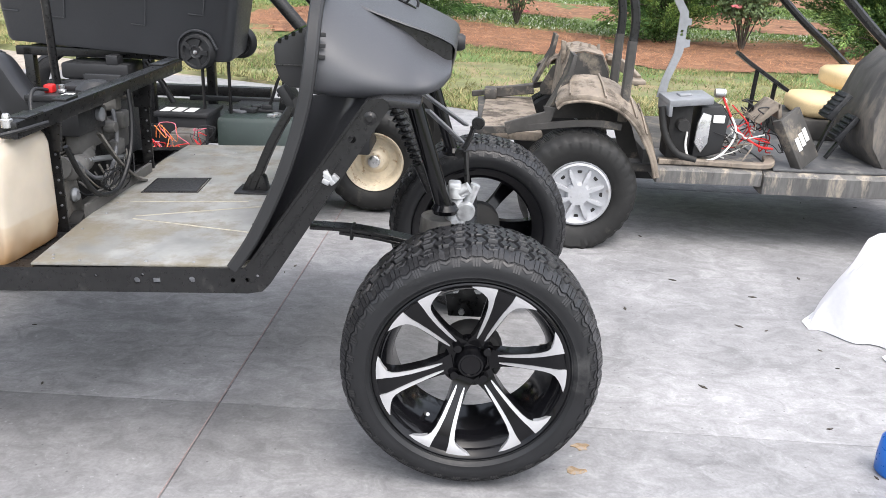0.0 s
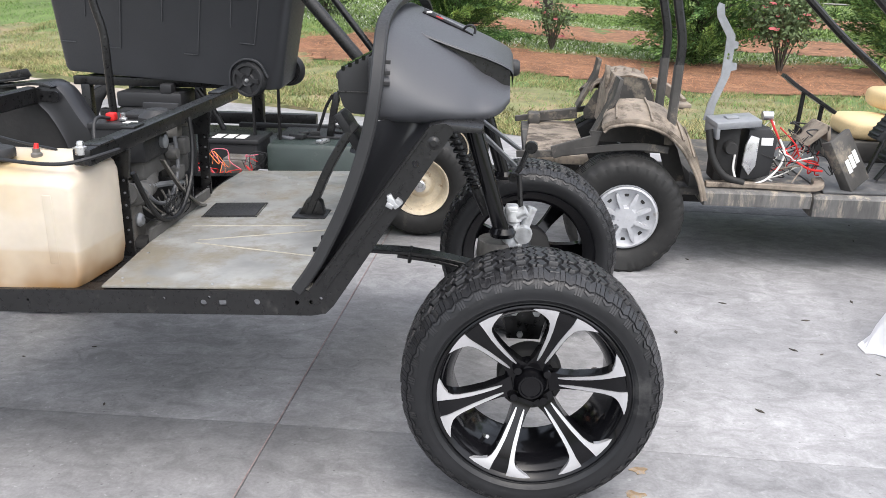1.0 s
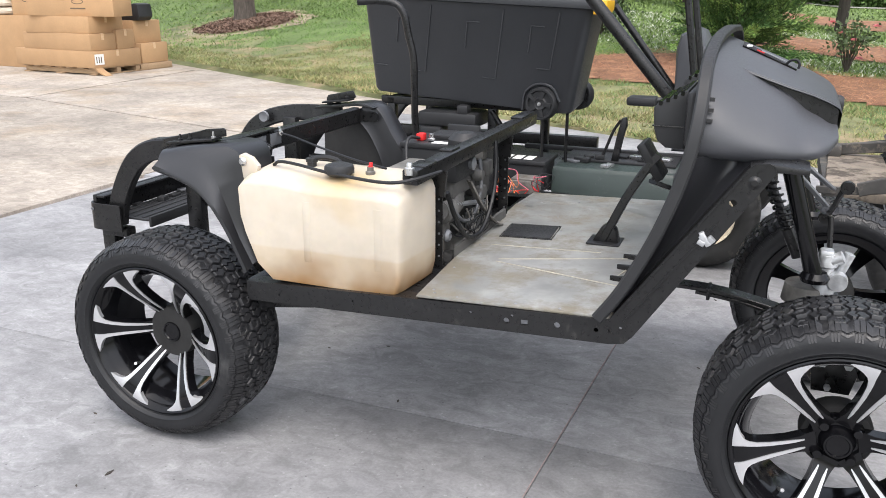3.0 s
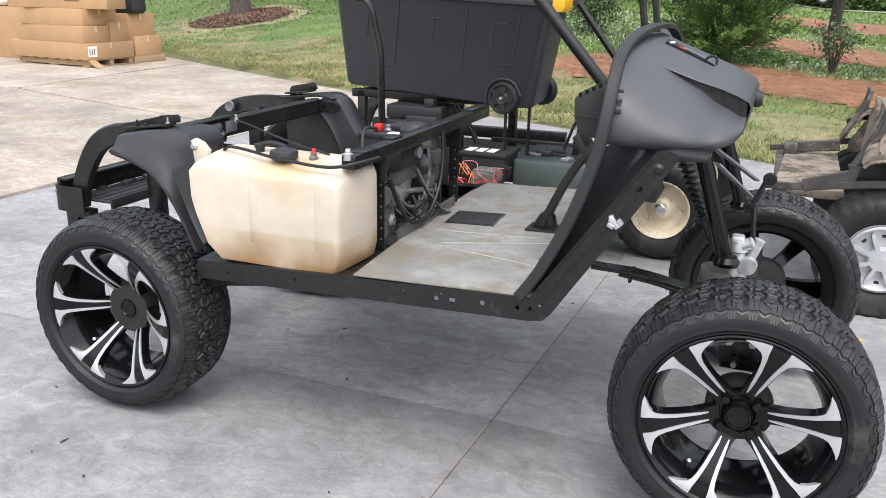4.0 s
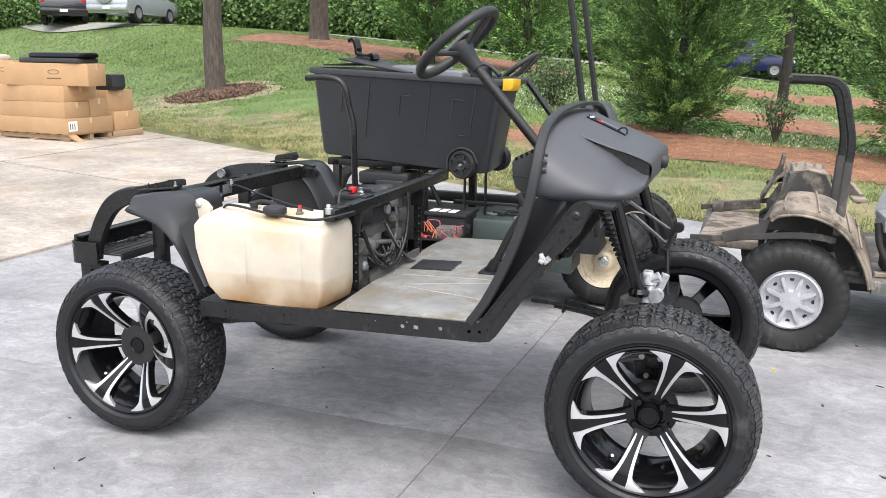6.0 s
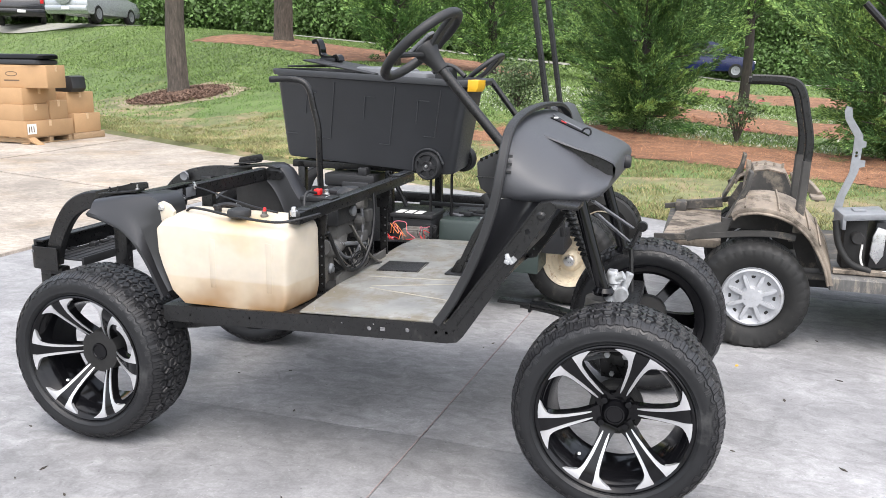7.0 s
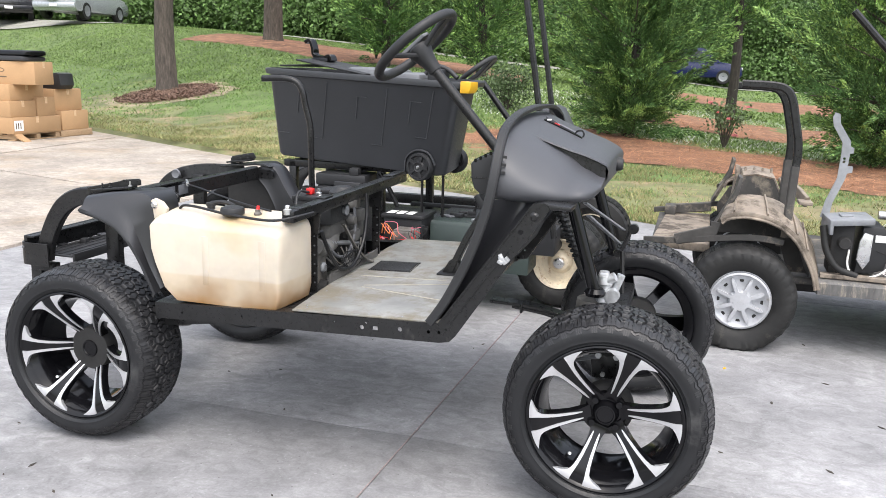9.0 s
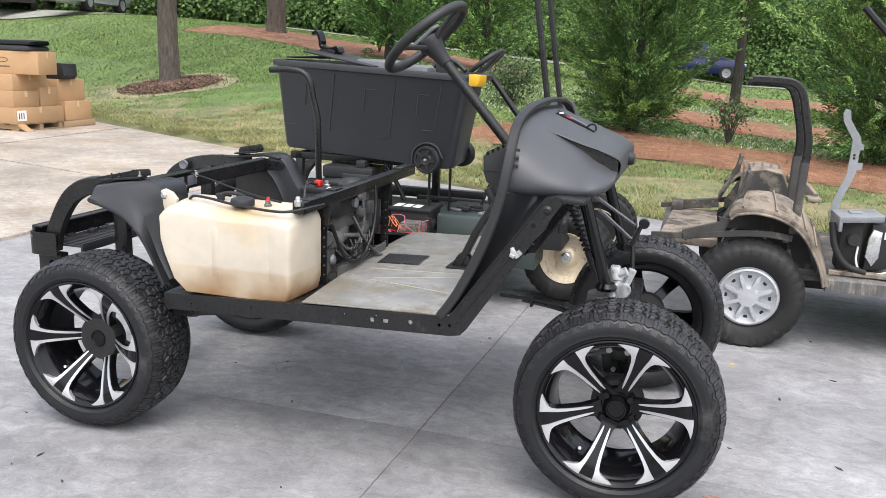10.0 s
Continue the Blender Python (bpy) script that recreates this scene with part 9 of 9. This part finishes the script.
scatter("grass", 120000, -4.5, 10.0, 0.0, 4.2, 0.032, 0.0045, DRY_GRASS, "short straw-coloured grass along the concrete", "grass", 31, False, bias=1.2, bare=0.15)
scatter("grass", 80000, -4.5, 13.5, 0.0, 5.0, 0.036, 0.0045, GRASS, "short green and straw-coloured lawn grass", "grass", 21, False, bias=1.3, bare=-0.06)
scatter("grass", 95000, -8, 26, 4.0, 18.0, 0.036, 0.014, FAR_GRASS, "lawn grass further up the slope", "grass", 22, False, bias=1.2)
scatter("grass", 40000, -12, 40, 14.0, 34.0, 0.055, 0.035, FAR_GRASS, "far lawn grass below the lane", "grass", 23, False)
scatter("grass", 75000, 12, 44, 0.0, 20.0, 0.042, 0.017, FAR_GRASS, "lawn grass on the slope below the parked cars", "grass", 27, False)
scatter("clover", 13000, -6, 8, 5.0, 14.0, 0.028, 0.014, CLOVER, "white clover flowers among the grass", "clover", 24, False)
scatter("grass", 26000, -4.5, 22, 0.0, 1.0, 0.045, 0.007, DRY_GRASS, "yellowed grass fringe along the drive", "grass", 33, False, bias=1.2, bare=0.3)
scatter("pine_straw", 95000, -9, 6, 1.5, 8.5, 0.09, 0.0026, STRAW_PIECE, "loose red-brown pine needles on the bed", "pine straw", 25, True, lie=True)
scatter("pine_straw", 22000, -12, 24, 7.0, 26.0, 0.16, 0.009, STRAW_PIECE, "pine needles on the far beds", "pine straw", 26, True, lie=True)
rng = np.random.default_rng(9)
verts, faces = [], []
for i in range(5000):
    a, r = rng.uniform(0, 6.283), rng.uniform(0, 1) ** 0.62 * 1.48
    x, y = TREE_AT[0] + 0.35 + r * 0.78 * math.cos(a), TREE_AT[1] - 0.55 + r * 0.6 * math.sin(a)
    z = height(x, y) + 0.03
    b, l2 = rng.uniform(0, 6.283), rng.uniform(0.03, 0.09)
    k = len(verts)
    verts += [(x - 0.012 * math.sin(b), y + 0.012 * math.cos(b), z), (x + 0.012 * math.sin(b), y - 0.012 * math.cos(b), z), (x + l2 * math.cos(b), y + l2 * math.sin(b), z + rng.uniform(-0.01, 0.05)), (x + l2 * math.cos(b) - 0.012 * math.sin(b), y + l2 * math.sin(b) + 0.012 * math.cos(b), z + 0.02)]
    faces.append((k, k + 1, k + 2, k + 3))
tagged(new("bark_mulch", raw("bark_mulch", verts, faces, CHIP)), "shredded dark bark chips round the tree", "mulch", kind="stuff")
